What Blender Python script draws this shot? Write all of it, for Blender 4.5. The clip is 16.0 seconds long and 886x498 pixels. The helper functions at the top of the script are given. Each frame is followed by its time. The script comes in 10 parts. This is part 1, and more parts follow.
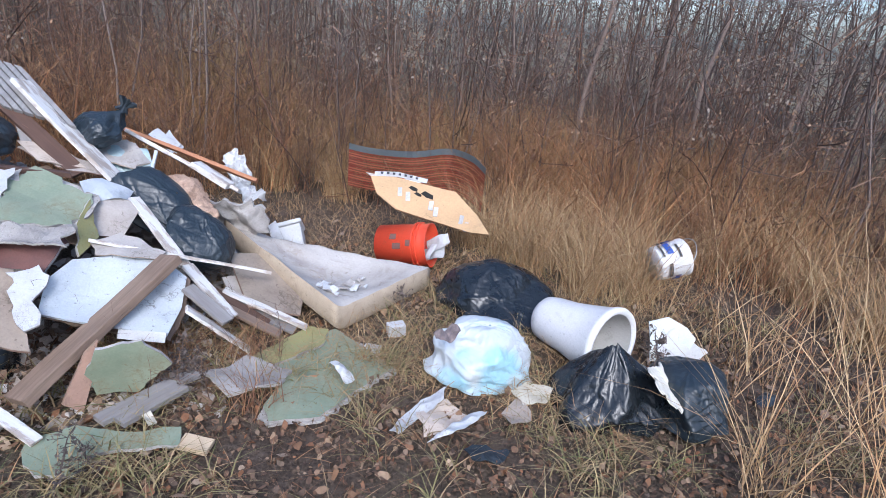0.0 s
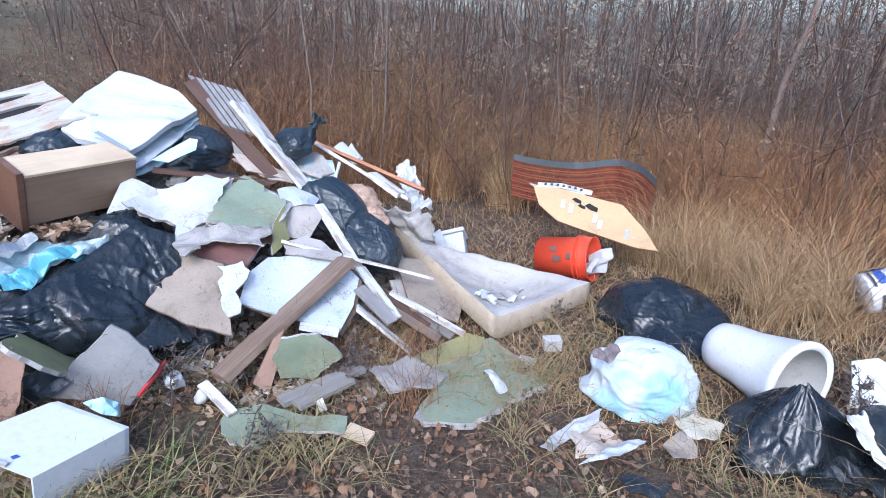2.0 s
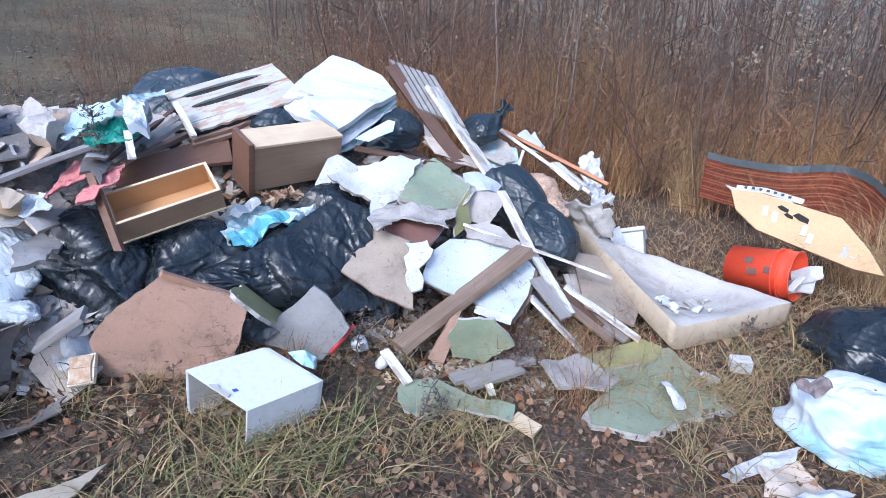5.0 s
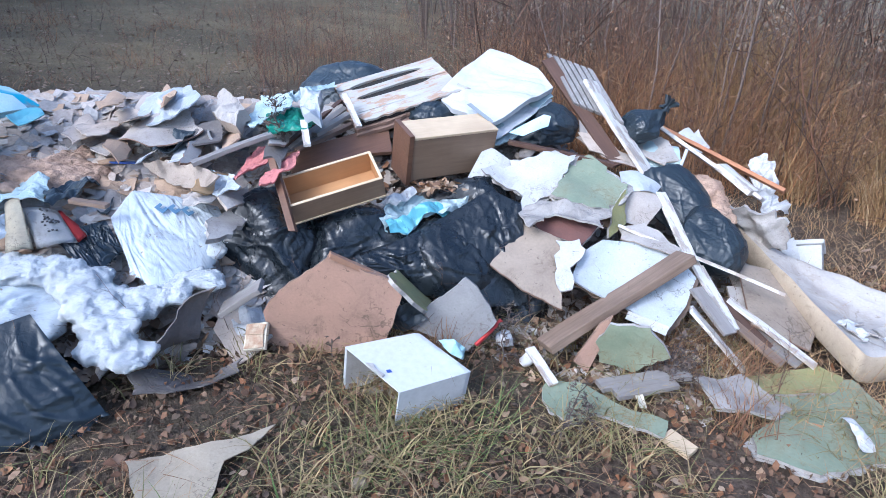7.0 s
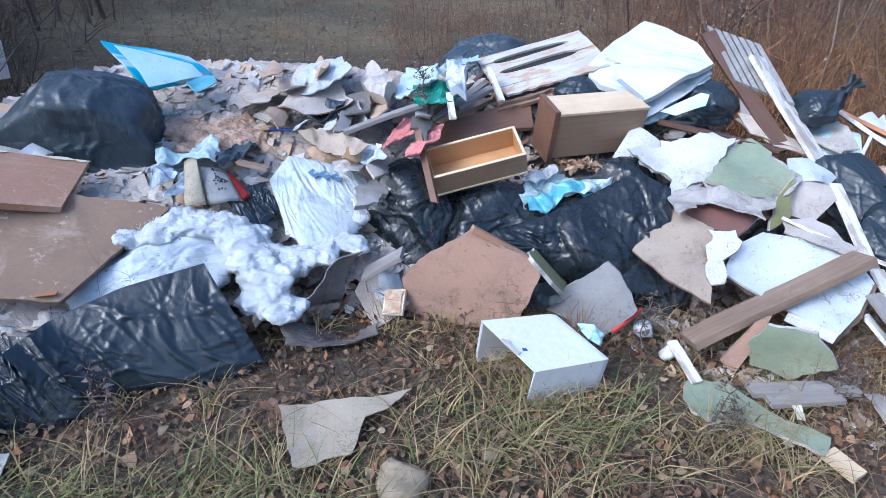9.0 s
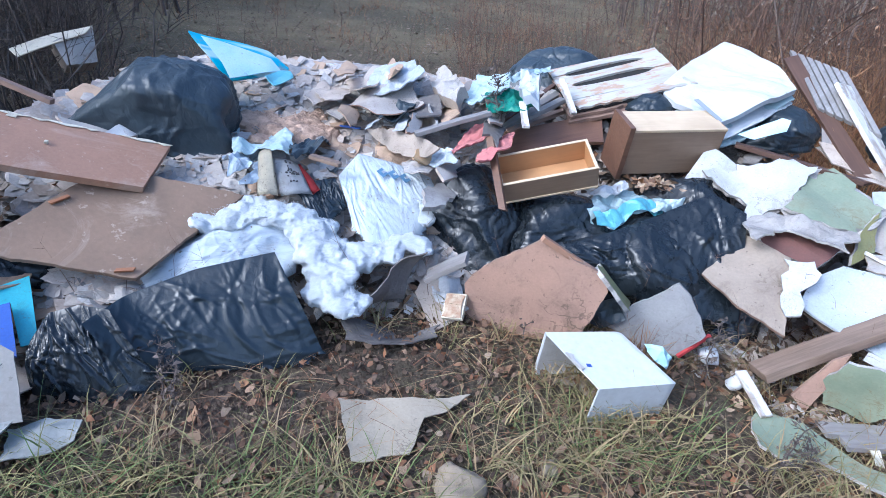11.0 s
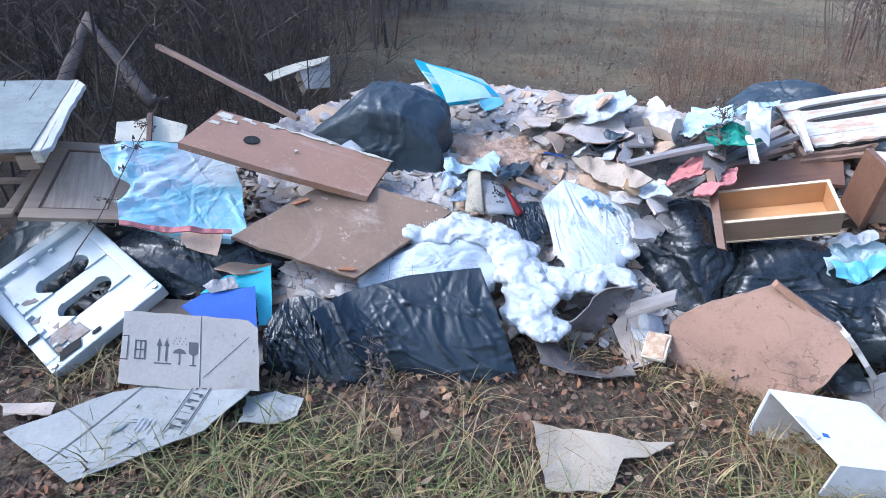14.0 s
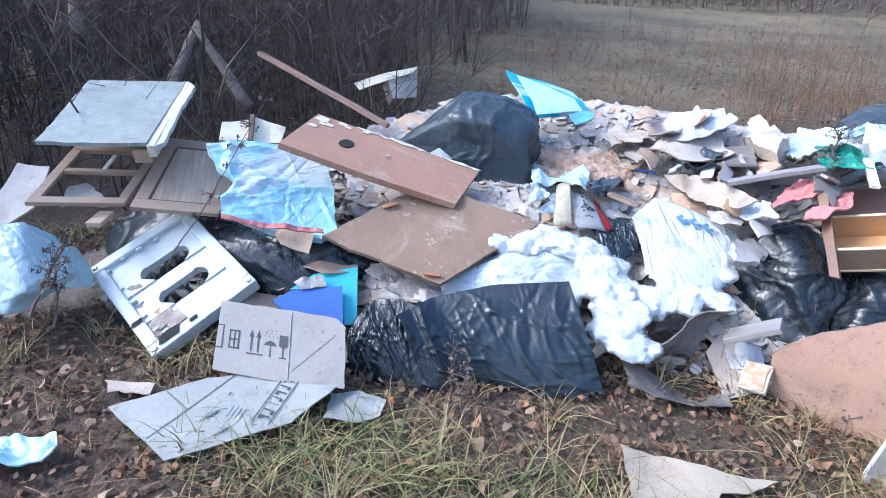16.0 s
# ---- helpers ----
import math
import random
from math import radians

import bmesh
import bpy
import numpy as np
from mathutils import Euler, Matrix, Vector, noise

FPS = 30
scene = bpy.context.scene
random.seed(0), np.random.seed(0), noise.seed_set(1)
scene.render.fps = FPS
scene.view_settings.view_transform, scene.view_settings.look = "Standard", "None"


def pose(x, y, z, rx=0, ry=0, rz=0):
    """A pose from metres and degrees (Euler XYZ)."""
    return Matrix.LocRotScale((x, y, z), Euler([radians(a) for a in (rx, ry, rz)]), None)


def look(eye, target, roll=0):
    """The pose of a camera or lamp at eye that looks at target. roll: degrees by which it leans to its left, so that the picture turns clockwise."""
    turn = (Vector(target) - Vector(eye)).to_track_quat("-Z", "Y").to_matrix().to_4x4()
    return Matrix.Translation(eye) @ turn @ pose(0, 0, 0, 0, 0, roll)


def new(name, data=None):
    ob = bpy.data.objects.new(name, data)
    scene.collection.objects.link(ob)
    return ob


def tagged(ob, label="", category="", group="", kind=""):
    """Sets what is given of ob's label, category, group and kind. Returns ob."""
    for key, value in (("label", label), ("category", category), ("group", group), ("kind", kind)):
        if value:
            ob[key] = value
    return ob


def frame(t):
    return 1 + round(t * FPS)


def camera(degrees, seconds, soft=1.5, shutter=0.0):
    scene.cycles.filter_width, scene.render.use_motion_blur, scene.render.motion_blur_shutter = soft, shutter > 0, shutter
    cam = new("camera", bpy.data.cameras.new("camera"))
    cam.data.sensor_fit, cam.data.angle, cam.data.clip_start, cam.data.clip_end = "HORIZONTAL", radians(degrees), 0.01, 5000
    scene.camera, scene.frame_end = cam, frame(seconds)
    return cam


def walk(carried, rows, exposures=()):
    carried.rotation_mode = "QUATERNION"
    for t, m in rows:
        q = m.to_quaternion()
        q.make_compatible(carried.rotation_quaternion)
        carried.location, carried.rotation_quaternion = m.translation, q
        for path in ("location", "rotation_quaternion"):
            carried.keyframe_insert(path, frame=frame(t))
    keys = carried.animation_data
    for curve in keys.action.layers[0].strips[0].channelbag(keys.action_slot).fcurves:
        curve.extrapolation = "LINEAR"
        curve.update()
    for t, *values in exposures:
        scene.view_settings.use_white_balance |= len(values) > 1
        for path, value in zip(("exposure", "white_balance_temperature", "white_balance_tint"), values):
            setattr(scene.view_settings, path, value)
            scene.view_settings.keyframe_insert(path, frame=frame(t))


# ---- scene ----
cam = camera(76.2, 16.0, soft=0.5)
PATH = [
    (0, (-0.032, 0.009, 1.395), (0.049, 1.867, 0.660), 5.2),
    (0.5, (-0.021, 0.011, 1.398), (-0.007, 1.867, 0.653), 4.9),
    (1, (-0.017, 0.013, 1.400), (-0.120, 1.865, 0.652), 4.2),
    (1.5, (-0.019, 0.013, 1.402), (-0.285, 1.852, 0.662), 3.1),
    (2, (-0.026, 0.013, 1.404), (-0.507, 1.810, 0.669), 1.4),
    (2.5, (-0.036, 0.012, 1.405), (-0.722, 1.743, 0.673), -0.2),
    (3, (-0.051, 0.010, 1.406), (-0.884, 1.670, 0.664), -1.1),
    (5.5, (-0.154, -0.023, 1.405), (-1.175, 1.507, 0.618), 1.1),
    (6, (-0.177, -0.034, 1.404), (-1.292, 1.430, 0.620), 0.6),
    (6.5, (-0.201, -0.048, 1.402), (-1.415, 1.332, 0.614), -0.1),
    (7, (-0.223, -0.063, 1.400), (-1.532, 1.219, 0.596), -0.6),
    (7.5, (-0.246, -0.079, 1.397), (-1.629, 1.104, 0.570), -1.3),
    (8, (-0.267, -0.098, 1.395), (-1.714, 0.986, 0.539), -1.7),
    (8.5, (-0.287, -0.118, 1.392), (-1.788, 0.875, 0.519), -2.1),
    (11, (-0.364, -0.238, 1.370), (-1.965, 0.621, 0.534), 1.3),
    (11.5, (-0.375, -0.265, 1.365), (-2.053, 0.453, 0.547), 0.5),
    (12, (-0.384, -0.292, 1.359), (-2.120, 0.298, 0.560), -0.2),
    (12.5, (-0.392, -0.320, 1.353), (-2.166, 0.172, 0.571), -0.3),
    (13, (-0.399, -0.348, 1.347), (-2.197, 0.074, 0.580), -0.3),
    (13.5, (-0.405, -0.375, 1.340), (-2.219, 0.005, 0.588), 0.1),
    (14, (-0.410, -0.402, 1.333), (-2.235, -0.049, 0.595), 0.6),
    (14.5, (-0.415, -0.428, 1.325), (-2.253, -0.114, 0.602), 1.0),
    (15, (-0.419, -0.453, 1.317), (-2.269, -0.188, 0.605), 1.2),
    (15.5, (-0.425, -0.476, 1.309), (-2.287, -0.272, 0.608), 1.4),
    (16, (-0.430, -0.498, 1.300), (-2.302, -0.357, 0.610), 1.6),
]
walk(cam, [(t, look(eye, target, roll)) for t, eye, target, roll in PATH],
     exposures=[(0, 0.96, 5430, 12), (0.5, 1.08, 5350, 12), (1.5, 1.18, 5200, 11), (2.5, 1.2, 5150, 11), (5.5, 1.2, 5200, 11), (8.5, 1.14, 5150, 9), (11, 1.26, 5080, 9), (12.5, 1.46, 5150, 10), (14.5, 1.48, 5180, 10), (15, 1.5, 5200, 10), (15.5, 1.66, 5250, 10), (16, 1.72, 5280, 10)])

# ---- light ----
world = bpy.data.worlds.new("overcast_sky")
scene.world = world
world.use_nodes = True
wn = world.node_tree
sky = wn.nodes.new("ShaderNodeTexSky")
sky.sky_type, sky.sun_disc = "NISHITA", False
sky.sun_elevation, sky.sun_rotation = radians(41), radians(177)
sky.air_density, sky.dust_density, sky.ozone_density = 1.0, 3.0, 1.2
wn.links.new(sky.outputs["Color"], wn.nodes["Background"].inputs["Color"])
wn.nodes["Background"].inputs["Strength"].default_value = 0.15
sun = new("sun", bpy.data.lights.new("sun", "SUN"))
sun.data.energy, sun.data.angle, sun.data.color = 0.95, radians(24), (1.0, 0.95, 0.88)
sun.matrix_world = look((0.2, -4.6, 4.1), (0, 0, 0))

# ---- materials ----


class Nodes:
    """Short hand for building one node material."""

    def __init__(self, name):
        self.mat = bpy.data.materials.new(name)
        self.mat.use_nodes = True
        self.tree = self.mat.node_tree
        self.bsdf = self.tree.nodes["Principled BSDF"]
        self.at = self.add("ShaderNodeTexCoord").outputs["Object"]

    def add(self, kind, **values):
        n = self.tree.nodes.new(kind)
        for k, v in values.items():
            n.inputs[k.replace("_", " ")].default_value = v
        return n

    def link(self, a, b):
        self.tree.links.new(a, b)

    def noise(self, scale, detail=4.0, rough=0.6, at=None, distort=0.0):
        n = self.add("ShaderNodeTexNoise", Scale=scale, Detail=detail, Roughness=rough, Distortion=distort)
        self.link(at or self.at, n.inputs["Vector"])
        return n.outputs["Fac"]

    def ramp(self, fac, low, high):
        n = self.add("ShaderNodeMapRange", From_Min=low, From_Max=high)
        self.link(fac, n.inputs["Value"])
        return n.outputs["Result"]

    def mix(self, fac, a, b, blend="MIX"):
        n = self.tree.nodes.new("ShaderNodeMix")
        n.data_type, n.blend_type = "RGBA", blend
        for socket, v in ((n.inputs[0], fac), (n.inputs[6], a), (n.inputs[7], b)):
            if isinstance(v, (int, float)):
                socket.default_value = v
            elif isinstance(v, tuple):
                socket.default_value = (*v, 1)
            else:
                self.link(v, socket)
        return n.outputs[2]

    def stretch(self, x, y, z):
        n = self.tree.nodes.new("ShaderNodeMapping")
        n.inputs["Scale"].default_value = (x, y, z)
        self.link(self.at, n.inputs["Vector"])
        return n.outputs["Vector"]

    def vary(self, colour, amount, island=False):
        """Each object, or each loose piece of a mesh, a little lighter or darker."""
        r = self.add("ShaderNodeNewGeometry").outputs["Random Per Island"] if island else self.add("ShaderNodeObjectInfo").outputs["Random"]
        hsv = self.add("ShaderNodeHueSaturation")
        m = self.add("ShaderNodeMapRange", To_Min=1 - amount, To_Max=1 + amount)
        self.link(r, m.inputs["Value"])
        self.link(m.outputs["Result"], hsv.inputs["Value"])
        self.link(colour, hsv.inputs["Color"])
        return hsv.outputs["Color"]

    def done(self, colour, rough=0.7, height=None, bump=0.2, depth=0.005, metal=0.0):
        self.link(colour, self.bsdf.inputs["Base Color"])
        if isinstance(rough, (int, float)):
            self.bsdf.inputs["Roughness"].default_value = rough
        else:
            self.link(rough, self.bsdf.inputs["Roughness"])
        self.bsdf.inputs["Metallic"].default_value = metal
        if height is not None:
            b = self.add("ShaderNodeBump", Strength=bump, Distance=depth)
            self.link(height, b.inputs["Height"])
            self.link(b.outputs["Normal"], self.bsdf.inputs["Normal"])
        return self.mat


def board_stuff(name, a, b, dirt=(0.1, 0.075, 0.055), scale=6, rough=0.75, dirty=0.5, bump=0.25, vary=0.0):
    """Painted, pressed or paper board: two tones in patches, fine grain, and stains."""
    n = Nodes(name)
    c = n.mix(n.ramp(n.noise(scale, 5), 0.35, 0.65), a, b)
    fine = n.noise(scale * 22, 3)
    c = n.mix(n.ramp(fine, 0.2, 0.8), n.mix(1.0, c, (0.82, 0.82, 0.82), "MULTIPLY"), c)
    stain = n.ramp(n.noise(scale * 1.1, 9, 0.75, distort=0.8), 0.62 - 0.14 * dirty, 0.78 - 0.12 * dirty)
    c = n.mix(stain, c, n.mix(0.25 + 0.4 * dirty, c, dirt))
    smear = n.ramp(n.noise(scale * 1.6, 7, 0.7, n.stretch(0.35, 2.2, 1.0), 0.5), 0.58, 0.7)
    c = n.mix(smear, c, n.mix(0.15 + 0.3 * dirty, c, dirt))
    speck = n.ramp(n.noise(scale * 9, 3, 0.7), 0.66 - 0.05 * dirty, 0.7)
    c = n.mix(speck, c, n.mix(0.3 + 0.4 * dirty, c, dirt))
    crack = n.add("ShaderNodeTexVoronoi", Scale=scale * 0.55)
    crack.feature = "DISTANCE_TO_EDGE"
    bent = n.mix(0.16, n.at, n.add("ShaderNodeTexNoise", Scale=scale * 1.5, Detail=4.0).outputs["Color"])
    n.link(bent, crack.inputs["Vector"])
    gate = n.ramp(n.noise(scale * 0.5, 3), 0.6 - 0.12 * dirty, 0.62)
    line = n.add("ShaderNodeMath")
    line.operation = "MULTIPLY"
    n.link(n.ramp(crack.outputs["Distance"], 0.012, 0.004), line.inputs[0])
    n.link(gate, line.inputs[1])
    c = n.mix(line.outputs[0], c, n.mix(0.35 + 0.35 * dirty, c, dirt))
    if vary:
        c = n.vary(c, vary)
    return n.done(c, rough, fine, bump, 0.004)


def wood_stuff(name, a, b, scale=7, rough=0.65, wear=None, along=0, bump=0.3):
    """Wood with its grain along local x (0) or y (1)."""
    n = Nodes(name)
    s = [14.0, 14.0, 14.0]
    s[along] = 1.2
    at = n.stretch(*s)
    grain = n.noise(scale * 0.5, 6, 0.65, at, 0.8)
    c = n.mix(n.ramp(grain, 0.3, 0.7), a, b)
    c = n.mix(n.ramp(n.noise(3, 4), 0.4, 0.75), c, n.mix(1.0, c, (0.72, 0.68, 0.66), "MULTIPLY"))
    if wear:
        c = n.mix(n.ramp(n.noise(5, 8, 0.7, n.stretch(1.5, 5, 5) if not along else n.stretch(5, 1.5, 5)), 0.5, 0.58), c, wear)
    return n.done(c, rough, grain, bump, 0.004)


def crumple(n, size, amount):
    """A surface normal that changes from one small flat facet to the next, as on crumpled film."""
    normal = n.add("ShaderNodeNewGeometry").outputs["Normal"]
    jitter = n.add("ShaderNodeTexNoise", Scale=size * 0.35, Detail=2.0)
    n.link(n.at, jitter.inputs["Vector"])
    for k, (scale, share) in enumerate(((size * 0.8, 0.5), (size * 1.6, 0.5), (size * 4.0, 0.35))):
        at = n.tree.nodes.new("ShaderNodeVectorMath")
        at.operation = "MULTIPLY_ADD"
        at.inputs[1].default_value = (0.12, 0.12, 0.12)
        n.link(jitter.outputs["Color"], at.inputs[0])
        n.link(n.stretch(*((1.0, 0.22, 0.4), (0.3, 1.0, 0.25), (1.3, 0.3, 0.3))[k]), at.inputs[2])
        v = n.add("ShaderNodeTexVoronoi", Scale=scale)
        n.link(at.outputs[0], v.inputs["Vector"])
        off = n.tree.nodes.new("ShaderNodeVectorMath")
        off.operation = "SUBTRACT"
        off.inputs[1].default_value = (0.5, 0.5, 0.5)
        n.link(v.outputs["Color"], off.inputs[0])
        add = n.tree.nodes.new("ShaderNodeVectorMath")
        add.operation = "MULTIPLY_ADD"
        add.inputs[1].default_value = (amount * share,) * 3
        n.link(off.outputs[0], add.inputs[0])
        n.link(normal, add.inputs[2])
        normal = add.outputs[0]
    unit = n.tree.nodes.new("ShaderNodeVectorMath")
    unit.operation = "NORMALIZE"
    n.link(normal, unit.inputs[0])
    return unit.outputs[0]


def creases(n, size):
    """Height of crumpled film: small sloping facets that meet in sharp, long-drawn edges, at three sizes."""
    jitter = n.add("ShaderNodeTexNoise", Scale=size * 0.5, Detail=3.0)
    n.link(n.at, jitter.inputs["Vector"])
    total = None
    for scale, share, pull in ((size * 0.5, 1.0, (1.0, 0.3, 0.4)), (size * 1.1, 0.6, (0.25, 1.0, 0.4)), (size * 2.6, 0.25, (1.0, 0.2, 0.25))):
        at = n.tree.nodes.new("ShaderNodeVectorMath")
        at.operation = "MULTIPLY_ADD"
        at.inputs[1].default_value = (0.16, 0.16, 0.16)
        n.link(jitter.outputs["Color"], at.inputs[0])
        n.link(n.stretch(*pull), at.inputs[2])
        v = n.add("ShaderNodeTexVoronoi", Scale=scale)
        v.feature = "DISTANCE_TO_EDGE"
        n.link(at.outputs[0], v.inputs["Vector"])
        k = n.tree.nodes.new("ShaderNodeMath")
        k.operation = "MULTIPLY_ADD"
        k.inputs[1].default_value = share
        n.link(v.outputs["Distance"], k.inputs[0])
        if total is None:
            k.inputs[2].default_value = 0.0
        else:
            n.link(total, k.inputs[2])
        total = k.outputs[0]
    calm = n.add("ShaderNodeMapRange", From_Min=0.38, From_Max=0.62, To_Min=0.45, To_Max=1.0)
    n.link(n.noise(size * 0.3, 3), calm.inputs["Value"])
    k = n.tree.nodes.new("ShaderNodeMath")
    k.operation = "MULTIPLY"
    n.link(total, k.inputs[0])
    n.link(calm.outputs["Result"], k.inputs[1])
    return k.outputs[0]


def film_stuff(name, a, b, rough=0.3, crease=0.5, scale=14, dusty=(0.5, 0.75)):
    """Thin plastic film: sharp creases, small facets and dust."""
    n = Nodes(name)
    dust = n.ramp(n.noise(scale * 0.6, 8, 0.7), *dusty)
    c = n.mix(dust, a, b)
    r = n.add("ShaderNodeMapRange", To_Min=rough, To_Max=min(1.0, rough + 0.3))
    n.link(dust, r.inputs["Value"])
    return n.done(c, r.outputs["Result"], creases(n, scale), crease, 0.028)


def plain_stuff(name, a, rough=0.5, metal=0.0, tone=0.85, scale=25, vary=0.0, island=False):
    n = Nodes(name)
    f = n.noise(scale, 5)
    c = n.mix(n.ramp(f, 0.3, 0.7), a, tuple(x * tone for x in a))
    if vary:
        c = n.vary(c, vary, island)
    return n.done(c, rough, f, 0.15, 0.003, metal)


def leaf_stuff(name, colours, rough=0.8, vary=0.35):
    """Many small loose pieces in one mesh, each in a tone of its own."""
    n = Nodes(name)
    r = n.add("ShaderNodeNewGeometry").outputs["Random Per Island"]
    ramp = n.tree.nodes.new("ShaderNodeValToRGB")
    ramp.color_ramp.interpolation = "LINEAR"
    for i, c in enumerate(colours):
        if i < 2:
            e = ramp.color_ramp.elements[i]
            e.position = i / (len(colours) - 1)
        else:
            e = ramp.color_ramp.elements.new(i / (len(colours) - 1))
        e.color = (*c, 1)
    n.link(r, ramp.inputs["Fac"])
    f = n.noise(60, 3)
    c = n.mix(n.ramp(f, 0.25, 0.75), n.mix(1.0, ramp.outputs["Color"], (0.65, 0.65, 0.65), "MULTIPLY"), ramp.outputs["Color"])
    return n.done(c, rough, f, 0.2, 0.003)


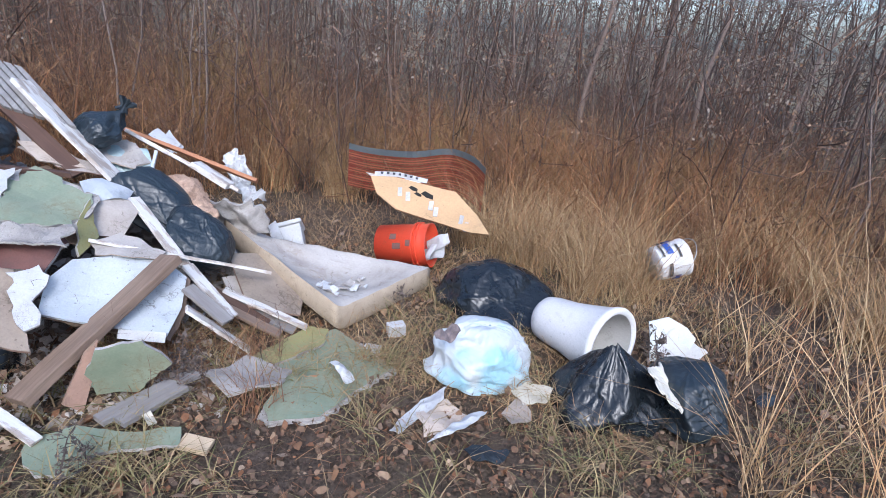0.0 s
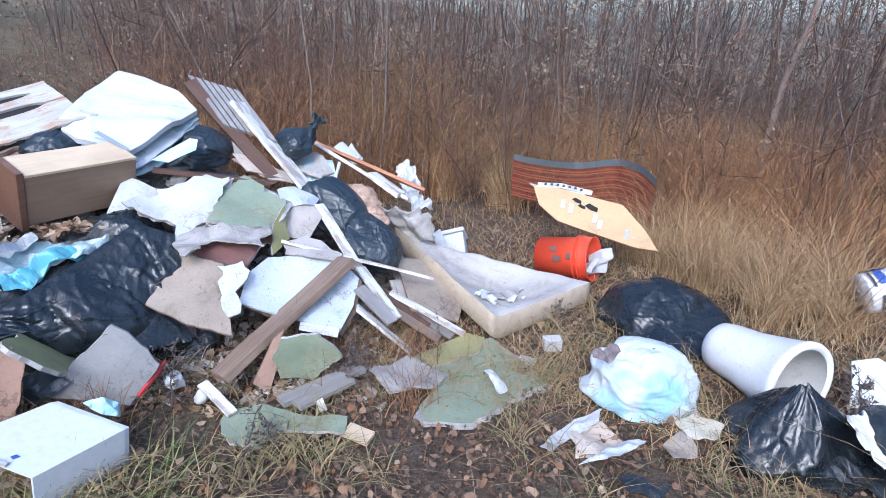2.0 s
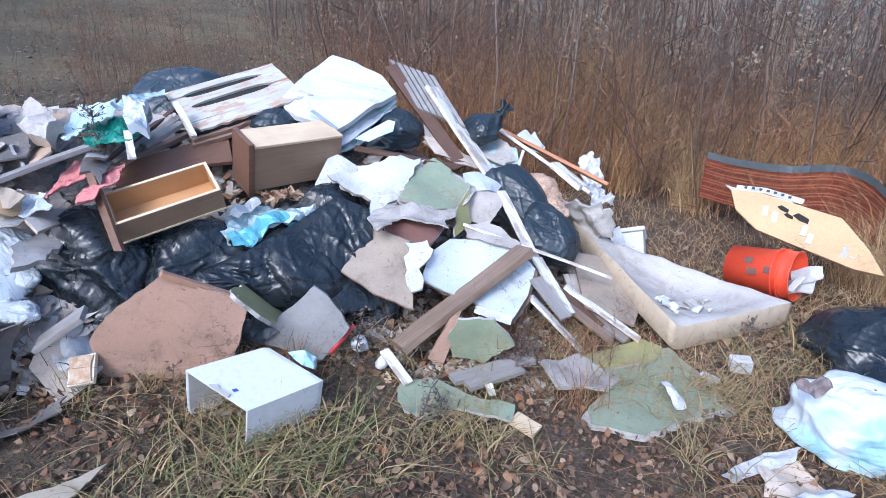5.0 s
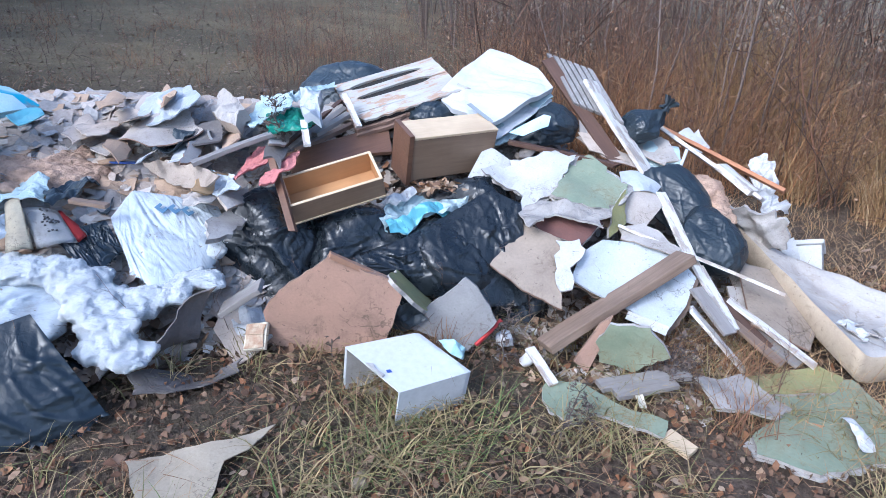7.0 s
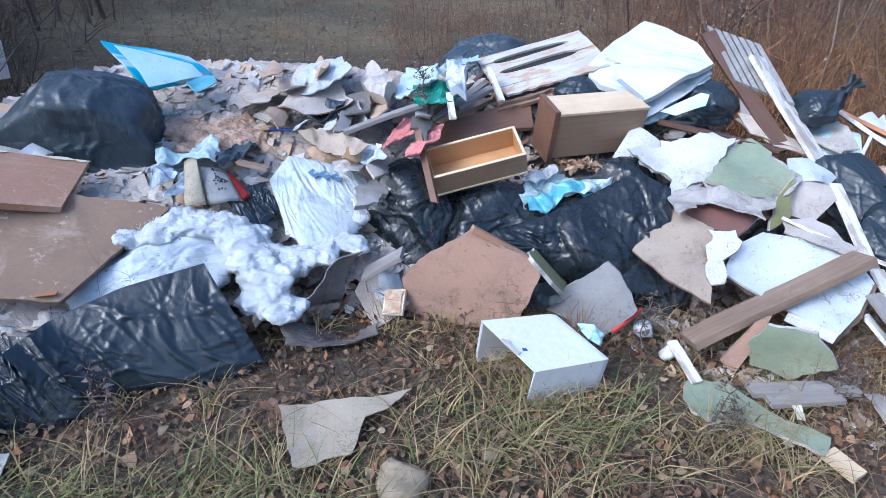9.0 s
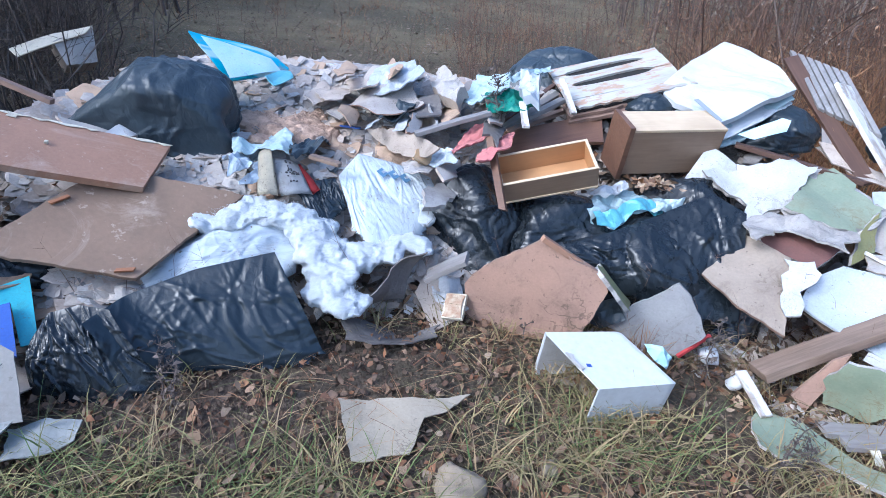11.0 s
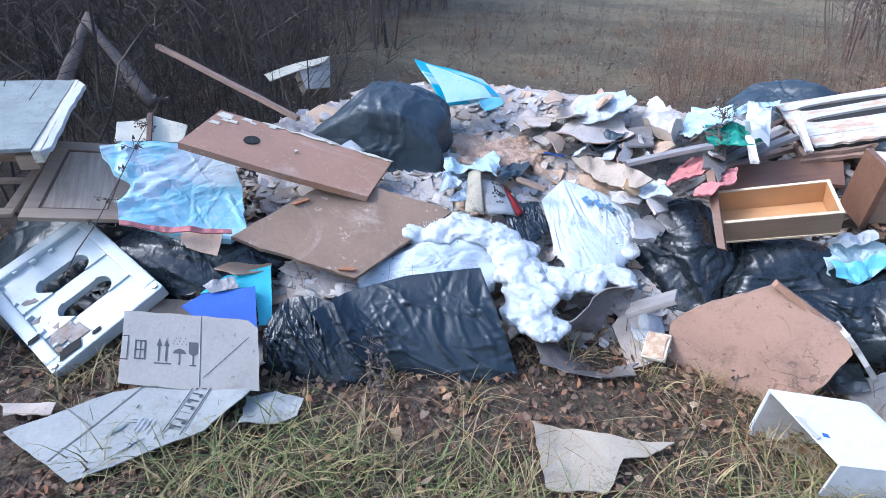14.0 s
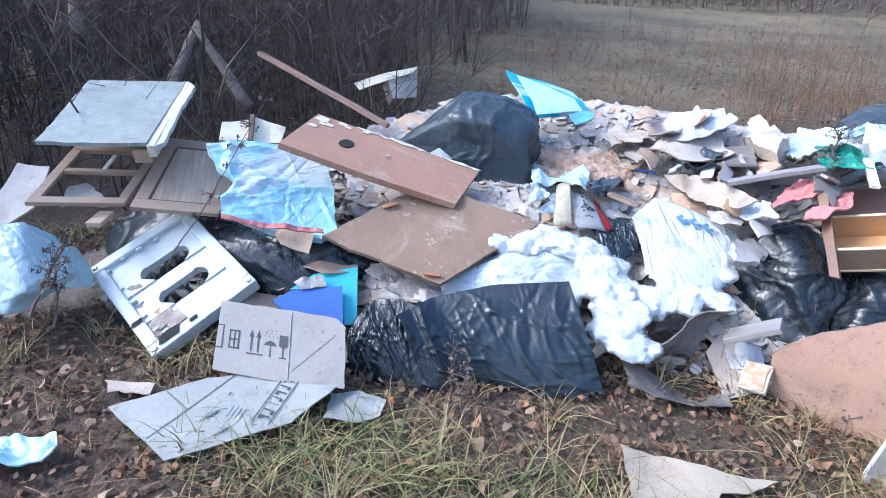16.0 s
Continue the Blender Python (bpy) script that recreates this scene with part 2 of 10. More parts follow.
M = {
    "white_board": board_stuff("white_board", (0.6, 0.61, 0.62), (0.48, 0.48, 0.475), (0.2, 0.17, 0.14), dirty=0.7, rough=0.6),
    "slate_board": board_stuff("slate_board", (0.34, 0.335, 0.335), (0.26, 0.255, 0.255), dirty=0.6),
    "mortar": board_stuff("mortar", (0.36, 0.2, 0.12), (0.56, 0.46, 0.33), dirty=0.6, scale=32),
    "core": board_stuff("core", (0.5, 0.48, 0.45), (0.34, 0.31, 0.28), dirty=0.7, scale=14),
    "cover_white": board_stuff("cover_white", (0.58, 0.62, 0.64), (0.48, 0.52, 0.55), (0.1, 0.085, 0.07), dirty=0.6, rough=0.45),
    "grey_board": board_stuff("grey_board", (0.48, 0.43, 0.385), (0.38, 0.335, 0.295), dirty=0.5),
    "pale_card": board_stuff("pale_card", (0.56, 0.47, 0.39), (0.44, 0.365, 0.3), dirty=0.6, vary=0.25),
    "brown_card": board_stuff("brown_card", (0.5, 0.35, 0.235), (0.39, 0.275, 0.19), dirty=0.5, vary=0.2),
    "tan_panel": board_stuff("tan_panel", (0.38, 0.31, 0.24), (0.28, 0.225, 0.175), dirty=0.8, scale=4),
    "pink_panel": board_stuff("pink_panel", (0.48, 0.3, 0.22), (0.4, 0.255, 0.19), dirty=0.8, scale=5),
    "green_board": board_stuff("green_board", (0.225, 0.275, 0.19), (0.3, 0.335, 0.235), (0.2, 0.16, 0.08), dirty=0.75, scale=5),
    "olive_board": board_stuff("olive_board", (0.36, 0.33, 0.13), (0.28, 0.285, 0.14), (0.24, 0.14, 0.045), dirty=0.8),
    "maroon": board_stuff("maroon", (0.17, 0.075, 0.06), (0.12, 0.055, 0.05), dirty=0.5),
    "plaster": board_stuff("plaster", (0.46, 0.43, 0.4), (0.33, 0.305, 0.28), (0.15, 0.13, 0.12), dirty=0.8, scale=9, vary=0.1),
    "brown_top": board_stuff("brown_top", (0.29, 0.19, 0.125), (0.21, 0.14, 0.092), (0.5, 0.4, 0.31), dirty=0.9, scale=2.4),
    "pink_top": board_stuff("pink_top", (0.43, 0.24, 0.15), (0.36, 0.205, 0.13), (0.62, 0.5, 0.4), dirty=0.5, scale=4, rough=0.5),
    "yellow_board": board_stuff("yellow_board", (0.6, 0.4, 0.21), (0.54, 0.36, 0.19), dirty=0.2, scale=4),
    "cream": board_stuff("cream", (0.72, 0.66, 0.52), (0.64, 0.58, 0.45), dirty=0.5),
    "mattress": board_stuff("mattress", (0.52, 0.49, 0.45), (0.44, 0.4, 0.36), (0.2, 0.16, 0.12), dirty=0.7, scale=4, rough=0.95),
    "mattress_side": board_stuff("mattress_side", (0.5, 0.41, 0.3), (0.42, 0.34, 0.25), dirty=0.6, rough=0.95),
    "card": board_stuff("card", (0.32, 0.3, 0.27), (0.28, 0.26, 0.235), dirty=0.3, scale=4),
    "carton_white": board_stuff("carton_white", (0.345, 0.35, 0.325), (0.285, 0.288, 0.268), (0.14, 0.12, 0.1), dirty=0.6, scale=4),
    "torn_pale": board_stuff("torn_pale", (0.42, 0.36, 0.27), (0.34, 0.29, 0.215), dirty=0.5, scale=5),
    "card_white": board_stuff("card_white", (0.5, 0.46, 0.42), (0.39, 0.355, 0.32), dirty=0.5, scale=5),
    "weathered": wood_stuff("weathered", (0.17, 0.118, 0.085), (0.3, 0.215, 0.155)),
    "grey_wood": wood_stuff("grey_wood", (0.22, 0.2, 0.19), (0.32, 0.3, 0.28)),
    "grey_slat": wood_stuff("grey_slat", (0.2, 0.19, 0.185), (0.3, 0.29, 0.285), along=1),
    "pale_side": board_stuff("pale_side", (0.24, 0.27, 0.25), (0.35, 0.38, 0.355), (0.12, 0.11, 0.1), dirty=0.8, scale=5),
    "white_wood": wood_stuff("white_wood", (0.74, 0.73, 0.7), (0.64, 0.62, 0.58), wear=(0.4, 0.34, 0.29)),
    "peeled": wood_stuff("peeled", (0.54, 0.54, 0.5), (0.44, 0.42, 0.38), wear=(0.42, 0.28, 0.19)),
    "ply_edge": wood_stuff("ply_edge", (0.33, 0.21, 0.15), (0.2, 0.14, 0.11)),
    "orange_wood": wood_stuff("orange_wood", (0.45, 0.2, 0.09), (0.36, 0.16, 0.08)),
    "dark_wood": wood_stuff("dark_wood", (0.19, 0.1, 0.06), (0.125, 0.066, 0.042), rough=0.45),
    "umber": wood_stuff("umber", (0.12, 0.065, 0.042), (0.085, 0.045, 0.03), rough=0.6),
    "drawer_wood": wood_stuff("drawer_wood", (0.52, 0.28, 0.12), (0.46, 0.25, 0.11), rough=0.5, bump=0.1),
    "drawer_side": wood_stuff("drawer_side", (0.29, 0.2, 0.13), (0.23, 0.155, 0.1), rough=0.5, bump=0.1),
    "pale_wood": wood_stuff("pale_wood", (0.68, 0.54, 0.36), (0.6, 0.46, 0.3)),
    "oak": wood_stuff("oak", (0.4, 0.3, 0.215), (0.3, 0.215, 0.15), rough=0.5),
    "oak_panel": wood_stuff("oak_panel", (0.56, 0.44, 0.32), (0.34, 0.25, 0.175), along=1, rough=0.5),
    "bark": wood_stuff("bark", (0.12, 0.1, 0.085), (0.07, 0.058, 0.05), rough=0.95, bump=0.8, along=1),
    "bark_pale": wood_stuff("bark_pale", (0.26, 0.2, 0.165), (0.18, 0.14, 0.12), rough=0.9, along=1),
    "black_film": film_stuff("black_film", (0.011, 0.015, 0.019), (0.027, 0.033, 0.04), 0.25, 0.32, 15, dusty=(0.45, 0.85)),
    "navy_film": film_stuff("navy_film", (0.018, 0.027, 0.035), (0.045, 0.058, 0.068), 0.34, 0.36, 14, dusty=(0.45, 0.85)),
    "slate_film": film_stuff("slate_film", (0.013, 0.021, 0.029), (0.035, 0.046, 0.056), 0.32, 0.2, 17, dusty=(0.5, 0.9)),
    "grey_film": film_stuff("grey_film", (0.03, 0.043, 0.054), (0.062, 0.078, 0.09), 0.36, 0.4, 14, dusty=(0.45, 0.85)),
    "white_film": film_stuff("white_film", (0.44, 0.47, 0.5), (0.3, 0.32, 0.34), 0.4, 0.35),
    "blue_film": film_stuff("blue_film", (0.42, 0.64, 0.7), (0.55, 0.66, 0.69), 0.35, 0.6, 9),
    "sack_white": film_stuff("sack_white", (0.57, 0.59, 0.61), (0.46, 0.47, 0.48), 0.45, 0.25),
    "aqua_mix": None,
    "carrier": None,
    "wrap_film": None,
    "aqua_film": film_stuff("aqua_film", (0.15, 0.42, 0.5), (0.3, 0.5, 0.55), 0.35, 0.6, 9),
    "haze_film": film_stuff("haze_film", (0.36, 0.46, 0.48), (0.5, 0.56, 0.57), 0.3, 0.6),
    "teal_film": film_stuff("teal_film", (0.02, 0.2, 0.14), (0.05, 0.27, 0.2), 0.45, 0.6),
    "red_cloth": film_stuff("red_cloth", (0.48, 0.17, 0.16), (0.42, 0.2, 0.18), 0.8, 0.5),
    "dark_cloth": film_stuff("dark_cloth", (0.015, 0.022, 0.03), (0.04, 0.05, 0.06), 0.85, 0.5),
    "grey_cloth": film_stuff("grey_cloth", (0.13, 0.118, 0.112), (0.21, 0.19, 0.178), 0.9, 0.5),
    "rag": film_stuff("rag", (0.7, 0.67, 0.58), (0.6, 0.56, 0.48), 0.95, 0.7, 12),
    "foam_white": board_stuff("foam_white", (0.62, 0.62, 0.62), (0.52, 0.52, 0.51), (0.3, 0.28, 0.25), dirty=0.3, rough=0.85),
    "tub_white": board_stuff("tub_white", (0.64, 0.66, 0.68), (0.6, 0.62, 0.64), (0.4, 0.36, 0.35), dirty=0.05, rough=0.3, bump=0.02, scale=2),
    "tub_inner": board_stuff("tub_inner", (0.5, 0.48, 0.45), (0.42, 0.4, 0.37), (0.2, 0.15, 0.1), dirty=0.6, rough=0.5, scale=8),
    "barrel": board_stuff("barrel", (0.82, 0.81, 0.8), (0.76, 0.75, 0.74), (0.3, 0.27, 0.22), dirty=0.25, rough=0.35, bump=0.03),
    "barrel_inner": board_stuff("barrel_inner", (0.55, 0.54, 0.51), (0.48, 0.47, 0.44), (0.2, 0.16, 0.12), dirty=0.6, rough=0.5),
    "bucket_orange": board_stuff("bucket_orange", (0.78, 0.085, 0.035), (0.72, 0.075, 0.03), (0.3, 0.1, 0.05), dirty=0.2, rough=0.4, bump=0.03),
    "appliance": board_stuff("appliance", (0.62, 0.66, 0.64), (0.58, 0.62, 0.6), (0.3, 0.24, 0.18), dirty=0.2, rough=0.35, bump=0.05),
    "rust": board_stuff("rust", (0.28, 0.2, 0.15), (0.4, 0.36, 0.32), dirty=0.9, scale=20),
    "blue_panel": None,
    "pale_blue": board_stuff("pale_blue", (0.66, 0.84, 0.89), (0.5, 0.76, 0.84), dirty=0.2, rough=0.35),
    "turquoise": board_stuff("turquoise", (0.12, 0.6, 0.66), (0.1, 0.52, 0.6), dirty=0.3, rough=0.4),
    "binder_blue": board_stuff("binder_blue", (0.07, 0.15, 0.52), (0.06, 0.13, 0.46), dirty=0.15, rough=0.4),
    "mesh_red": plain_stuff("mesh_red", (0.36, 0.08, 0.05), 0.6),
    "mesh_orange": plain_stuff("mesh_orange", (0.62, 0.2, 0.11), 0.6),
    "edge_grey": plain_stuff("edge_grey", (0.2, 0.24, 0.26), 0.6),
    "ink": plain_stuff("ink", (0.05, 0.05, 0.055), 0.7),
    "slate_ink": plain_stuff("slate_ink", (0.1, 0.2, 0.32), 0.6),
    "faded_ink": plain_stuff("faded_ink", (0.3, 0.33, 0.35), 0.7),
    "blue_ink": plain_stuff("blue_ink", (0.04, 0.09, 0.35), 0.6),
    "red_ink": plain_stuff("red_ink", (0.5, 0.05, 0.05), 0.6),
    "metal": plain_stuff("metal", (0.42, 0.42, 0.42), 0.4, 0.9),
    # near-black that stands in for the shade inside holes and gaps
    "dark_hole": plain_stuff("dark_hole", (0.02, 0.018, 0.016), 0.9),
    "foil": film_stuff("foil", (0.6, 0.6, 0.6), (0.25, 0.24, 0.24), 0.35, 0.8, 20),
    "fluff": None,
    "pink_fluff": board_stuff("pink_fluff", (0.66, 0.46, 0.33), (0.42, 0.28, 0.2), scale=18, dirty=0.7, rough=0.95, bump=0.9),
    "chips_dark": board_stuff("chips_dark", (0.3, 0.24, 0.22), (0.12, 0.1, 0.12), scale=30, dirty=0.8),
    "stone": board_stuff("stone", (0.34, 0.27, 0.19), (0.25, 0.2, 0.14), scale=14, dirty=0.5, rough=0.9),
    "leaves": leaf_stuff("leaves", [(0.055, 0.037, 0.026), (0.18, 0.1, 0.058), (0.23, 0.145, 0.087), (0.085, 0.055, 0.038), (0.32, 0.22, 0.14), (0.1, 0.063, 0.042), (0.27, 0.12, 0.052), (0.16, 0.1, 0.06), (0.1, 0.066, 0.042)]),
    "field_litter": leaf_stuff("field_litter", [(0.2, 0.13, 0.085), (0.3, 0.21, 0.145), (0.14, 0.09, 0.06), (0.36, 0.27, 0.2), (0.24, 0.15, 0.095)]),
    "bright_leaves": leaf_stuff("bright_leaves", [(0.3, 0.14, 0.06), (0.38, 0.26, 0.16), (0.2, 0.1, 0.055), (0.46, 0.35, 0.24), (0.3, 0.16, 0.08), (0.17, 0.1, 0.065)]),
    "dead_grass": leaf_stuff("dead_grass", [(0.56, 0.37, 0.18), (0.4, 0.24, 0.115), (0.66, 0.49, 0.27), (0.3, 0.18, 0.09), (0.52, 0.31, 0.14)]),
    "tawny": leaf_stuff("tawny", [(0.46, 0.2, 0.075), (0.28, 0.12, 0.055), (0.52, 0.29, 0.12), (0.18, 0.085, 0.045), (0.44, 0.23, 0.1)]),
    "dry_weeds": leaf_stuff("dry_weeds", [(0.32, 0.155, 0.075), (0.2, 0.095, 0.052), (0.42, 0.235, 0.11), (0.12, 0.065, 0.042), (0.34, 0.175, 0.085), (0.46, 0.3, 0.16)]),
    "dull_grass": leaf_stuff("dull_grass", [(0.25, 0.2, 0.115), (0.16, 0.13, 0.075), (0.36, 0.29, 0.18), (0.13, 0.12, 0.06)]),
    "short_grass": leaf_stuff("short_grass", [(0.14, 0.155, 0.048), (0.44, 0.34, 0.17), (0.2, 0.19, 0.07), (0.38, 0.27, 0.14), (0.3, 0.22, 0.12)]),
    "golden": leaf_stuff("golden", [(0.42, 0.26, 0.09), (0.3, 0.17, 0.065), (0.5, 0.34, 0.14), (0.22, 0.12, 0.05)]),
    "green_grass": leaf_stuff("green_grass", [(0.1, 0.155, 0.04), (0.18, 0.225, 0.07), (0.38, 0.31, 0.13), (0.14, 0.165, 0.05), (0.3, 0.24, 0.1)]),
    "stems": leaf_stuff("stems", [(0.1, 0.06, 0.045), (0.2, 0.11, 0.07), (0.05, 0.034, 0.028), (0.3, 0.185, 0.12), (0.12, 0.07, 0.052), (0.07, 0.046, 0.036), (0.24, 0.12, 0.07)]),
    "woody": leaf_stuff("woody", [(0.24, 0.185, 0.155), (0.07, 0.05, 0.042), (0.33, 0.26, 0.22), (0.1, 0.07, 0.055), (0.17, 0.12, 0.1)]),
    "twigs": leaf_stuff("twigs", [(0.1, 0.076, 0.065), (0.16, 0.122, 0.1), (0.07, 0.055, 0.048), (0.24, 0.185, 0.155)]),
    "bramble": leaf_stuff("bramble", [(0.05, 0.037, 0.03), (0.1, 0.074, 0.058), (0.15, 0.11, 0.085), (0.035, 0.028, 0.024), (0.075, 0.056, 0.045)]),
    "shrub_leaves": leaf_stuff("shrub_leaves", [(0.2, 0.105, 0.06), (0.09, 0.055, 0.038), (0.34, 0.19, 0.1), (0.13, 0.075, 0.05), (0.42, 0.29, 0.18), (0.26, 0.12, 0.06)]),
    "seed_heads": leaf_stuff("seed_heads", [(0.33, 0.26, 0.19), (0.22, 0.17, 0.13), (0.36, 0.3, 0.24)]),
    "flakes": leaf_stuff("flakes", [(0.54, 0.45, 0.38), (0.4, 0.32, 0.26), (0.62, 0.57, 0.53), (0.4, 0.33, 0.28), (0.5, 0.45, 0.4), (0.3, 0.29, 0.29), (0.58, 0.55, 0.52)]),
    "chips": leaf_stuff("chips", [(0.52, 0.46, 0.4), (0.36, 0.29, 0.23), (0.6, 0.58, 0.55), (0.36, 0.3, 0.25), (0.5, 0.42, 0.34), (0.24, 0.2, 0.17)]),
}


def printed_film():
    """A thin bag with a large faded aqua print on white."""
    n = Nodes("aqua_mix")
    patch = n.ramp(n.noise(2.4, 6, 0.62, distort=0.5), 0.44, 0.5)
    c = n.mix(patch, (0.5, 0.54, 0.57), (0.28, 0.52, 0.58))
    c = n.mix(n.ramp(n.noise(30, 4), 0.45, 0.75), c, (0.5, 0.62, 0.66))
    k = n.add("ShaderNodeTexNoise", Scale=9.0, Detail=4.0, Distortion=0.8)
    k.noise_type = "RIDGED_MULTIFRACTAL"
    n.link(n.stretch(1, 2.2, 1.5), k.inputs["Vector"])
    n.done(c, 0.4, k.outputs["Fac"], 0.5, 0.02)
    n.link(crumple(n, 9, 0.08), n.bsdf.inputs["Normal"].links[0].from_node.inputs["Normal"])
    return n.mat


M["aqua_mix"] = printed_film()


def carrier_film():
    """White bag film with one faded pale blue print."""
    n = Nodes("carrier")
    patch = n.ramp(n.noise(3.2, 3, 0.5), 0.5, 0.6)
    c = n.mix(patch, (0.54, 0.58, 0.6), (0.34, 0.56, 0.66))
    c = n.mix(n.ramp(n.noise(20, 6, 0.7), 0.6, 0.75), c, (0.4, 0.41, 0.41))
    return n.done(c, 0.4, creases(n, 11), 0.5, 0.028)


M["carrier"] = carrier_film()


def wool_stuff():
    """Glass wool: white, with a soft fibrous surface."""
    n = Nodes("fluff")
    f = n.noise(60, 8, 0.78, n.stretch(1.0, 0.45, 0.8), 1.2)
    c = n.mix(n.ramp(f, 0.3, 0.7), (0.55, 0.59, 0.62), (0.75, 0.78, 0.8))
    return n.done(c, 1.0, f, 0.8, 0.02)


M["fluff"] = wool_stuff()


def banded_panel():
    """Glossy printed plastic: bright blue with long pale bands."""
    n = Nodes("blue_panel")
    band = n.noise(5.5, 2, 0.5, n.stretch(0.25, 2.2, 1.0), 0.3)
    c = n.mix(n.ramp(band, 0.5, 0.56), (0.05, 0.42, 0.6), (0.5, 0.68, 0.74))
    c = n.mix(n.ramp(n.noise(9, 7, 0.7), 0.56, 0.68), c, (0.22, 0.3, 0.33))
    return n.done(c, 0.35, band, 0.05)


M["blue_panel"] = banded_panel()


def wrap_stuff():
    """Pale wrapping film; faint grey streaks put the shade of its creases into the colour."""
    n = Nodes("wrap_film")
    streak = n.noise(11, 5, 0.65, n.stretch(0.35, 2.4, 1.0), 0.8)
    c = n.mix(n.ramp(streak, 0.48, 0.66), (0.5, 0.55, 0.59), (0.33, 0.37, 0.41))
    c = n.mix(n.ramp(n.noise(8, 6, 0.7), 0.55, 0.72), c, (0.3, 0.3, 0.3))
    c = n.mix(n.ramp(n.noise(40, 3), 0.66, 0.72), c, (0.2, 0.17, 0.14))
    n.done(c, 0.45, streak, 0.3, 0.02)
    n.link(crumple(n, 12, 0.2), n.bsdf.inputs["Normal"].links[0].from_node.inputs["Normal"])
    return n.mat


M["wrap_film"] = wrap_stuff()


def soil_stuff():
    n = Nodes("soil")
    a = n.mix(n.ramp(n.noise(1.3, 6), 0.35, 0.65), (0.075, 0.052, 0.035), (0.12, 0.084, 0.056))
    b = n.mix(n.ramp(n.noise(14, 6, 0.7), 0.4, 0.65), a, (0.17, 0.125, 0.09))
    c = n.mix(n.ramp(n.noise(0.6, 5), 0.5, 0.7), b, (0.1, 0.09, 0.05))
    # away from the trodden ground a mat of dead grass covers the field
    far = n.tree.nodes.new("ShaderNodeVectorMath")
    far.operation = "LENGTH"
    n.link(n.at, far.inputs[0])
    mat = n.mix(n.ramp(n.noise(2.2, 8, 0.7), 0.35, 0.65), (0.165, 0.132, 0.072), (0.255, 0.205, 0.118))
    mat = n.mix(n.ramp(n.noise(0.35, 5), 0.45, 0.6), mat, (0.135, 0.112, 0.062))
    c = n.mix(n.ramp(far.outputs["Value"], 4.5, 8.0), c, mat)
    fine = n.noise(55, 5, 0.7)
    c = n.mix(n.ramp(fine, 0.3, 0.62), n.mix(1.0, c, (0.45, 0.43, 0.42), "MULTIPLY"), c)
    return n.done(c, 0.95, fine, 0.9, 0.03)


def rubble_stuff():
    n = Nodes("rubble")
    v = n.add("ShaderNodeTexVoronoi", Scale=14.0)
    n.link(n.at, v.inputs["Vector"])
    a = n.mix(n.ramp(n.noise(5, 6), 0.35, 0.65), (0.31, 0.25, 0.2), (0.47, 0.42, 0.37))
    c = n.mix(0.35, a, n.mix(n.ramp(v.outputs["Distance"], 0.0, 0.6), (0.4, 0.37, 0.34), (0.12, 0.1, 0.085)))
    fine = n.noise(60, 5, 0.7)
    c = n.mix(n.ramp(fine, 0.3, 0.65), n.mix(1.0, c, (0.5, 0.48, 0.46), "MULTIPLY"), c)
    return n.done(c, 0.95, fine, 0.9, 0.03)


M["soil"], M["rubble"] = soil_stuff(), rubble_stuff()

# ---- mesh helpers ----


def part(name, bm, material, parent=None, label="", smooth=False):
    """Links a bmesh as one mesh object under a thing or a part."""
    me = bpy.data.meshes.new(name)
    bm.normal_update()
    bm.to_mesh(me)
    bm.free()
    for k in material if isinstance(material, (list, tuple)) else (material,):
        me.materials.append(M[k])
    if smooth:
        for p in me.polygons:
            p.use_smooth = True
    ob = new(name, me)
    if parent is not None:
        ob.parent = parent
    if label:
        tagged(ob, label)
    return ob


def thing(name, label, category, m, group=""):
    """An Empty that carries the parts of one thing."""
    ob = new(name)
    ob.empty_display_size = 0.1
    ob.matrix_basis = m
    return tagged(ob, label, category, group)


def block(lo, hi, bevel=0.004, bm=None):
    bm = bm or bmesh.new()
    made = bmesh.ops.create_cube(bm, size=1)["verts"]
    for v in made:
        v.co = [lo[i] + (v.co[i] + 0.5) * (hi[i] - lo[i]) for i in range(3)]
    edges = {e for v in made for e in v.link_edges}
    if bevel:
        bmesh.ops.bevel(bm, geom=list(edges), offset=bevel, segments=2, affect="EDGES", profile=0.6)
    return bm


def wobble(bm, amount, scale, seed=0.0):
    for v in bm.verts:
        v.co += noise.noise_vector(v.co * scale + Vector((seed * 7.1, seed * 3.3, seed))) * amount


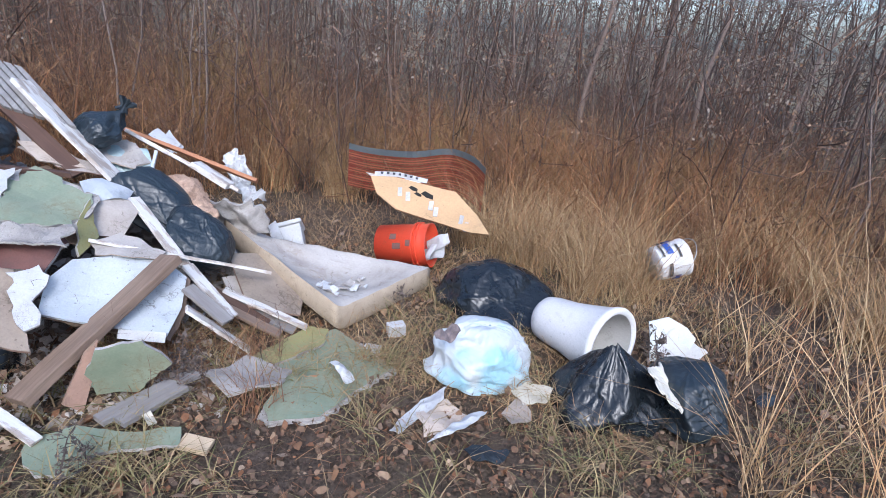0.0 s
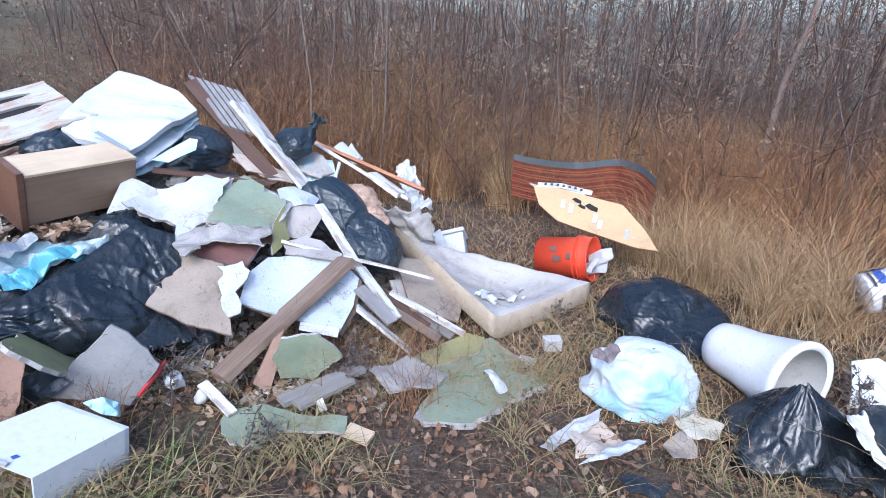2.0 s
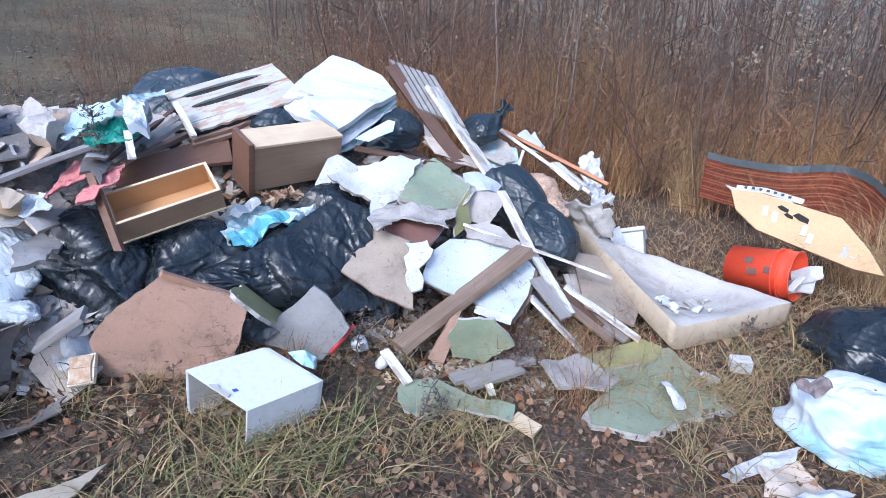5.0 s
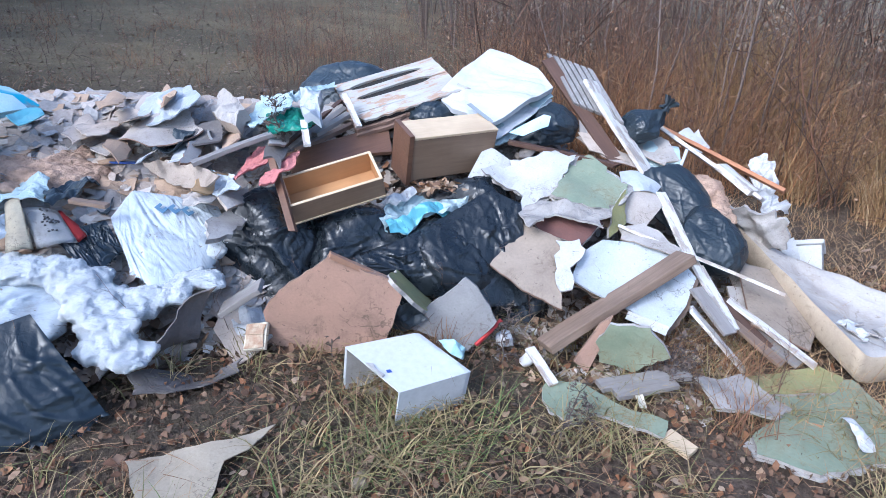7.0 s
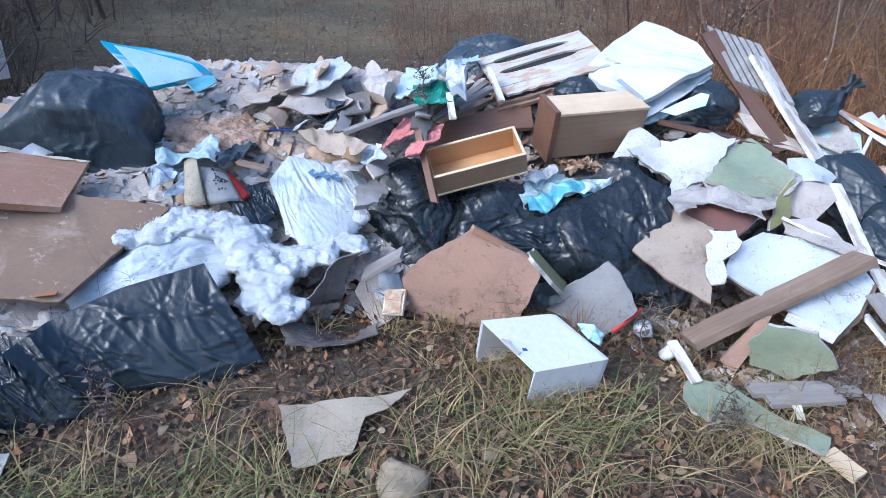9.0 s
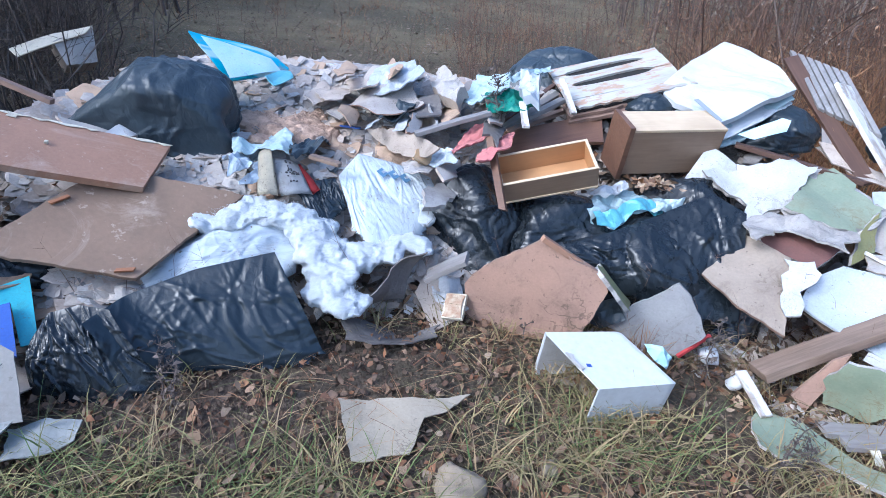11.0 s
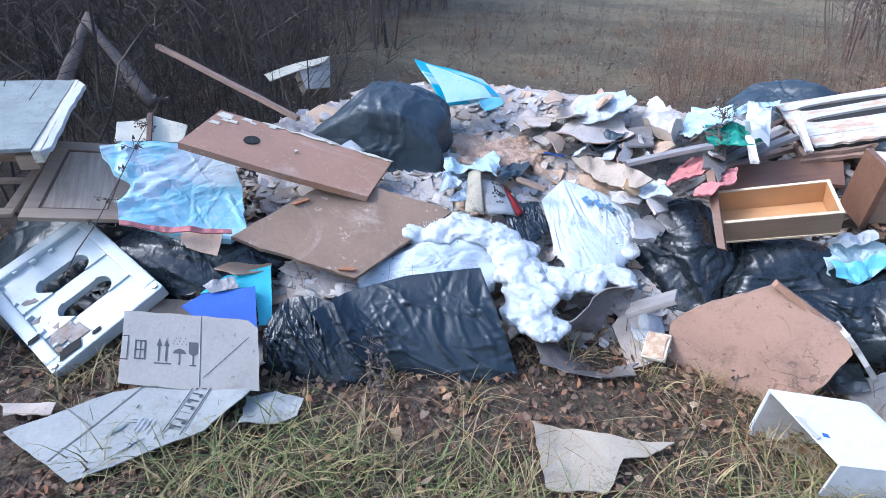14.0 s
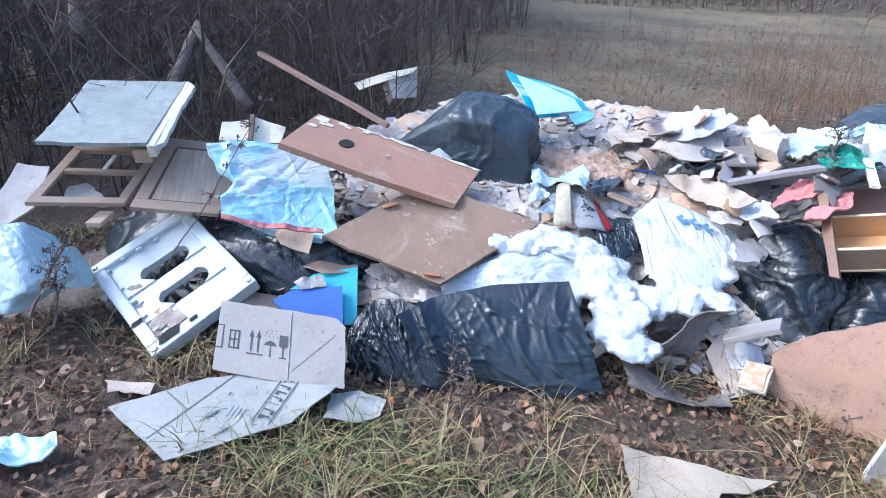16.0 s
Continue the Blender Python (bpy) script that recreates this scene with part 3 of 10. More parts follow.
def sheet_mesh(outline, thick=0.004, ragged=0.0, warp=0.01, cells=8, seed=0, fold=0.0, fold_size=0.06, lift=0.0):
    """A thin sheet in local xy with torn edges, warps and folds."""
    rnd = random.Random(seed)
    pts = [Vector(p) for p in outline]
    size = max(max(p.x for p in pts) - min(p.x for p in pts), max(p.y for p in pts) - min(p.y for p in pts))
    ring = []
    for a, b in zip(pts, pts[1:] + pts[:1]):
        k = max(1, int((b - a).length / 0.028)) if ragged else max(1, int((b - a).length / (size / 6)))
        side = Vector((b.y - a.y, a.x - b.x)).normalized()
        for i in range(k):
            p = a.lerp(b, i / k)
            if ragged and i:
                p += side * ragged * (rnd.uniform(-1.0, 1.0) + 1.6 * noise.noise(Vector((p.x * 14, p.y * 14, seed)))) + (b - a) * rnd.uniform(-0.35, 0.35) / k
            ring.append(p)
    bm = bmesh.new()
    face = bm.faces.new([bm.verts.new((p.x, p.y, 0)) for p in ring])
    bmesh.ops.triangulate(bm, faces=[face])
    lo = [min(p[i] for p in pts) for i in (0, 1)]
    hi = [max(p[i] for p in pts) for i in (0, 1)]
    if fold:
        cells = max(cells, min(56, int(size / 0.009)))
    step = size / cells
    for i in (0, 1):
        x = lo[i] + step * 0.5
        while x < hi[i]:
            co, no = Vector((0, 0, 0)), Vector((0, 0, 0))
            co[i], no[i] = x, 1
            bmesh.ops.bisect_plane(bm, geom=bm.verts[:] + bm.edges[:] + bm.faces[:], plane_co=co, plane_no=no)
            x += step
    turn = rnd.uniform(0, 3.14)
    ridges = []
    if fold:
        for k in range(54):
            q = turn + rnd.gauss(0, 0.5) + (1.4 if k % 4 == 0 else 0)
            big = k < 12
            ridges.append((rnd.uniform(lo[0], hi[0]), rnd.uniform(lo[1], hi[1]), math.cos(q), math.sin(q), rnd.uniform(0.5, 1.1) * fold_size * (1.0 if big else 0.4), rnd.choice((-1, 1, 1)) * rnd.uniform(0.5, 1.0) * fold * 2.4 / fold_size * (0.7 if big else 0.6), rnd.uniform(0.15, 0.6) * size))
    for v in bm.verts:
        x, y = v.co.x, v.co.y
        z = warp * 1.6 * noise.noise(Vector((x / size * 1.7, y / size * 1.7, seed * 1.7)))
        for px, py, nx, ny, wide, slope, reach in ridges:
            dx, dy = x - px, y - py
            if abs(dx * nx + dy * ny) > wide * 1.3:
                continue
            d = abs(dx * nx + dy * ny + 0.3 * wide * noise.noise(Vector((dx * 9, dy * 9, px * 50))))
            if d < wide:
                along = abs(dy * nx - dx * ny) / reach
                if along < 1:
                    z += slope * (wide - d) * min(1.0, 2.2 * (1 - along))
        if lift:
            z += lift * (x * x + y * y) / (size * size) * 4
        v.co.z += z
    if thick:
        bmesh.ops.solidify(bm, geom=bm.faces[:], thickness=-thick)
    bmesh.ops.recalc_face_normals(bm, faces=bm.faces[:])
    return bm


CORES = {"green_board": "core", "olive_board": "core", "white_board": "core", "tan_panel": "ply_edge", "pink_panel": "ply_edge", "grey_board": "ply_edge", "maroon": "core", "card_white": "pale_card", "plaster": "core"}


def stick(owner, ob):
    """Makes a print, hem or flap a part of the thing that it is on."""
    ob.parent = owner
    ob.matrix_basis = owner.matrix_basis.inverted() @ ob.matrix_basis
    for key in ("category", "group"):
        if key in ob:
            del ob[key]
    return ob


def sheet(name, label, category, material, m, outline, thick=0.004, ragged=0.0, warp=0.01, cells=8, seed=0, fold=0.0, fold_size=0.06, lift=0.0, group=""):
    bm = sheet_mesh(outline, thick, ragged, warp, cells, seed, fold, fold_size, lift)
    core = CORES.get(material) if thick >= 0.006 else None
    if core:
        # the broken edge shows what the board is made of
        for f in bm.faces:
            if abs(f.normal.z) < 0.5:
                f.material_index = 1
    ob = part(name, bm, (material, core) if core else material)
    ob.matrix_basis = m
    return tagged(ob, label, category, group)


def beam(name, label, category, material, a, b, width, thick, roll=0.0, seed=0, warp=0.004, group=""):
    """A straight length of timber from a to b."""
    a, b = Vector(a), Vector(b)
    x = (b - a).normalized()
    z = Vector((0, 0, 1)) - x * x.z
    z.normalize()
    y = z.cross(x)
    m = Matrix((x, y, z)).transposed().to_4x4() @ pose(0, 0, 0, roll, 0, 0)
    m.translation = (a + b) / 2
    n = (b - a).length
    bm = block((-n / 2, -width / 2, -thick / 2), (n / 2, width / 2, thick / 2), min(width, thick) * 0.12)
    for i in range(1, 10):
        bmesh.ops.bisect_plane(bm, geom=bm.verts[:] + bm.edges[:] + bm.faces[:], plane_co=(n * (i / 10 - 0.5), 0, 0), plane_no=(1, 0, 0))
    wobble(bm, warp, 3.0, seed)
    wobble(bm, 0.0012, 40, seed)
    ob = part(name, bm, material)
    ob.matrix_basis = m
    return tagged(ob, label, category, group)


def bag_mesh(radii, seed=0, lump=0.16, crease=0.1, fine=0.03, detail=5, neck=None):
    """A part-filled sack: uneven contents under taut film, pulled corners, a slumped base and, if wanted, a neck."""
    bm = bmesh.new()
    bmesh.ops.create_icosphere(bm, subdivisions=detail, radius=1)
    rnd = random.Random(seed * 13 + 5)
    off = Vector((seed * 3.7, seed * 1.9, seed * 5.3))
    neck = Vector(neck).normalized() if neck else None
    # flat sides, and corners towards which the film is pulled
    sides = [(Vector((rnd.gauss(0, 1), rnd.gauss(0, 1), rnd.gauss(0.15, 0.8))).normalized(), rnd.uniform(0.62, 1.0)) for _ in range(20)]
    tips = [(Vector((rnd.gauss(0, 1), rnd.gauss(0, 1), rnd.uniform(-0.35, 0.6))).normalized(), rnd.uniform(0.1, 0.32)) for _ in range(4)]
    if neck:
        tips[0] = (neck, 0.6)
    soft = lump + crease > 0.12
    for v in bm.verts:
        n = v.co.normalized()
        w = n + 0.05 * noise.noise_vector(n * 2.5 + off)
        flat = min((hi / w.dot(di) for di, hi in sides if w.dot(di) > 0.2), default=1.15)
        r = 0.1 + 0.9 * min(1.15, flat) + lump * 0.35 * noise.noise(n * 1.4 + off) if soft else 1 + lump * noise.noise(n * 1.6 + off)
        if soft:
            fold = 0.0
            for tip, pull in tips:
                d = n.dot(tip)
                if d > 0.15:
                    k = (d - 0.15) / 0.85
                    r += pull * k ** 5
                    # folds that run out from the corner
                    u = tip.orthogonal().normalized()
                    a = math.atan2(n.dot(tip.cross(u)), n.dot(u))
                    ridge = abs(noise.noise(Vector((a * 3.2, d * 0.8, seed * 1.3 + pull * 40))))
                    fold += (0.22 - ridge) * min(1.0, k * 2.2) * (1 - 0.75 * k)
            r += crease * 0.55 * fold
            r += crease * 0.2 * (0.25 - abs(noise.noise(Vector((n.x * 4.5, n.y * 4.5, n.z * 1.5)) + off)))
        r += fine * 1.2 * (0.25 - abs(noise.noise(Vector((n.x * 11, n.y * 9, n.z * 4)) + off)))
        p = n * r
        if p.z < -0.4:
            p.z = -0.4 + (p.z + 0.4) * 0.25
            p.x *= 1.08
            p.y *= 1.08
        v.co = Vector((p.x * radii[0], p.y * radii[1], p.z * radii[2]))
    return bm


def taut_film(seed, rings=56, spokes=170):
    """A slack filled bag, about one unit in radius: flat taut sides that meet in rounded edges, with folds that run out from pulled points and long sharp creases."""
    rs = np.random.RandomState(seed * 7 + 3)
    a, b = np.meshgrid(np.linspace(0.02, 2.15, rings), np.linspace(0, 2 * math.pi, spokes, endpoint=False), indexing="ij")
    n = np.stack([np.sin(a) * np.cos(b), np.sin(a) * np.sin(b), np.cos(a)], -1)
    w = n.copy()
    for k in range(3):
        f = rs.uniform(2.5, 6, 3)
        w[..., k] += 0.07 * np.sin(n[..., 0] * f[0] + n[..., 1] * f[1] + n[..., 2] * f[2] + rs.uniform(0, 6))
    # the sides
    total = np.zeros(a.shape)
    for k in range(9):
        d = rs.normal(0, 1, 3)
        d[2] = abs(d[2]) * 0.7 if k % 3 else d[2] * 0.3
        d /= np.linalg.norm(d)
        total += np.clip(w @ d / rs.uniform(0.7, 1.02), 0, None) ** 22
    r = np.clip(total + 0.1, 1e-6, None) ** (-1 / 22)
    # folds that fan out from pulled corners
    for k in range(5):
        d = rs.normal(0, 1, 3)
        d[2] = abs(d[2]) * (2.0 if k == 0 else 0.5)
        d /= np.linalg.norm(d)
        u = np.cross(d, (0.3, 0.5, 0.81))
        u /= np.linalg.norm(u)
        c = w @ d
        q = np.arctan2(w @ np.cross(d, u), w @ u)
        wave = np.abs(((q * rs.randint(9, 15) / (2 * math.pi) + 0.35 * np.sin(q * 3 + seed + k) + 0.3 * c) % 1.0) - 0.5) - 0.25
        near = np.clip((c - 0.2) / 0.8, 0, 1)
        r += 0.05 * wave * np.sin(math.pi * np.clip(near, 0, 1)) ** 1.2 * rs.uniform(0.5, 1.0) + rs.uniform(0.03, 0.16) * near ** 6
    # long sharp creases, each over a stretch of the side
    for k in range(80):
        d = rs.normal(0, 1, 3)
        d /= np.linalg.norm(d)
        at = rs.normal(0, 1, 3)
        at[2] = abs(at[2]) * 0.6
        at -= d * (at @ d)
        at /= np.linalg.norm(at)
        off = np.abs(w @ d + 0.05 * np.sin(7 * (w @ at) + k) - rs.uniform(-0.25, 0.25))
        wide = rs.uniform(0.015, 0.05)
        reach = np.clip(((w @ at) - rs.uniform(0.2, 0.75)) / 0.2, 0, 1)
        r += rs.choice((-1, 1, 1)) * rs.uniform(0.35, 0.75) * np.clip(wide - off, 0, None) * reach
    v = n * r[..., None]
    v[..., :2] *= (1 + 0.3 * np.clip(-0.3 - v[..., 2], 0, 0.4) * (1 + 0.6 * np.sin(b * 9 + seed) * np.sin(b * 4)))[..., None]
    v[..., 2] = np.maximum(v[..., 2], -0.55)
    v[..., :2] /= np.abs(v[..., :2]).reshape(-1, 2).max(0)
    v[..., 2] /= max(0.9, v[..., 2].max())
    return v.reshape(-1, 3), rings, spokes


def bag(name, label, category, material, m, radii, seed=0, lump=0.16, crease=0.1, fine=0.03, detail=5, neck=None, peak=0.0, group=""):
    if detail < 5:
        # small solid lumps
        ob = part(name, bag_mesh(radii, seed, lump, crease, fine, detail, neck), material, smooth=True)
    else:
        v, rings, spokes = taut_film(seed)
        a = seed * 2.4
        c, s = math.cos(a), math.sin(a)
        v[:, 0], v[:, 1] = c * v[:, 0] - s * v[:, 1], s * v[:, 0] + c * v[:, 1]
        v[:, :2] /= np.abs(v[:, :2]).max(0) * 0.88
        if peak:
            # sides that run up to a point
            v[:, :2] *= (1 - peak * np.clip(v[:, 2] + 0.3, 0, 1.3) / 1.3)[:, None]
        if neck:
            # film pulled out to one side
            d = np.array(Vector(neck).normalized())
            k = np.clip(v @ d, 0.25, None) - 0.25
            v += d * (k ** 2)[:, None] * 0.5
            side = v - (v @ d)[:, None] * d
            v -= side * (0.6 * np.clip(v @ d - 0.2, 0, 1))[:, None]
        me = bpy.data.meshes.new(name)
        i, j = np.meshgrid(np.arange(rings - 1), np.arange(spokes), indexing="ij")
        q = np.stack([i * spokes + j, (i + 1) * spokes + j, (i + 1) * spokes + (j + 1) % spokes, i * spokes + (j + 1) % spokes], -1).reshape(-1, 4)
        me.from_pydata((v * np.array(radii)).tolist(), [], q.tolist())
        me.materials.append(M[material])
        me.polygons.foreach_set("use_smooth", np.ones(len(q), dtype=bool))
        ob = new(name, me)
        if neck:
            # the gathered end: a ruffled funnel of film
            d = Vector(neck).normalized()
            e = v * np.array(radii)
            root = Vector(e[np.argmax(e @ np.array(d))]) - d * 0.02
            u = d.orthogonal().normalized()
            w = d.cross(u)
            bm = bmesh.new()
            rows = []
            for k, (rad, out) in enumerate(((0.03, 0.0), (0.018, 0.015), (0.014, 0.028), (0.024, 0.045), (0.036, 0.065))):
                rows.append([bm.verts.new(root + d * (out + 0.006 * math.sin(a * 5 + k)) + (u * math.cos(a) + w * math.sin(a)) * rad * (1 + 0.35 * math.sin(a * 7 + seed + 0.3 * k) * (0.4 + 0.2 * k))) for a in [2 * math.pi * i / 40 for i in range(40)]])
            for p, r in zip(rows, rows[1:]):
                for i in range(40):
                    bm.faces.new((p[i], p[(i + 1) % 40], r[(i + 1) % 40], r[i]))
            part("neck", bm, material, ob, "gathered neck of the bag")
    ob.matrix_basis = m
    return tagged(ob, label, category, group)


def drape(name, label, category, material, top, bottom, bulge=0.03, folds=70, seed=0, deep=0.02):
    """Plastic film that hangs from one line to another: long creases fan down from its upper edge, and cross wrinkles gather at its foot."""
    rs = np.random.RandomState(seed)
    nu, nv = 120, 60

    def line(pts):
        p = np.array(pts, dtype=float)
        k = np.concatenate([[0], np.cumsum(np.linalg.norm(np.diff(p, axis=0), axis=1))])
        u = np.linspace(0, k[-1], nu)
        q = np.stack([np.interp(u, k, p[:, i]) for i in range(3)], -1)
        for _ in range(10):
            q[1:-1] = 0.25 * q[:-2] + 0.5 * q[1:-1] + 0.25 * q[2:]
        return q

    a, b = line(top), line(bottom)
    v = np.linspace(0, 1, nv)
    p = a[:, None] * (1 - v)[None, :, None] + b[:, None] * v[None, :, None]
    du = np.gradient(p, axis=0)
    dv = np.gradient(p, axis=1)
    out = np.cross(du, dv)
    out /= np.linalg.norm(out, axis=-1, keepdims=True) + 1e-9
    if out[..., 2].mean() < 0:
        out = -out
    uu, vv = np.meshgrid(np.linspace(0, 1, nu), v, indexing="ij")
    h = bulge * np.sin(math.pi * vv) ** 0.7 * (0.75 + 0.25 * np.sin(3 * uu + seed))
    for k in range(folds):
        if k % 3:
            x, y, q = rs.uniform(-0.05, 1.05), rs.uniform(-0.1, 0.35), rs.uniform(0.9, 2.2)
        else:
            x, y, q = rs.uniform(0, 1), rs.uniform(0.2, 0.95), rs.uniform(-0.6, 0.6)
        c, d = math.cos(q), math.sin(q)
        along = (uu - x) * 1.6 * c + (vv - y) * d
        off = np.abs((vv - y) * c - (uu - x) * 1.6 * d + 0.06 * np.sin(6 * along + k) + rs.uniform(-0.2, 0.2) * along ** 2)
        reach = rs.uniform(0.25, 0.9)
        w = rs.uniform(0.012, 0.05) * (0.5 + np.clip(along / reach, 0, 1))
        h += rs.choice((-1, 1, 1)) * rs.uniform(0.25, 0.6) * deep * 20 * np.clip(w - off, 0, None) * np.clip(along / 0.06, 0, 1) * np.clip((reach - along) / (0.4 * reach), 0, 1) * 0.6
    p = p + out * h[..., None]
    # a ragged hem
    p[:, -1] += rs.normal(0, 0.008, (nu, 3)) * np.array([1, 1, 0.4])
    o = p.reshape(-1, 3).mean(0)
    i, j = np.meshgrid(np.arange(nu - 1), np.arange(nv - 1), indexing="ij")
    q = np.stack([i * nv + j, (i + 1) * nv + j, (i + 1) * nv + j + 1, i * nv + j + 1], -1).reshape(-1, 4)
    me = bpy.data.meshes.new(name)
    me.from_pydata((p.reshape(-1, 3) - o).tolist(), [], q.tolist())
    me.materials.append(M[material])
    me.polygons.foreach_set("use_smooth", np.ones(len(q), dtype=bool))
    ob = new(name, me)
    ob.location = o
    return tagged(ob, label, category)


def ribbon(pts, width, up=(0, 0, 1), thick=0.0):
    """A flat strip that runs through the points."""
    bm = bmesh.new()
    rows = []
    for i, p in enumerate(pts):
        p = Vector(p)
        d = Vector(pts[min(i + 1, len(pts) - 1)]) - Vector(pts[max(i - 1, 0)])
        s = d.cross(Vector(up)).normalized() * width / 2
        rows.append((bm.verts.new(p - s), bm.verts.new(p + s)))
    for a, b in zip(rows, rows[1:]):
        bm.faces.new((a[0], a[1], b[1], b[0]))
    if thick:
        bmesh.ops.solidify(bm, geom=bm.faces[:], thickness=thick)
    return bm


def tube_mesh(pts, radii, sides=8, bm=None):
    """A round limb through the points, with its radius at each."""
    bm = bm or bmesh.new()
    rings = []
    for i, p in enumerate(pts):
        p = Vector(p)
        d = (Vector(pts[min(i + 1, len(pts) - 1)]) - Vector(pts[max(i - 1, 0)])).normalized()
        a = d.orthogonal().normalized()
        b = d.cross(a)
        rings.append([bm.verts.new(p + (a * math.cos(k * 2 * math.pi / sides) + b * math.sin(k * 2 * math.pi / sides)) * radii[i]) for k in range(sides)])
    for r, q in zip(rings, rings[1:]):
        # nearest start, so that the rings don't twist
        s = min(range(sides), key=lambda k: (q[k].co - r[0].co).length)
        for k in range(sides):
            bm.faces.new((r[k], r[(k + 1) % sides], q[(k + 1 + s) % sides], q[(k + s) % sides]))
    bm.faces.new(rings[0][::-1])
    bm.faces.new(rings[-1])
    return bm


def shell(profile, sides=40):
    """A body of revolution about z from (radius, height) pairs."""
    bm = bmesh.new()
    rings = [[bm.verts.new((r * math.cos(k * 2 * math.pi / sides), r * math.sin(k * 2 * math.pi / sides), z)) for k in range(sides)] for r, z in profile]
    for a, b in zip(rings, rings[1:]):
        for k in range(sides):
            bm.faces.new((a[k], a[(k + 1) % sides], b[(k + 1) % sides], b[k]))
    return bm


def rows_mesh(name, verts, faces, material, label, category, smooth=False):
    """One object of kind stuff from arrays of vertices and faces."""
    me = bpy.data.meshes.new(name)
    verts = np.asarray(verts, dtype=np.float32).reshape(-1, 3)
    faces = np.asarray(faces, dtype=np.int32)
    k = faces.shape[1]
    me.vertices.add(len(verts))
    me.vertices.foreach_set("co", verts.ravel())
    me.loops.add(faces.size)
    me.loops.foreach_set("vertex_index", faces.ravel())
    me.polygons.add(len(faces))
    me.polygons.foreach_set("loop_start", np.arange(0, faces.size, k, dtype=np.int32))
    me.update(calc_edges=True)
    me.materials.append(M[material])
    if smooth:
        me.polygons.foreach_set("use_smooth", np.ones(len(faces), dtype=bool))
    ob = new(name, me)
    return tagged(ob, label, category, kind="stuff")

# Height of the heap: polar about its centre of curvature, measured from straight ahead to the left.
HEAP_X, HEAP_Y = -0.35, -0.25
HEAP_TURN = (-8, 10, 20, 30, 40, 52, 62, 72, 85, 95, 108, 120, 138)
HEAP_FOOT = (2.6, 2.5, 2.45, 2.3, 2.08, 2.0, 1.95, 1.9, 1.9, 1.9, 2.0, 2.2, 2.4)
HEAP_SHOULDER = (0, 0.05, 0.14, 0.26, 0.34, 0.32, 0.3, 0.32, 0.34, 0.32, 0.2, 0.06, 0.0)
HEAP_CREST = (0, 0.06, 0.24, 0.5, 0.66, 0.6, 0.58, 0.62, 0.64, 0.52, 0.3, 0.12, 0.0)
HEAP_REACH = (3.0, 3.1, 3.1, 3.1, 3.0, 3.1, 3.3, 3.4, 3.4, 3.2, 2.9, 2.8, 2.8)
HEAP_END = (3.4, 3.5, 3.6, 3.8, 4.1, 4.2, 4.2, 4.4, 4.4, 4.2, 3.8, 3.6, 3.5)


def rise(x):
    """The ground climbs gently to the left."""
    return float(np.interp(-x, (0.4, 4.0, 30.0, 120.0), (0.0, 0.36, 3.5, 13.0)))


def heap(x, y):
    """Height of the heap."""
    r = math.hypot(x - HEAP_X, y - HEAP_Y)
    turn = math.degrees(math.atan2(HEAP_X - x, y - HEAP_Y))
    if turn < -8 or turn > 138:
        return rise(x)
    a, s, h, c, e = (float(np.interp(turn, HEAP_TURN, k)) for k in (HEAP_FOOT, HEAP_SHOULDER, HEAP_CREST, HEAP_REACH, HEAP_END))
    return rise(x) + float(np.interp(r, (a, a + 0.55, c, c + 0.3, e), (0, s, h, h * 0.9, 0)))

# ---- ground and heap ----


def lie(x, y):
    """Height of the ground."""
    far = max(0.0, math.hypot(x, y) - 4)
    return rise(x) + 0.012 * noise.noise(Vector((x * 1.1, y * 1.1, 0))) + 0.008 * noise.noise(Vector((x * 4, y * 4, 3))) + min(0.25, far * 0.02) * noise.noise(Vector((x * 0.13, y * 0.13, 9)))


def build_ground():
    bm = bmesh.new()
    radii = [0.0] + [0.12 * i for i in range(1, 60)] + [7.4 * 1.16 ** i for i in range(36)]
    rings, n = [], 144
    for r in radii[1:]:
        ring = []
        for k in range(n):
            a = 2 * math.pi * k / n
            x, y = r * math.cos(a) - 0.4, r * math.sin(a)
            ring.append(bm.verts.new((x, y, lie(x, y))))
        rings.append(ring)
    centre = bm.verts.new((-0.4, 0, lie(-0.4, 0)))
    for k in range(n):
        bm.faces.new((centre, rings[0][k], rings[0][(k + 1) % n]))
    for a, b in zip(rings, rings[1:]):
        for k in range(n):
            bm.faces.new((a[k], b[k], b[(k + 1) % n], a[(k + 1) % n]))
    ob = part("ground", bm, "soil", smooth=True)
    return tagged(ob, "brown earth under leaf litter and dead grass", "ground", kind="structure")


def build_heap():
    bm = bmesh.new()
    n, grid = 110, {}
    for i in range(n + 1):
        for j in range(n + 1):
            turn, r = radians(-8 + 146 * i / n), 1.8 + 2.7 * j / n
            x, y = HEAP_X - r * math.sin(turn), HEAP_Y + r * math.cos(turn)
            h = heap(x, y) - rise(x)
            z = h + rise(x) - 0.05 + min(1.0, h * 8) * (0.05 * noise.noise(Vector((x * 4, y * 4, 2))) + 0.035 * noise.noise(Vector((x * 11, y * 11, 5))))
            grid[i, j] = bm.verts.new((x, y, z))
    for i in range(n):
        for j in range(n):
            bm.faces.new((grid[i, j], grid[i + 1, j], grid[i + 1, j + 1], grid[i, j + 1]))
    ob = part("rubble_heap", bm, "rubble", smooth=True)
    return tagged(ob, "long heap of dumped rubble, dirt and plaster crumbs", "rubble heap", kind="stuff")


build_ground()
build_heap()

# ---- things with parts ----


# Shears a mesh in its plane so that its outline fits the camera's view.
def shear_to_view(bm, lean):
    for v in bm.verts:
        v.co.x += lean * v.co.y
    return bm


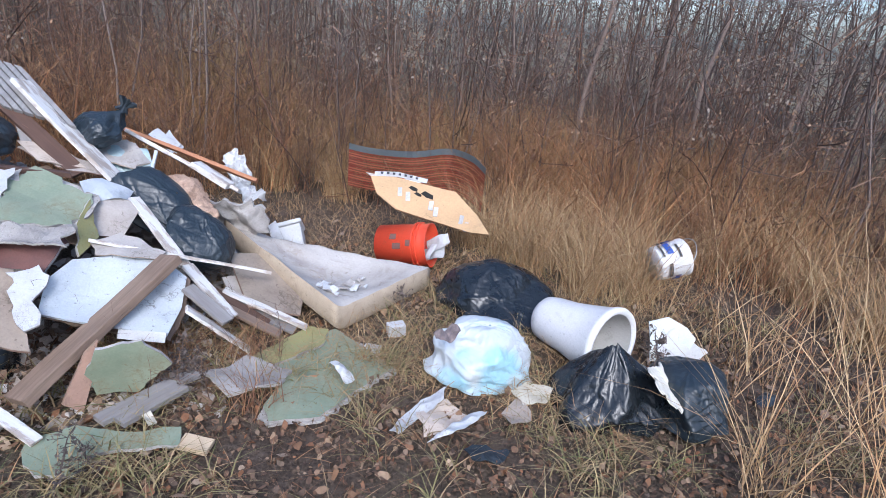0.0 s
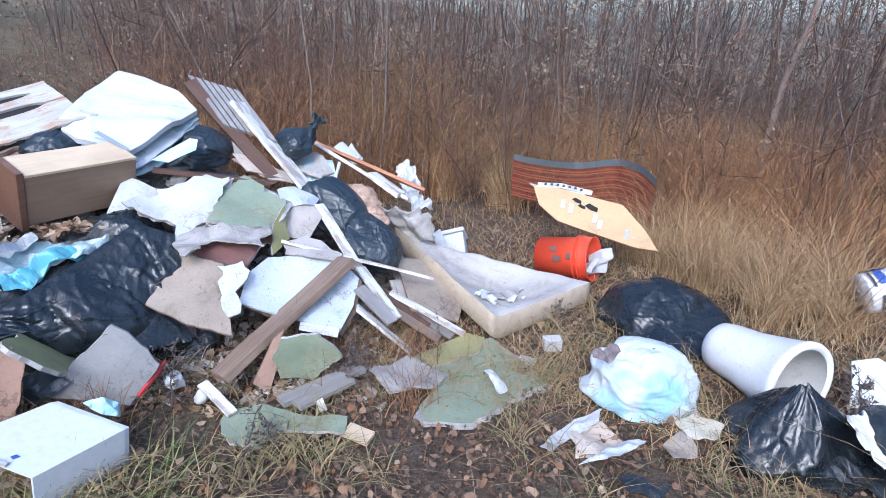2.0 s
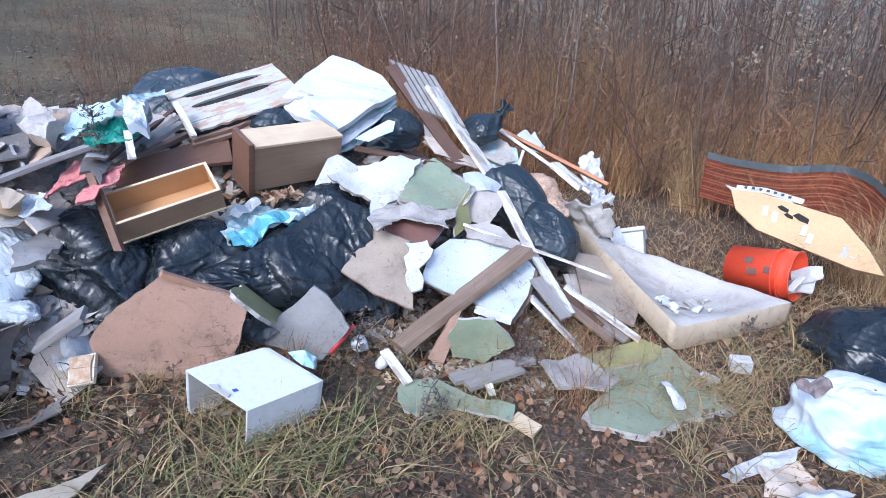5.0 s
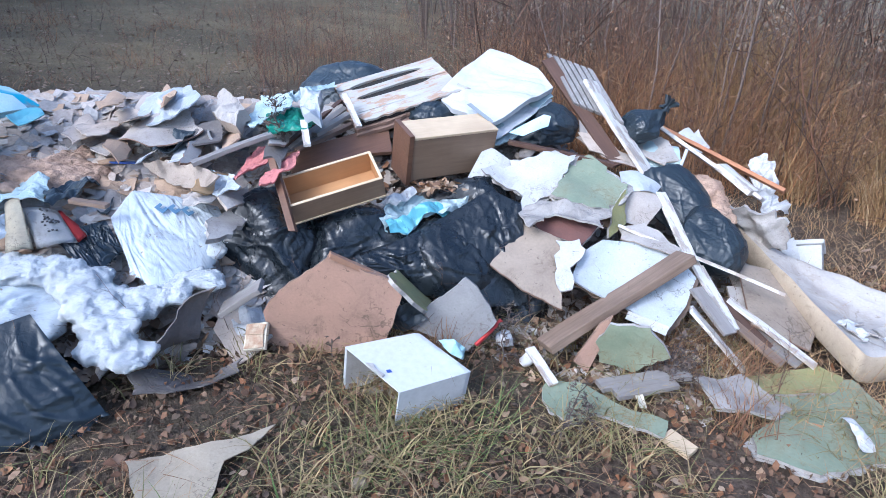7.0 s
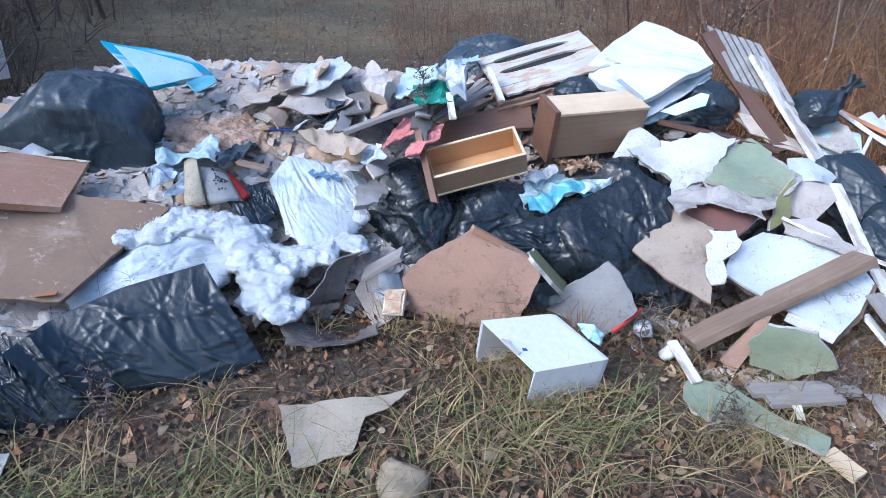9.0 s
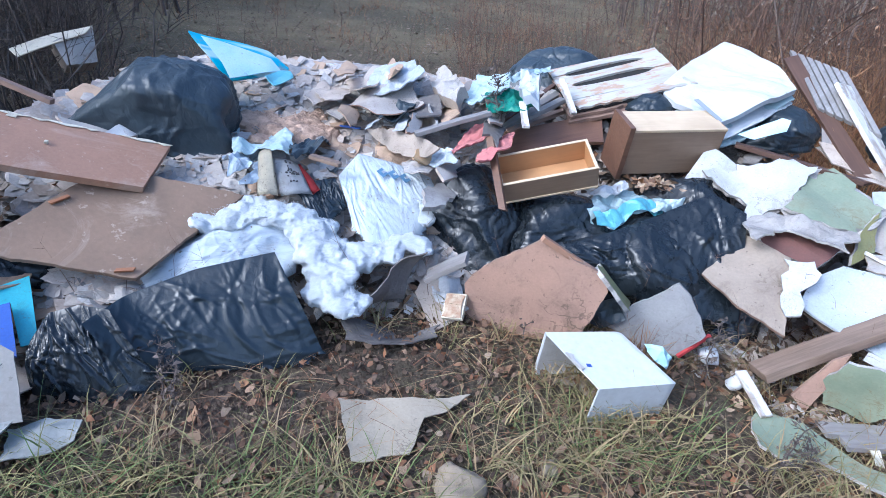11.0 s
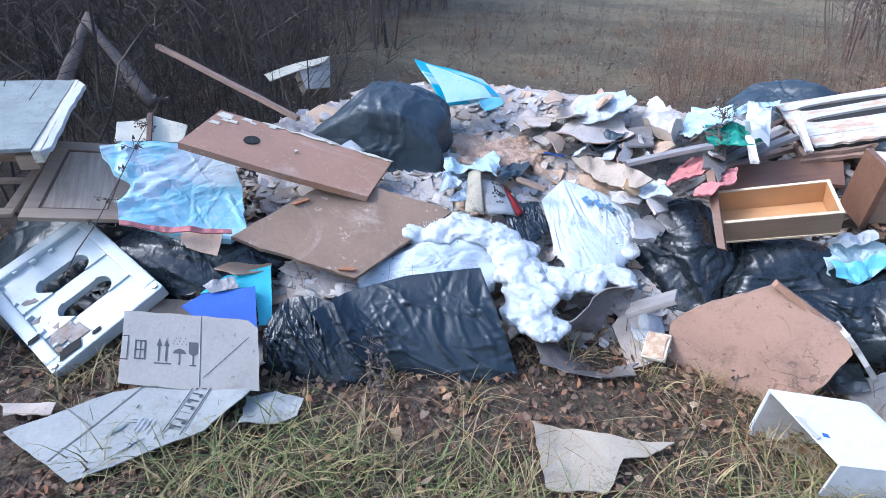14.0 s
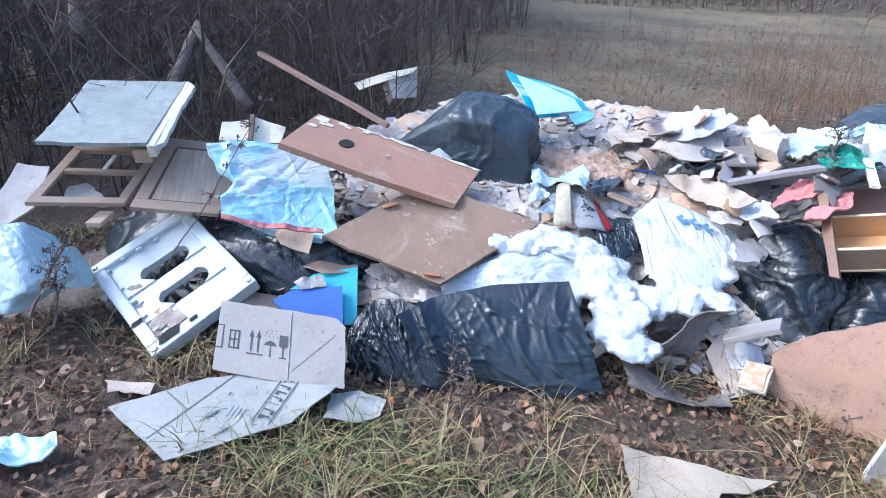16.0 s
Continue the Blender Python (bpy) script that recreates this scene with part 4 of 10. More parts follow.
def drawer(m, w, h, deep=0.1, lean=0.0):
    t = thing("drawer", "empty wooden drawer with pale rim lying open on the heap", "drawer", m)
    k = 0.012
    part("bottom_panel", shear_to_view(block((k, k, -deep), (w - k, h - k, -deep + 0.006), 0.001), lean), "drawer_wood", t)
    part("side_panel", shear_to_view(block((0, 0, -deep), (w, k, 0), 0.0015), lean), "drawer_side", t, "brown outer side")
    part("side_panel", shear_to_view(block((0, h - k, -deep), (w, h, 0), 0.0015), lean), "drawer_wood", t)
    part("end_panel", shear_to_view(block((0, k, -deep), (k, h - k, -0.001), 0.0015), lean), "drawer_wood", t)
    part("end_panel", shear_to_view(block((w - k, k, -deep), (w, h - k, -0.001), 0.0015), lean), "drawer_wood", t)
    for lo, hi in (((0, 0), (w, k)), ((0, h - k), (w, h)), ((0, k), (k, h - k)), ((w - k, k), (w, h - k))):
        part("rim", shear_to_view(block((*lo, 0.0005), (*hi, 0.004), 0.001), lean), "pale_wood", t, "pale bare wood rim")
    part("rim", shear_to_view(block((0, -0.004, -deep), (w, 0, -deep + 0.008), 0.001), lean), "pale_wood", t, "pale bare wood rim")


def drawer_box(m, w, h, deep=0.16, lean=0.0):
    t = thing("drawer_carcass", "brown wooden drawer lying on its side on the heap", "drawer", m)
    k = 0.014
    part("front_panel", shear_to_view(block((0.012, 0, -k), (w, h - 0.012, 0), 0.002), lean), "drawer_side", t, "scuffed brown face")
    part("end_panel", shear_to_view(block((-k, -0.02, -deep), (0.01, h + 0.012, 0.006), 0.002), lean), "dark_wood", t, "dark stained drawer front")
    part("top_panel", shear_to_view(block((0.012, h - 0.012, -deep), (w, h, 0.004), 0.002), lean), "pale_wood", t, "pale bare wood edge")
    part("bottom_panel", shear_to_view(block((0.012, 0.0, -deep), (w, k, -k), 0.002), lean), "drawer_side", t)
    part("end_panel", shear_to_view(block((w - k, k, -deep), (w, h - k, -k), 0.002), lean), "drawer_wood", t)
    part("back_panel", shear_to_view(block((0.012, k, -deep), (w - k, h - k, -deep + 0.008), 0.002), lean), "drawer_wood", t)


def slot_bulge(u):
    """Half-height of a long slot along the board."""
    return max(0.0, 1 - ((u - 0.47) / 0.36) ** 4) ** 0.5 if abs(u - 0.47) < 0.36 else 0.0


def slotted_board(m, w, h, lean=0.0):
    t = thing("slotted_board", "weathered white plywood board with two long slots", "board", m)
    for i in range(3):
        z = -0.02 * i - 0.012
        d = 0.014 * i
        bm = sheet_mesh([(-d, -d), (w + d, -d), (w - 0.02 * i, h), (0.02 * i, h)], 0.017, 0.006, 0.004, 8, 31 + i)
        bmesh.ops.translate(bm, vec=(0, 0, z), verts=bm.verts)
        # the top ply is near-black: the slots' shade put into its colour
        part("ply", shear_to_view(bm, lean), "dark_hole" if i == 0 else "ply_edge", t, "split plywood layer, the top one coloured as slot shade")
    # slats: the upper faces between the two slots
    edge = [0.0, 0.2, 0.52, 0.80, 1.0]
    for i in range(4):
        lo, hi = edge[i] * h, edge[i + 1] * h
        n, pts = 28, []
        up = [(x / n, hi - (0.07 * h * slot_bulge(x / n) if i in (1, 2) else 0) - 0.004) for x in range(n + 1)]
        dn = [(x / n, lo + (0.06 * h * slot_bulge(x / n) if i in (2, 3) else 0) + (0.004 * math.sin(x * 1.7) + 0.006 * noise.noise(Vector((x * 0.9, 3, 0))) if i == 0 else 0.0)) for x in range(n + 1)]
        pts = [(0.06 * w * (i == 0) + x * w, y) for x, y in dn] + [(x * w, y) for x, y in reversed(up)]
        bm = sheet_mesh(pts, 0.012, 0.002, 0.004, 10, 40 + i)
        bmesh.ops.translate(bm, vec=(0, 0, 0.004), verts=bm.verts)
        part("slat", shear_to_view(bm, lean), "peeled", t, "peeling white paint over bare ply")


def slatted_panel(m, w, h, lean=0.0):
    t = thing("slatted_panel", "grey weathered slatted panel sticking out of the heap", "panel", m)
    n = 7
    for i in range(n):
        x = w * i / n
        bm = block((x, 0, -0.01), (x + w / n * 0.78, h, 0.012), 0.003)
        part("slat", shear_to_view(bm, lean), "grey_slat", t)
    for y in (0.12, 0.8):
        part("crossbar", shear_to_view(block((0, h * y, -0.03), (w, h * y + 0.04, -0.0101), 0.002), lean), "ply_edge", t)


def tub(m, w, h, lean=0.0, deep=0.2):
    """An open bin on its side; its mouth is at x = 0. The upper edges are crisp, the lower ones well rounded."""
    t = thing("storage_bin", "white plastic storage bin on its side, chipped rim", "bin", m)

    def outline(k, r):
        """The bin's section, from the top round the sides and base."""
        pts = [(k, -k), (h - k, -k)]
        for cy, turn in ((h - k - r, 0), (k + r, 90)):
            for i in range(9):
                q = radians(turn + 90 * i / 8)
                pts.append((cy + r * math.cos(q), -deep + k + r - r * math.sin(q)))
        return pts

    def ring(bm, x, k, r, shrink=0.0):
        made = []
        for y, z in outline(k, r):
            made.append(bm.verts.new((x, h / 2 + (y - h / 2) * (1 - shrink), z * (1 - shrink * 0.5))))
        return made

    bm = bmesh.new()
    rows = [ring(bm, x, k, r, sh) for x, k, r, sh in ((0.004, 0.007, 0.05, 0), (0.0, 0.004, 0.052, 0), (0.001, 0.0, 0.055, 0), (w * 0.5, 0.0, 0.055, 0.03), (w - 0.025, 0.0, 0.055, 0.06), (w - 0.006, 0.004, 0.05, 0.07), (w, 0.02, 0.035, 0.08))]
    for a, b in zip(rows, rows[1:]):
        for i in range(len(a)):
            j = (i + 1) % len(a)
            bm.faces.new((a[i], a[j], b[j], b[i]))
    bm.faces.new(rows[-1])
    bmesh.ops.recalc_face_normals(bm, faces=bm.faces[:])
    part("body", shear_to_view(bm, lean), "tub_white", t)
    # the lining's darker grey puts the shade inside the white bin into its colour
    bm = bmesh.new()
    rows = [ring(bm, x, k, r, sh) for x, k, r, sh in ((0.004, 0.007, 0.05, 0), (w * 0.5, 0.007, 0.05, 0.03), (w - 0.012, 0.008, 0.05, 0.06))]
    for a, b in zip(rows, rows[1:]):
        for i in range(len(a)):
            j = (i + 1) % len(a)
            bm.faces.new((a[i], b[i], b[j], a[j]))
    bm.faces.new(rows[-1])
    bmesh.ops.recalc_face_normals(bm, faces=bm.faces[:])
    bmesh.ops.reverse_faces(bm, faces=bm.faces[:])
    part("lining", shear_to_view(bm, lean), "tub_inner", t, "white inside, coloured grey for its shade")
    # the chipped middle of the upper rim
    bm = sheet_mesh([(-0.001, h * 0.3), (0.012, h * 0.32), (0.012, h * 0.52), (0.018, h * 0.56), (-0.001, h * 0.6)], 0.008, 0.001, 0.0, 4, 2)
    bmesh.ops.translate(bm, vec=(0, 0, 0.001), verts=bm.verts)
    part("rim_chip", shear_to_view(bm, lean), "tub_inner", t, "grey chipped rim")
    bm = sheet_mesh([(0.03, h * 0.36), (0.045, h * 0.35), (0.047, h * 0.4), (0.034, h * 0.41)], 0.0015, 0.002, 0.0, 4, 3)
    bmesh.ops.translate(bm, vec=(0, 0, 0.002), verts=bm.verts)
    part("ink_spot", shear_to_view(bm, lean), "blue_ink", t, "small dark blue spot")
    bm = sheet_mesh([(0.03, 0.05), (w * 0.7, 0.06), (w * 0.7, h - 0.06), (0.03, h - 0.05)], 0.01, 0.016, 0.012, 8, 4)
    bmesh.ops.translate(bm, vec=(0, 0, -deep + 0.03), verts=bm.verts)
    part("silt", shear_to_view(bm, lean), "rust", t, "brown silt and leaves inside")


def frame_to(a, b):
    """A pose at a whose z points to b."""
    a, b = Vector(a), Vector(b)
    m = (b - a).to_track_quat("Z", "Y").to_matrix().to_4x4()
    m.translation = a
    return m, (b - a).length


def pail(a, b):
    m, n = frame_to(a, b)
    t = thing("paint_pail", "white plastic pail with blue and black print, tipped over in grass", "pail", m)
    r = 0.105
    body = shell([(0.001, -0.08), (r * 0.9, -0.08), (r * 0.94, -0.07), (r, 0.08), (r * 1.04, 0.085), (r * 1.04, 0.1), (r * 0.97, 0.1), (r * 0.9, -0.06), (0.001, -0.06)])
    part("body", body, "barrel", t, smooth=True)
    for z, tall, mat, turn in ((0.0, 0.035, "blue_ink", 0.6), (-0.05, 0.02, "ink", 0.7), (0.05, 0.012, "ink", 0.4), (-0.03, 0.035, "blue_ink", 1.5), (0.03, 0.015, "ink", 1.8), (-0.06, 0.012, "ink", 1.6), (0.0, 0.035, "blue_ink", 3.6), (-0.04, 0.02, "ink", 2.8), (0.04, 0.02, "ink", 4.6), (-0.03, 0.03, "blue_ink", 5.2)):
        bm = bmesh.new()
        row = []
        for i in range(9):
            q = turn + i * 0.1
            row.append([bm.verts.new(((r * 0.99 + 0.006) * math.cos(q), (r * 0.99 + 0.006) * math.sin(q), z + d)) for d in (0, tall)])
        for p, q in zip(row, row[1:]):
            bm.faces.new((p[0], q[0], q[1], p[1]))
        part("label", bm, mat, t, "printed mark")
    part("handle", tube_mesh([(r * math.cos(q), r * math.sin(q) * 0.4 + 0.05 * math.sin(q * 1), 0.09 + 0.07 * math.sin(q)) for q in [i * math.pi / 12 for i in range(13)]], [0.003] * 13, 6), "metal", t)


def orange_bucket(a, b):
    m, n = frame_to(a, b)
    t = thing("orange_bucket", "bright orange plastic bucket on its side, papers inside", "bucket", m)
    r0, r1, k = 0.115, 0.128, 0.004
    part("body", shell([(0.001, 0), (r0, 0), (r1 - 0.004, n - 0.06), (r1, n - 0.055), (r1 - 0.003, n - 0.04), (r1, n - 0.005), (r1 + 0.004, n), (r1 - k, n), (r0 - k, k), (0.001, k)]), "bucket_orange", t, smooth=True)
    for z in (0.72, 0.8):
        part("rib", shell([(r1 - 0.003, n * z), (r1 + 0.006, n * z + 0.002), (r1 + 0.006, n * z + 0.007), (r1 - 0.003, n * z + 0.009)]), "bucket_orange", t)
    for q0, z0, dz in ((2.3, 0.10, 0.04), (2.75, 0.12, 0.05), (2.6, 0.20, 0.03)):
        bm = bmesh.new()
        row = []
        for i in range(5):
            q = q0 + i * 0.07
            row.append([bm.verts.new(((r0 + 0.011) * math.cos(q), (r0 + 0.011) * math.sin(q), z0 + d)) for d in (0, dz)])
        for p, q in zip(row, row[1:]):
            bm.faces.new((p[0], q[0], q[1], p[1]))
        part("stain", bm, "maroon", t, "dark smudge of old print")
    for i, (u, w) in enumerate(((-0.05, -0.03), (0.02, -0.05), (0.05, 0.0))):
        bm = sheet_mesh([(-0.05, -0.07), (0.05, -0.07), (0.05, 0.07), (-0.05, 0.07)], 0.004, 0.002, 0.02, 6, 70 + i)
        ob = part("paper", bm, "white_board", None)
        ob.matrix_basis = m @ pose(u, w, n - 0.02 + 0.02 * i, 60 + 10 * i, 20 * i - 20, 30)
        tagged(ob, "folded white printed paper in a bucket", "paper")


def barrel(a, b):
    m, n = frame_to(a, b)
    t = thing("plastic_tub", "round white plastic tub lying on its side, stained inside", "tub", m)
    r = 0.165
    part("body", shell([(0.001, -0.07), (r * 0.5, -0.066), (r * 0.62, -0.045), (r * 0.68, 0.0), (r * 0.74, n * 0.35), (r * 0.88, n * 0.7), (r * 0.97, n - 0.03), (r * 1.02, n - 0.012), (r * 1.04, n + 0.004), (r * 1.01, n + 0.016), (r * 0.92, n + 0.018), (r * 0.86, n + 0.008)], 56), "barrel", t, smooth=True)
    part("lining", shell([(r * 0.861, n + 0.007), (r * 0.8, n * 0.7), (r * 0.66, n * 0.3), (r * 0.6, 0.0), (0.001, -0.03)], 56), "barrel_inner", t, "stained inside", smooth=True)


def mattress(c):
    """A sagging foam mattress over four corners: near, right, back, left."""
    near, right, back, left = (Vector(p) for p in c)
    o = (near + right + back + left) / 4
    t = thing("mattress", "dirty sagging foam mattress, one side curled up", "mattress", Matrix.Translation(o))
    n, deep = 26, 0.12
    top = {}
    bm = bmesh.new()
    for i in range(n + 1):
        for j in range(n + 1):
            u, v = i / n, j / n
            p = near.lerp(right, u).lerp(left.lerp(back, u), v) - o
            rim = min(u, 1 - u, v, 1 - v)
            p.z -= 0.10 * math.sin(math.pi * u) * math.sin(math.pi * v) ** 0.8
            p.z += 0.035 * (1 - min(1.0, u / 0.12)) ** 2 + 0.012 * noise.noise(Vector((u * 5, v * 5, 1))) - 0.012 * (rim < 0.02)
            top[i, j] = bm.verts.new(p)
    for i in range(n):
        for j in range(n):
            bm.faces.new((top[i, j], top[i + 1, j], top[i + 1, j + 1], top[i, j + 1]))
    edge = [(i, 0) for i in range(n)] + [(n, j) for j in range(n)] + [(i, n) for i in range(n, 0, -1)] + [(0, j) for j in range(n, 0, -1)]
    ring = [top[k].co.copy() for k in edge]
    bmesh.ops.recalc_face_normals(bm, faces=bm.faces[:])
    part("cover", bm, "mattress", t, "torn grey-white cover", smooth=True)
    bm = bmesh.new()
    rows = []
    for d, out in ((0.0, 0.0), (-0.012, 0.008), (-deep + 0.01, 0.008), (-deep, 0.0)):
        rows.append([bm.verts.new(p + Vector((p.x, p.y, 0)).normalized() * out + Vector((0, 0, d))) for p in ring])
    for r, q in zip(rows, rows[1:]):
        for k in range(len(ring)):
            bm.faces.new((r[k], r[(k + 1) % len(ring)], q[(k + 1) % len(ring)], q[k]))
    bmesh.ops.recalc_face_normals(bm, faces=bm.faces[:])
    part("side_band", bm, "mattress_side", t, "yellowed side band", smooth=True)
    rnd = random.Random(5)
    for i in range(16):
        u, v = rnd.uniform(0.12, 0.6), rnd.uniform(0.08, 0.3)
        p = top_place = near.lerp(right, u).lerp(left.lerp(back, u), v)
        z = p.z - 0.10 * math.sin(math.pi * u) * math.sin(math.pi * v) ** 0.8 + 0.014
        s = rnd.uniform(0.012, 0.04)
        sheet("plaster_crumb", "broken bit of white plaster on a mattress", "plaster", "white_board" if i % 3 else "plaster", pose(p.x, p.y, z, rnd.uniform(-20, 20), rnd.uniform(-20, 20), rnd.uniform(0, 360)),
              [(-s, -s * 0.5), (s * 0.8, -s * 0.7), (s, s * 0.4), (-s * 0.4, s * 0.8)], thick=0.006, ragged=0.004, warp=0.01, cells=4, seed=200 + i, group="crumbs on the mattress")


def mesh_screen(c, drop=0.33):
    """A strip of barrier mesh standing on edge in a curve."""
    c = [Vector(p) for p in c]
    o = c[len(c) // 2].copy()
    t = thing("barrier_mesh", "faded red plastic barrier mesh with a grey top band", "barrier mesh", Matrix.Translation(o))
    line = []
    for i in range(len(c) - 1):
        p0, p1, p2, p3 = c[max(i - 1, 0)], c[i], c[i + 1], c[min(i + 2, len(c) - 1)]
        for k in range(8):
            s = k / 8
            line.append(0.5 * ((2 * p1) + (p2 - p0) * s + (2 * p0 - 5 * p1 + 4 * p2 - p3) * s * s + (3 * p1 - p0 - 3 * p2 + p3) * s ** 3) - o)
    line.append(c[-1] - o)

    def strip(top, bottom, out, name, mat, label=""):
        bm = bmesh.new()
        row = [[bm.verts.new(p + Vector((0, -out, -d))) for d in (top, bottom)] for p in line]
        for a, b in zip(row, row[1:]):
            bm.faces.new((a[0], a[1], b[1], b[0]))
        bmesh.ops.solidify(bm, geom=bm.faces[:], thickness=0.004)
        part(name, bm, mat, t, label)

    strip(0, 0.045, 0.006, "top_band", "edge_grey", "grey stiff band")
    n = 15
    for i in range(n):
        z = 0.05 + (drop - 0.05) * i / n
        strip(z, z + 0.008, 0.0, "strand", "mesh_orange" if i % 3 else "mesh_red")
    # upright strands, joined: they cannot be told apart
    bm = bmesh.new()
    for a, b in zip(line, line[1:]):
        for k in range(3):
            p = a.lerp(b, k / 3)
            d = (b - a).normalized() * 0.0022
            q = [bm.verts.new(p + x + Vector((0, 0.003, -z))) for x, z in ((-d, 0.04), (d, 0.04), (d, drop), (-d, drop))]
            bm.faces.new(q)
    bmesh.ops.solidify(bm, geom=bm.faces[:], thickness=0.002)
    part("netting", bm, "mesh_red", t, "dull red upright strands")


def yellow_board(m, outline):
    t = thing("clip_panel", "yellow-tan board with white clips and dark holes, lying in weeds", "panel", m)
    part("board", sheet_mesh(outline, 0.02, 0.0, 0.012, 8, 3), "yellow_board", t)
    xs, ys = [p[0] for p in outline], [p[1] for p in outline]
    x0, x1, y0, y1 = min(xs), max(xs), min(ys), max(ys)
    spot = lambda u, v: (x0 + (x1 - x0) * u, y0 + (y1 - y0) * v)
    for a, b, turn in ((0.26, 0.52, 20), (0.33, 0.46, 20), (0.52, 0.40, 10), (0.57, 0.27, 12), (0.77, 0.27, 8), (0.82, 0.13, 8)):
        x, y = spot(a, b)
        bm = block((-0.014, -0.03, 0), (0.014, 0.03, 0.012), 0.003)
        bmesh.ops.transform(bm, matrix=pose(x, y, 0.012, 0, 0, turn), verts=bm.verts)
        part("clip", bm, "white_board", t, "white plastic clip")
    # a white printed strip along the back edge
    bm = sheet_mesh([(-0.39, 0.075), (-0.25, 0.115), (-0.06, 0.128), (-0.06, 0.158), (-0.26, 0.147), (-0.40, 0.104)], 0.004, 0.0, 0.004, 8, 5)
    bmesh.ops.translate(bm, vec=(0, 0, 0.004), verts=bm.verts)
    strip = part("strip", bm, "white_board", t, "white strip with dark print")
    for i in range(7):
        x = -0.35 + 0.037 * i
        bm = block((-0.008, -0.007, 0), (0.008, 0.007, 0.002), 0.0005)
        bmesh.ops.transform(bm, matrix=pose(x, 0.107 + 0.033 * (1 - (i / 6 - 1) ** 2), 0.012, 0, 0, 12), verts=bm.verts)
        part("bar", bm, "ink", strip, "dark print bar")
    # near-black sheets laid on the uncut board give the holes' shade
    for a, b, s in ((0.35, 0.72, 0.022), (0.47, 0.66, 0.03), (0.40, 0.6, 0.018)):
        x, y = spot(a, b)
        bm = sheet_mesh([(-s * 1.5, -s * 0.4), (0, -s * 0.6), (s * 1.4, -s * 0.3), (s, s * 0.5), (-s, s * 0.5)], 0.002, 0.004, 0, 4, 9)
        bmesh.ops.transform(bm, matrix=pose(x, y, 0.022, 0, 0, -12), verts=bm.verts)
        part("hole", bm, "dark_hole", t, "near-black patch for the shade of a ragged hole")


def foam_box(m, w, h, lean=0.0):
    t = thing("foam_box", "dirty white foam box standing on the ground", "foam box", m)
    bm = block((0, 0, -0.12), (w, h * 0.86, 0), 0.008)
    wobble(bm, 0.006, 12)
    part("body", shear_to_view(bm, lean), "foam_white", t)
    part("lid", shear_to_view(block((-0.015, h * 0.86, -0.135), (w + 0.015, h, 0.015), 0.008), lean), "foam_white", t)


def brick_tile(m, w, h, lean=0.0):
    t = thing("tile_offcut", "small cream tile with brown mortar stuck to it", "tile", m)
    part("tile", shear_to_view(block((0, 0, -0.02), (w, h, 0), 0.003), lean), "cream", t)
    bm = sheet_mesh([(w * 0.05, h * 0.05), (w * 0.95, h * 0.04), (w * 0.96, h * 0.9), (w * 0.5, h * 0.96), (w * 0.05, h * 0.94)], 0.003, 0.005, 0.002, 6, 6)
    bmesh.ops.translate(bm, vec=(0, 0, 0.004), verts=bm.verts)
    part("mortar", shear_to_view(bm, lean), "mortar", t, "brown mortar patch")


def counter_slab(m, w, h, lean=0.0):
    t = thing("counter_slab", "pink-brown laminate counter slab with a round cut-out", "counter slab", m)
    pts = [(0, 0.0), (w * 0.5, -0.008), (w, 0), (w, h), (w * 0.3, h * 1.0), (0.0, h)]
    part("top", shear_to_view(sheet_mesh(pts, 0.03, 0.0, 0.003, 10, 8), lean), "pink_top", t)
    for x, y in ((w - 0.05, h * 0.3), (w - 0.04, h * 0.8)):
        part("foot", shear_to_view(block((x, y, -0.055), (x + 0.02, y + 0.03, -0.031), 0.003), lean), "plaster", t)
    # a near-black disc on the whole slab paints the cut-out's shade
    for x, y in ((0.27, 0.5),):
        disc = shell([(0.001, 0.0), (0.028, 0.0), (0.03, -0.004)], 20)
        bmesh.ops.translate(disc, vec=(w * x, h * y, 0.035), verts=disc.verts)
        part("cut_out", shear_to_view(disc, lean), "dark_hole", t, "near-black disc for the shade in a round cut-out")
    for i, (x, y, s) in enumerate(((0.05, 0.9, 0.03), (0.11, 0.8, 0.018), (0.04, 0.66, 0.02), (0.3, 0.94, 0.016), (0.2, 0.9, 0.014), (0.16, 0.94, 0.02), (0.07, 0.78, 0.014))):
        bm = sheet_mesh([(w * x - s, h * y - s * 0.5), (w * x + s, h * y - s * 0.6), (w * x + s * 0.8, h * y + s * 0.4), (w * x - s * 0.7, h * y + s * 0.5)], 0.002, 0.014, 0.0, 6, 150 + i)
        bmesh.ops.translate(bm, vec=(0, 0, 0.0325), verts=bm.verts)
        part("bare_patch", shear_to_view(bm, lean), "cream", t, "flaked pale patch")
    part("knob", shear_to_view(block((w * 0.5, h * 0.5, 0.03), (w * 0.5 + 0.012, h * 0.5 + 0.012, 0.042), 0.003), lean), "cream", t)
    for i, (u, n) in enumerate(((0.3, 0.05), (0.41, 0.03), (0.52, 0.07), (0.63, 0.02), (0.86, 0.08), (0.97, 0.03))):
        x = w * u
        bm = sheet_mesh([(x - n, h * 0.985), (x, h * 0.95), (x + n * 0.8, h * 0.98), (x + n, h * 0.998), (x - n, h * 0.998)], 0.002, 0.005, 0.0, 5, 90 + i)
        bmesh.ops.translate(bm, vec=(0, 0, 0.0325), verts=bm.verts)
        part("bare_edge", shear_to_view(bm, lean), "cream", t, "chipped pale edge")


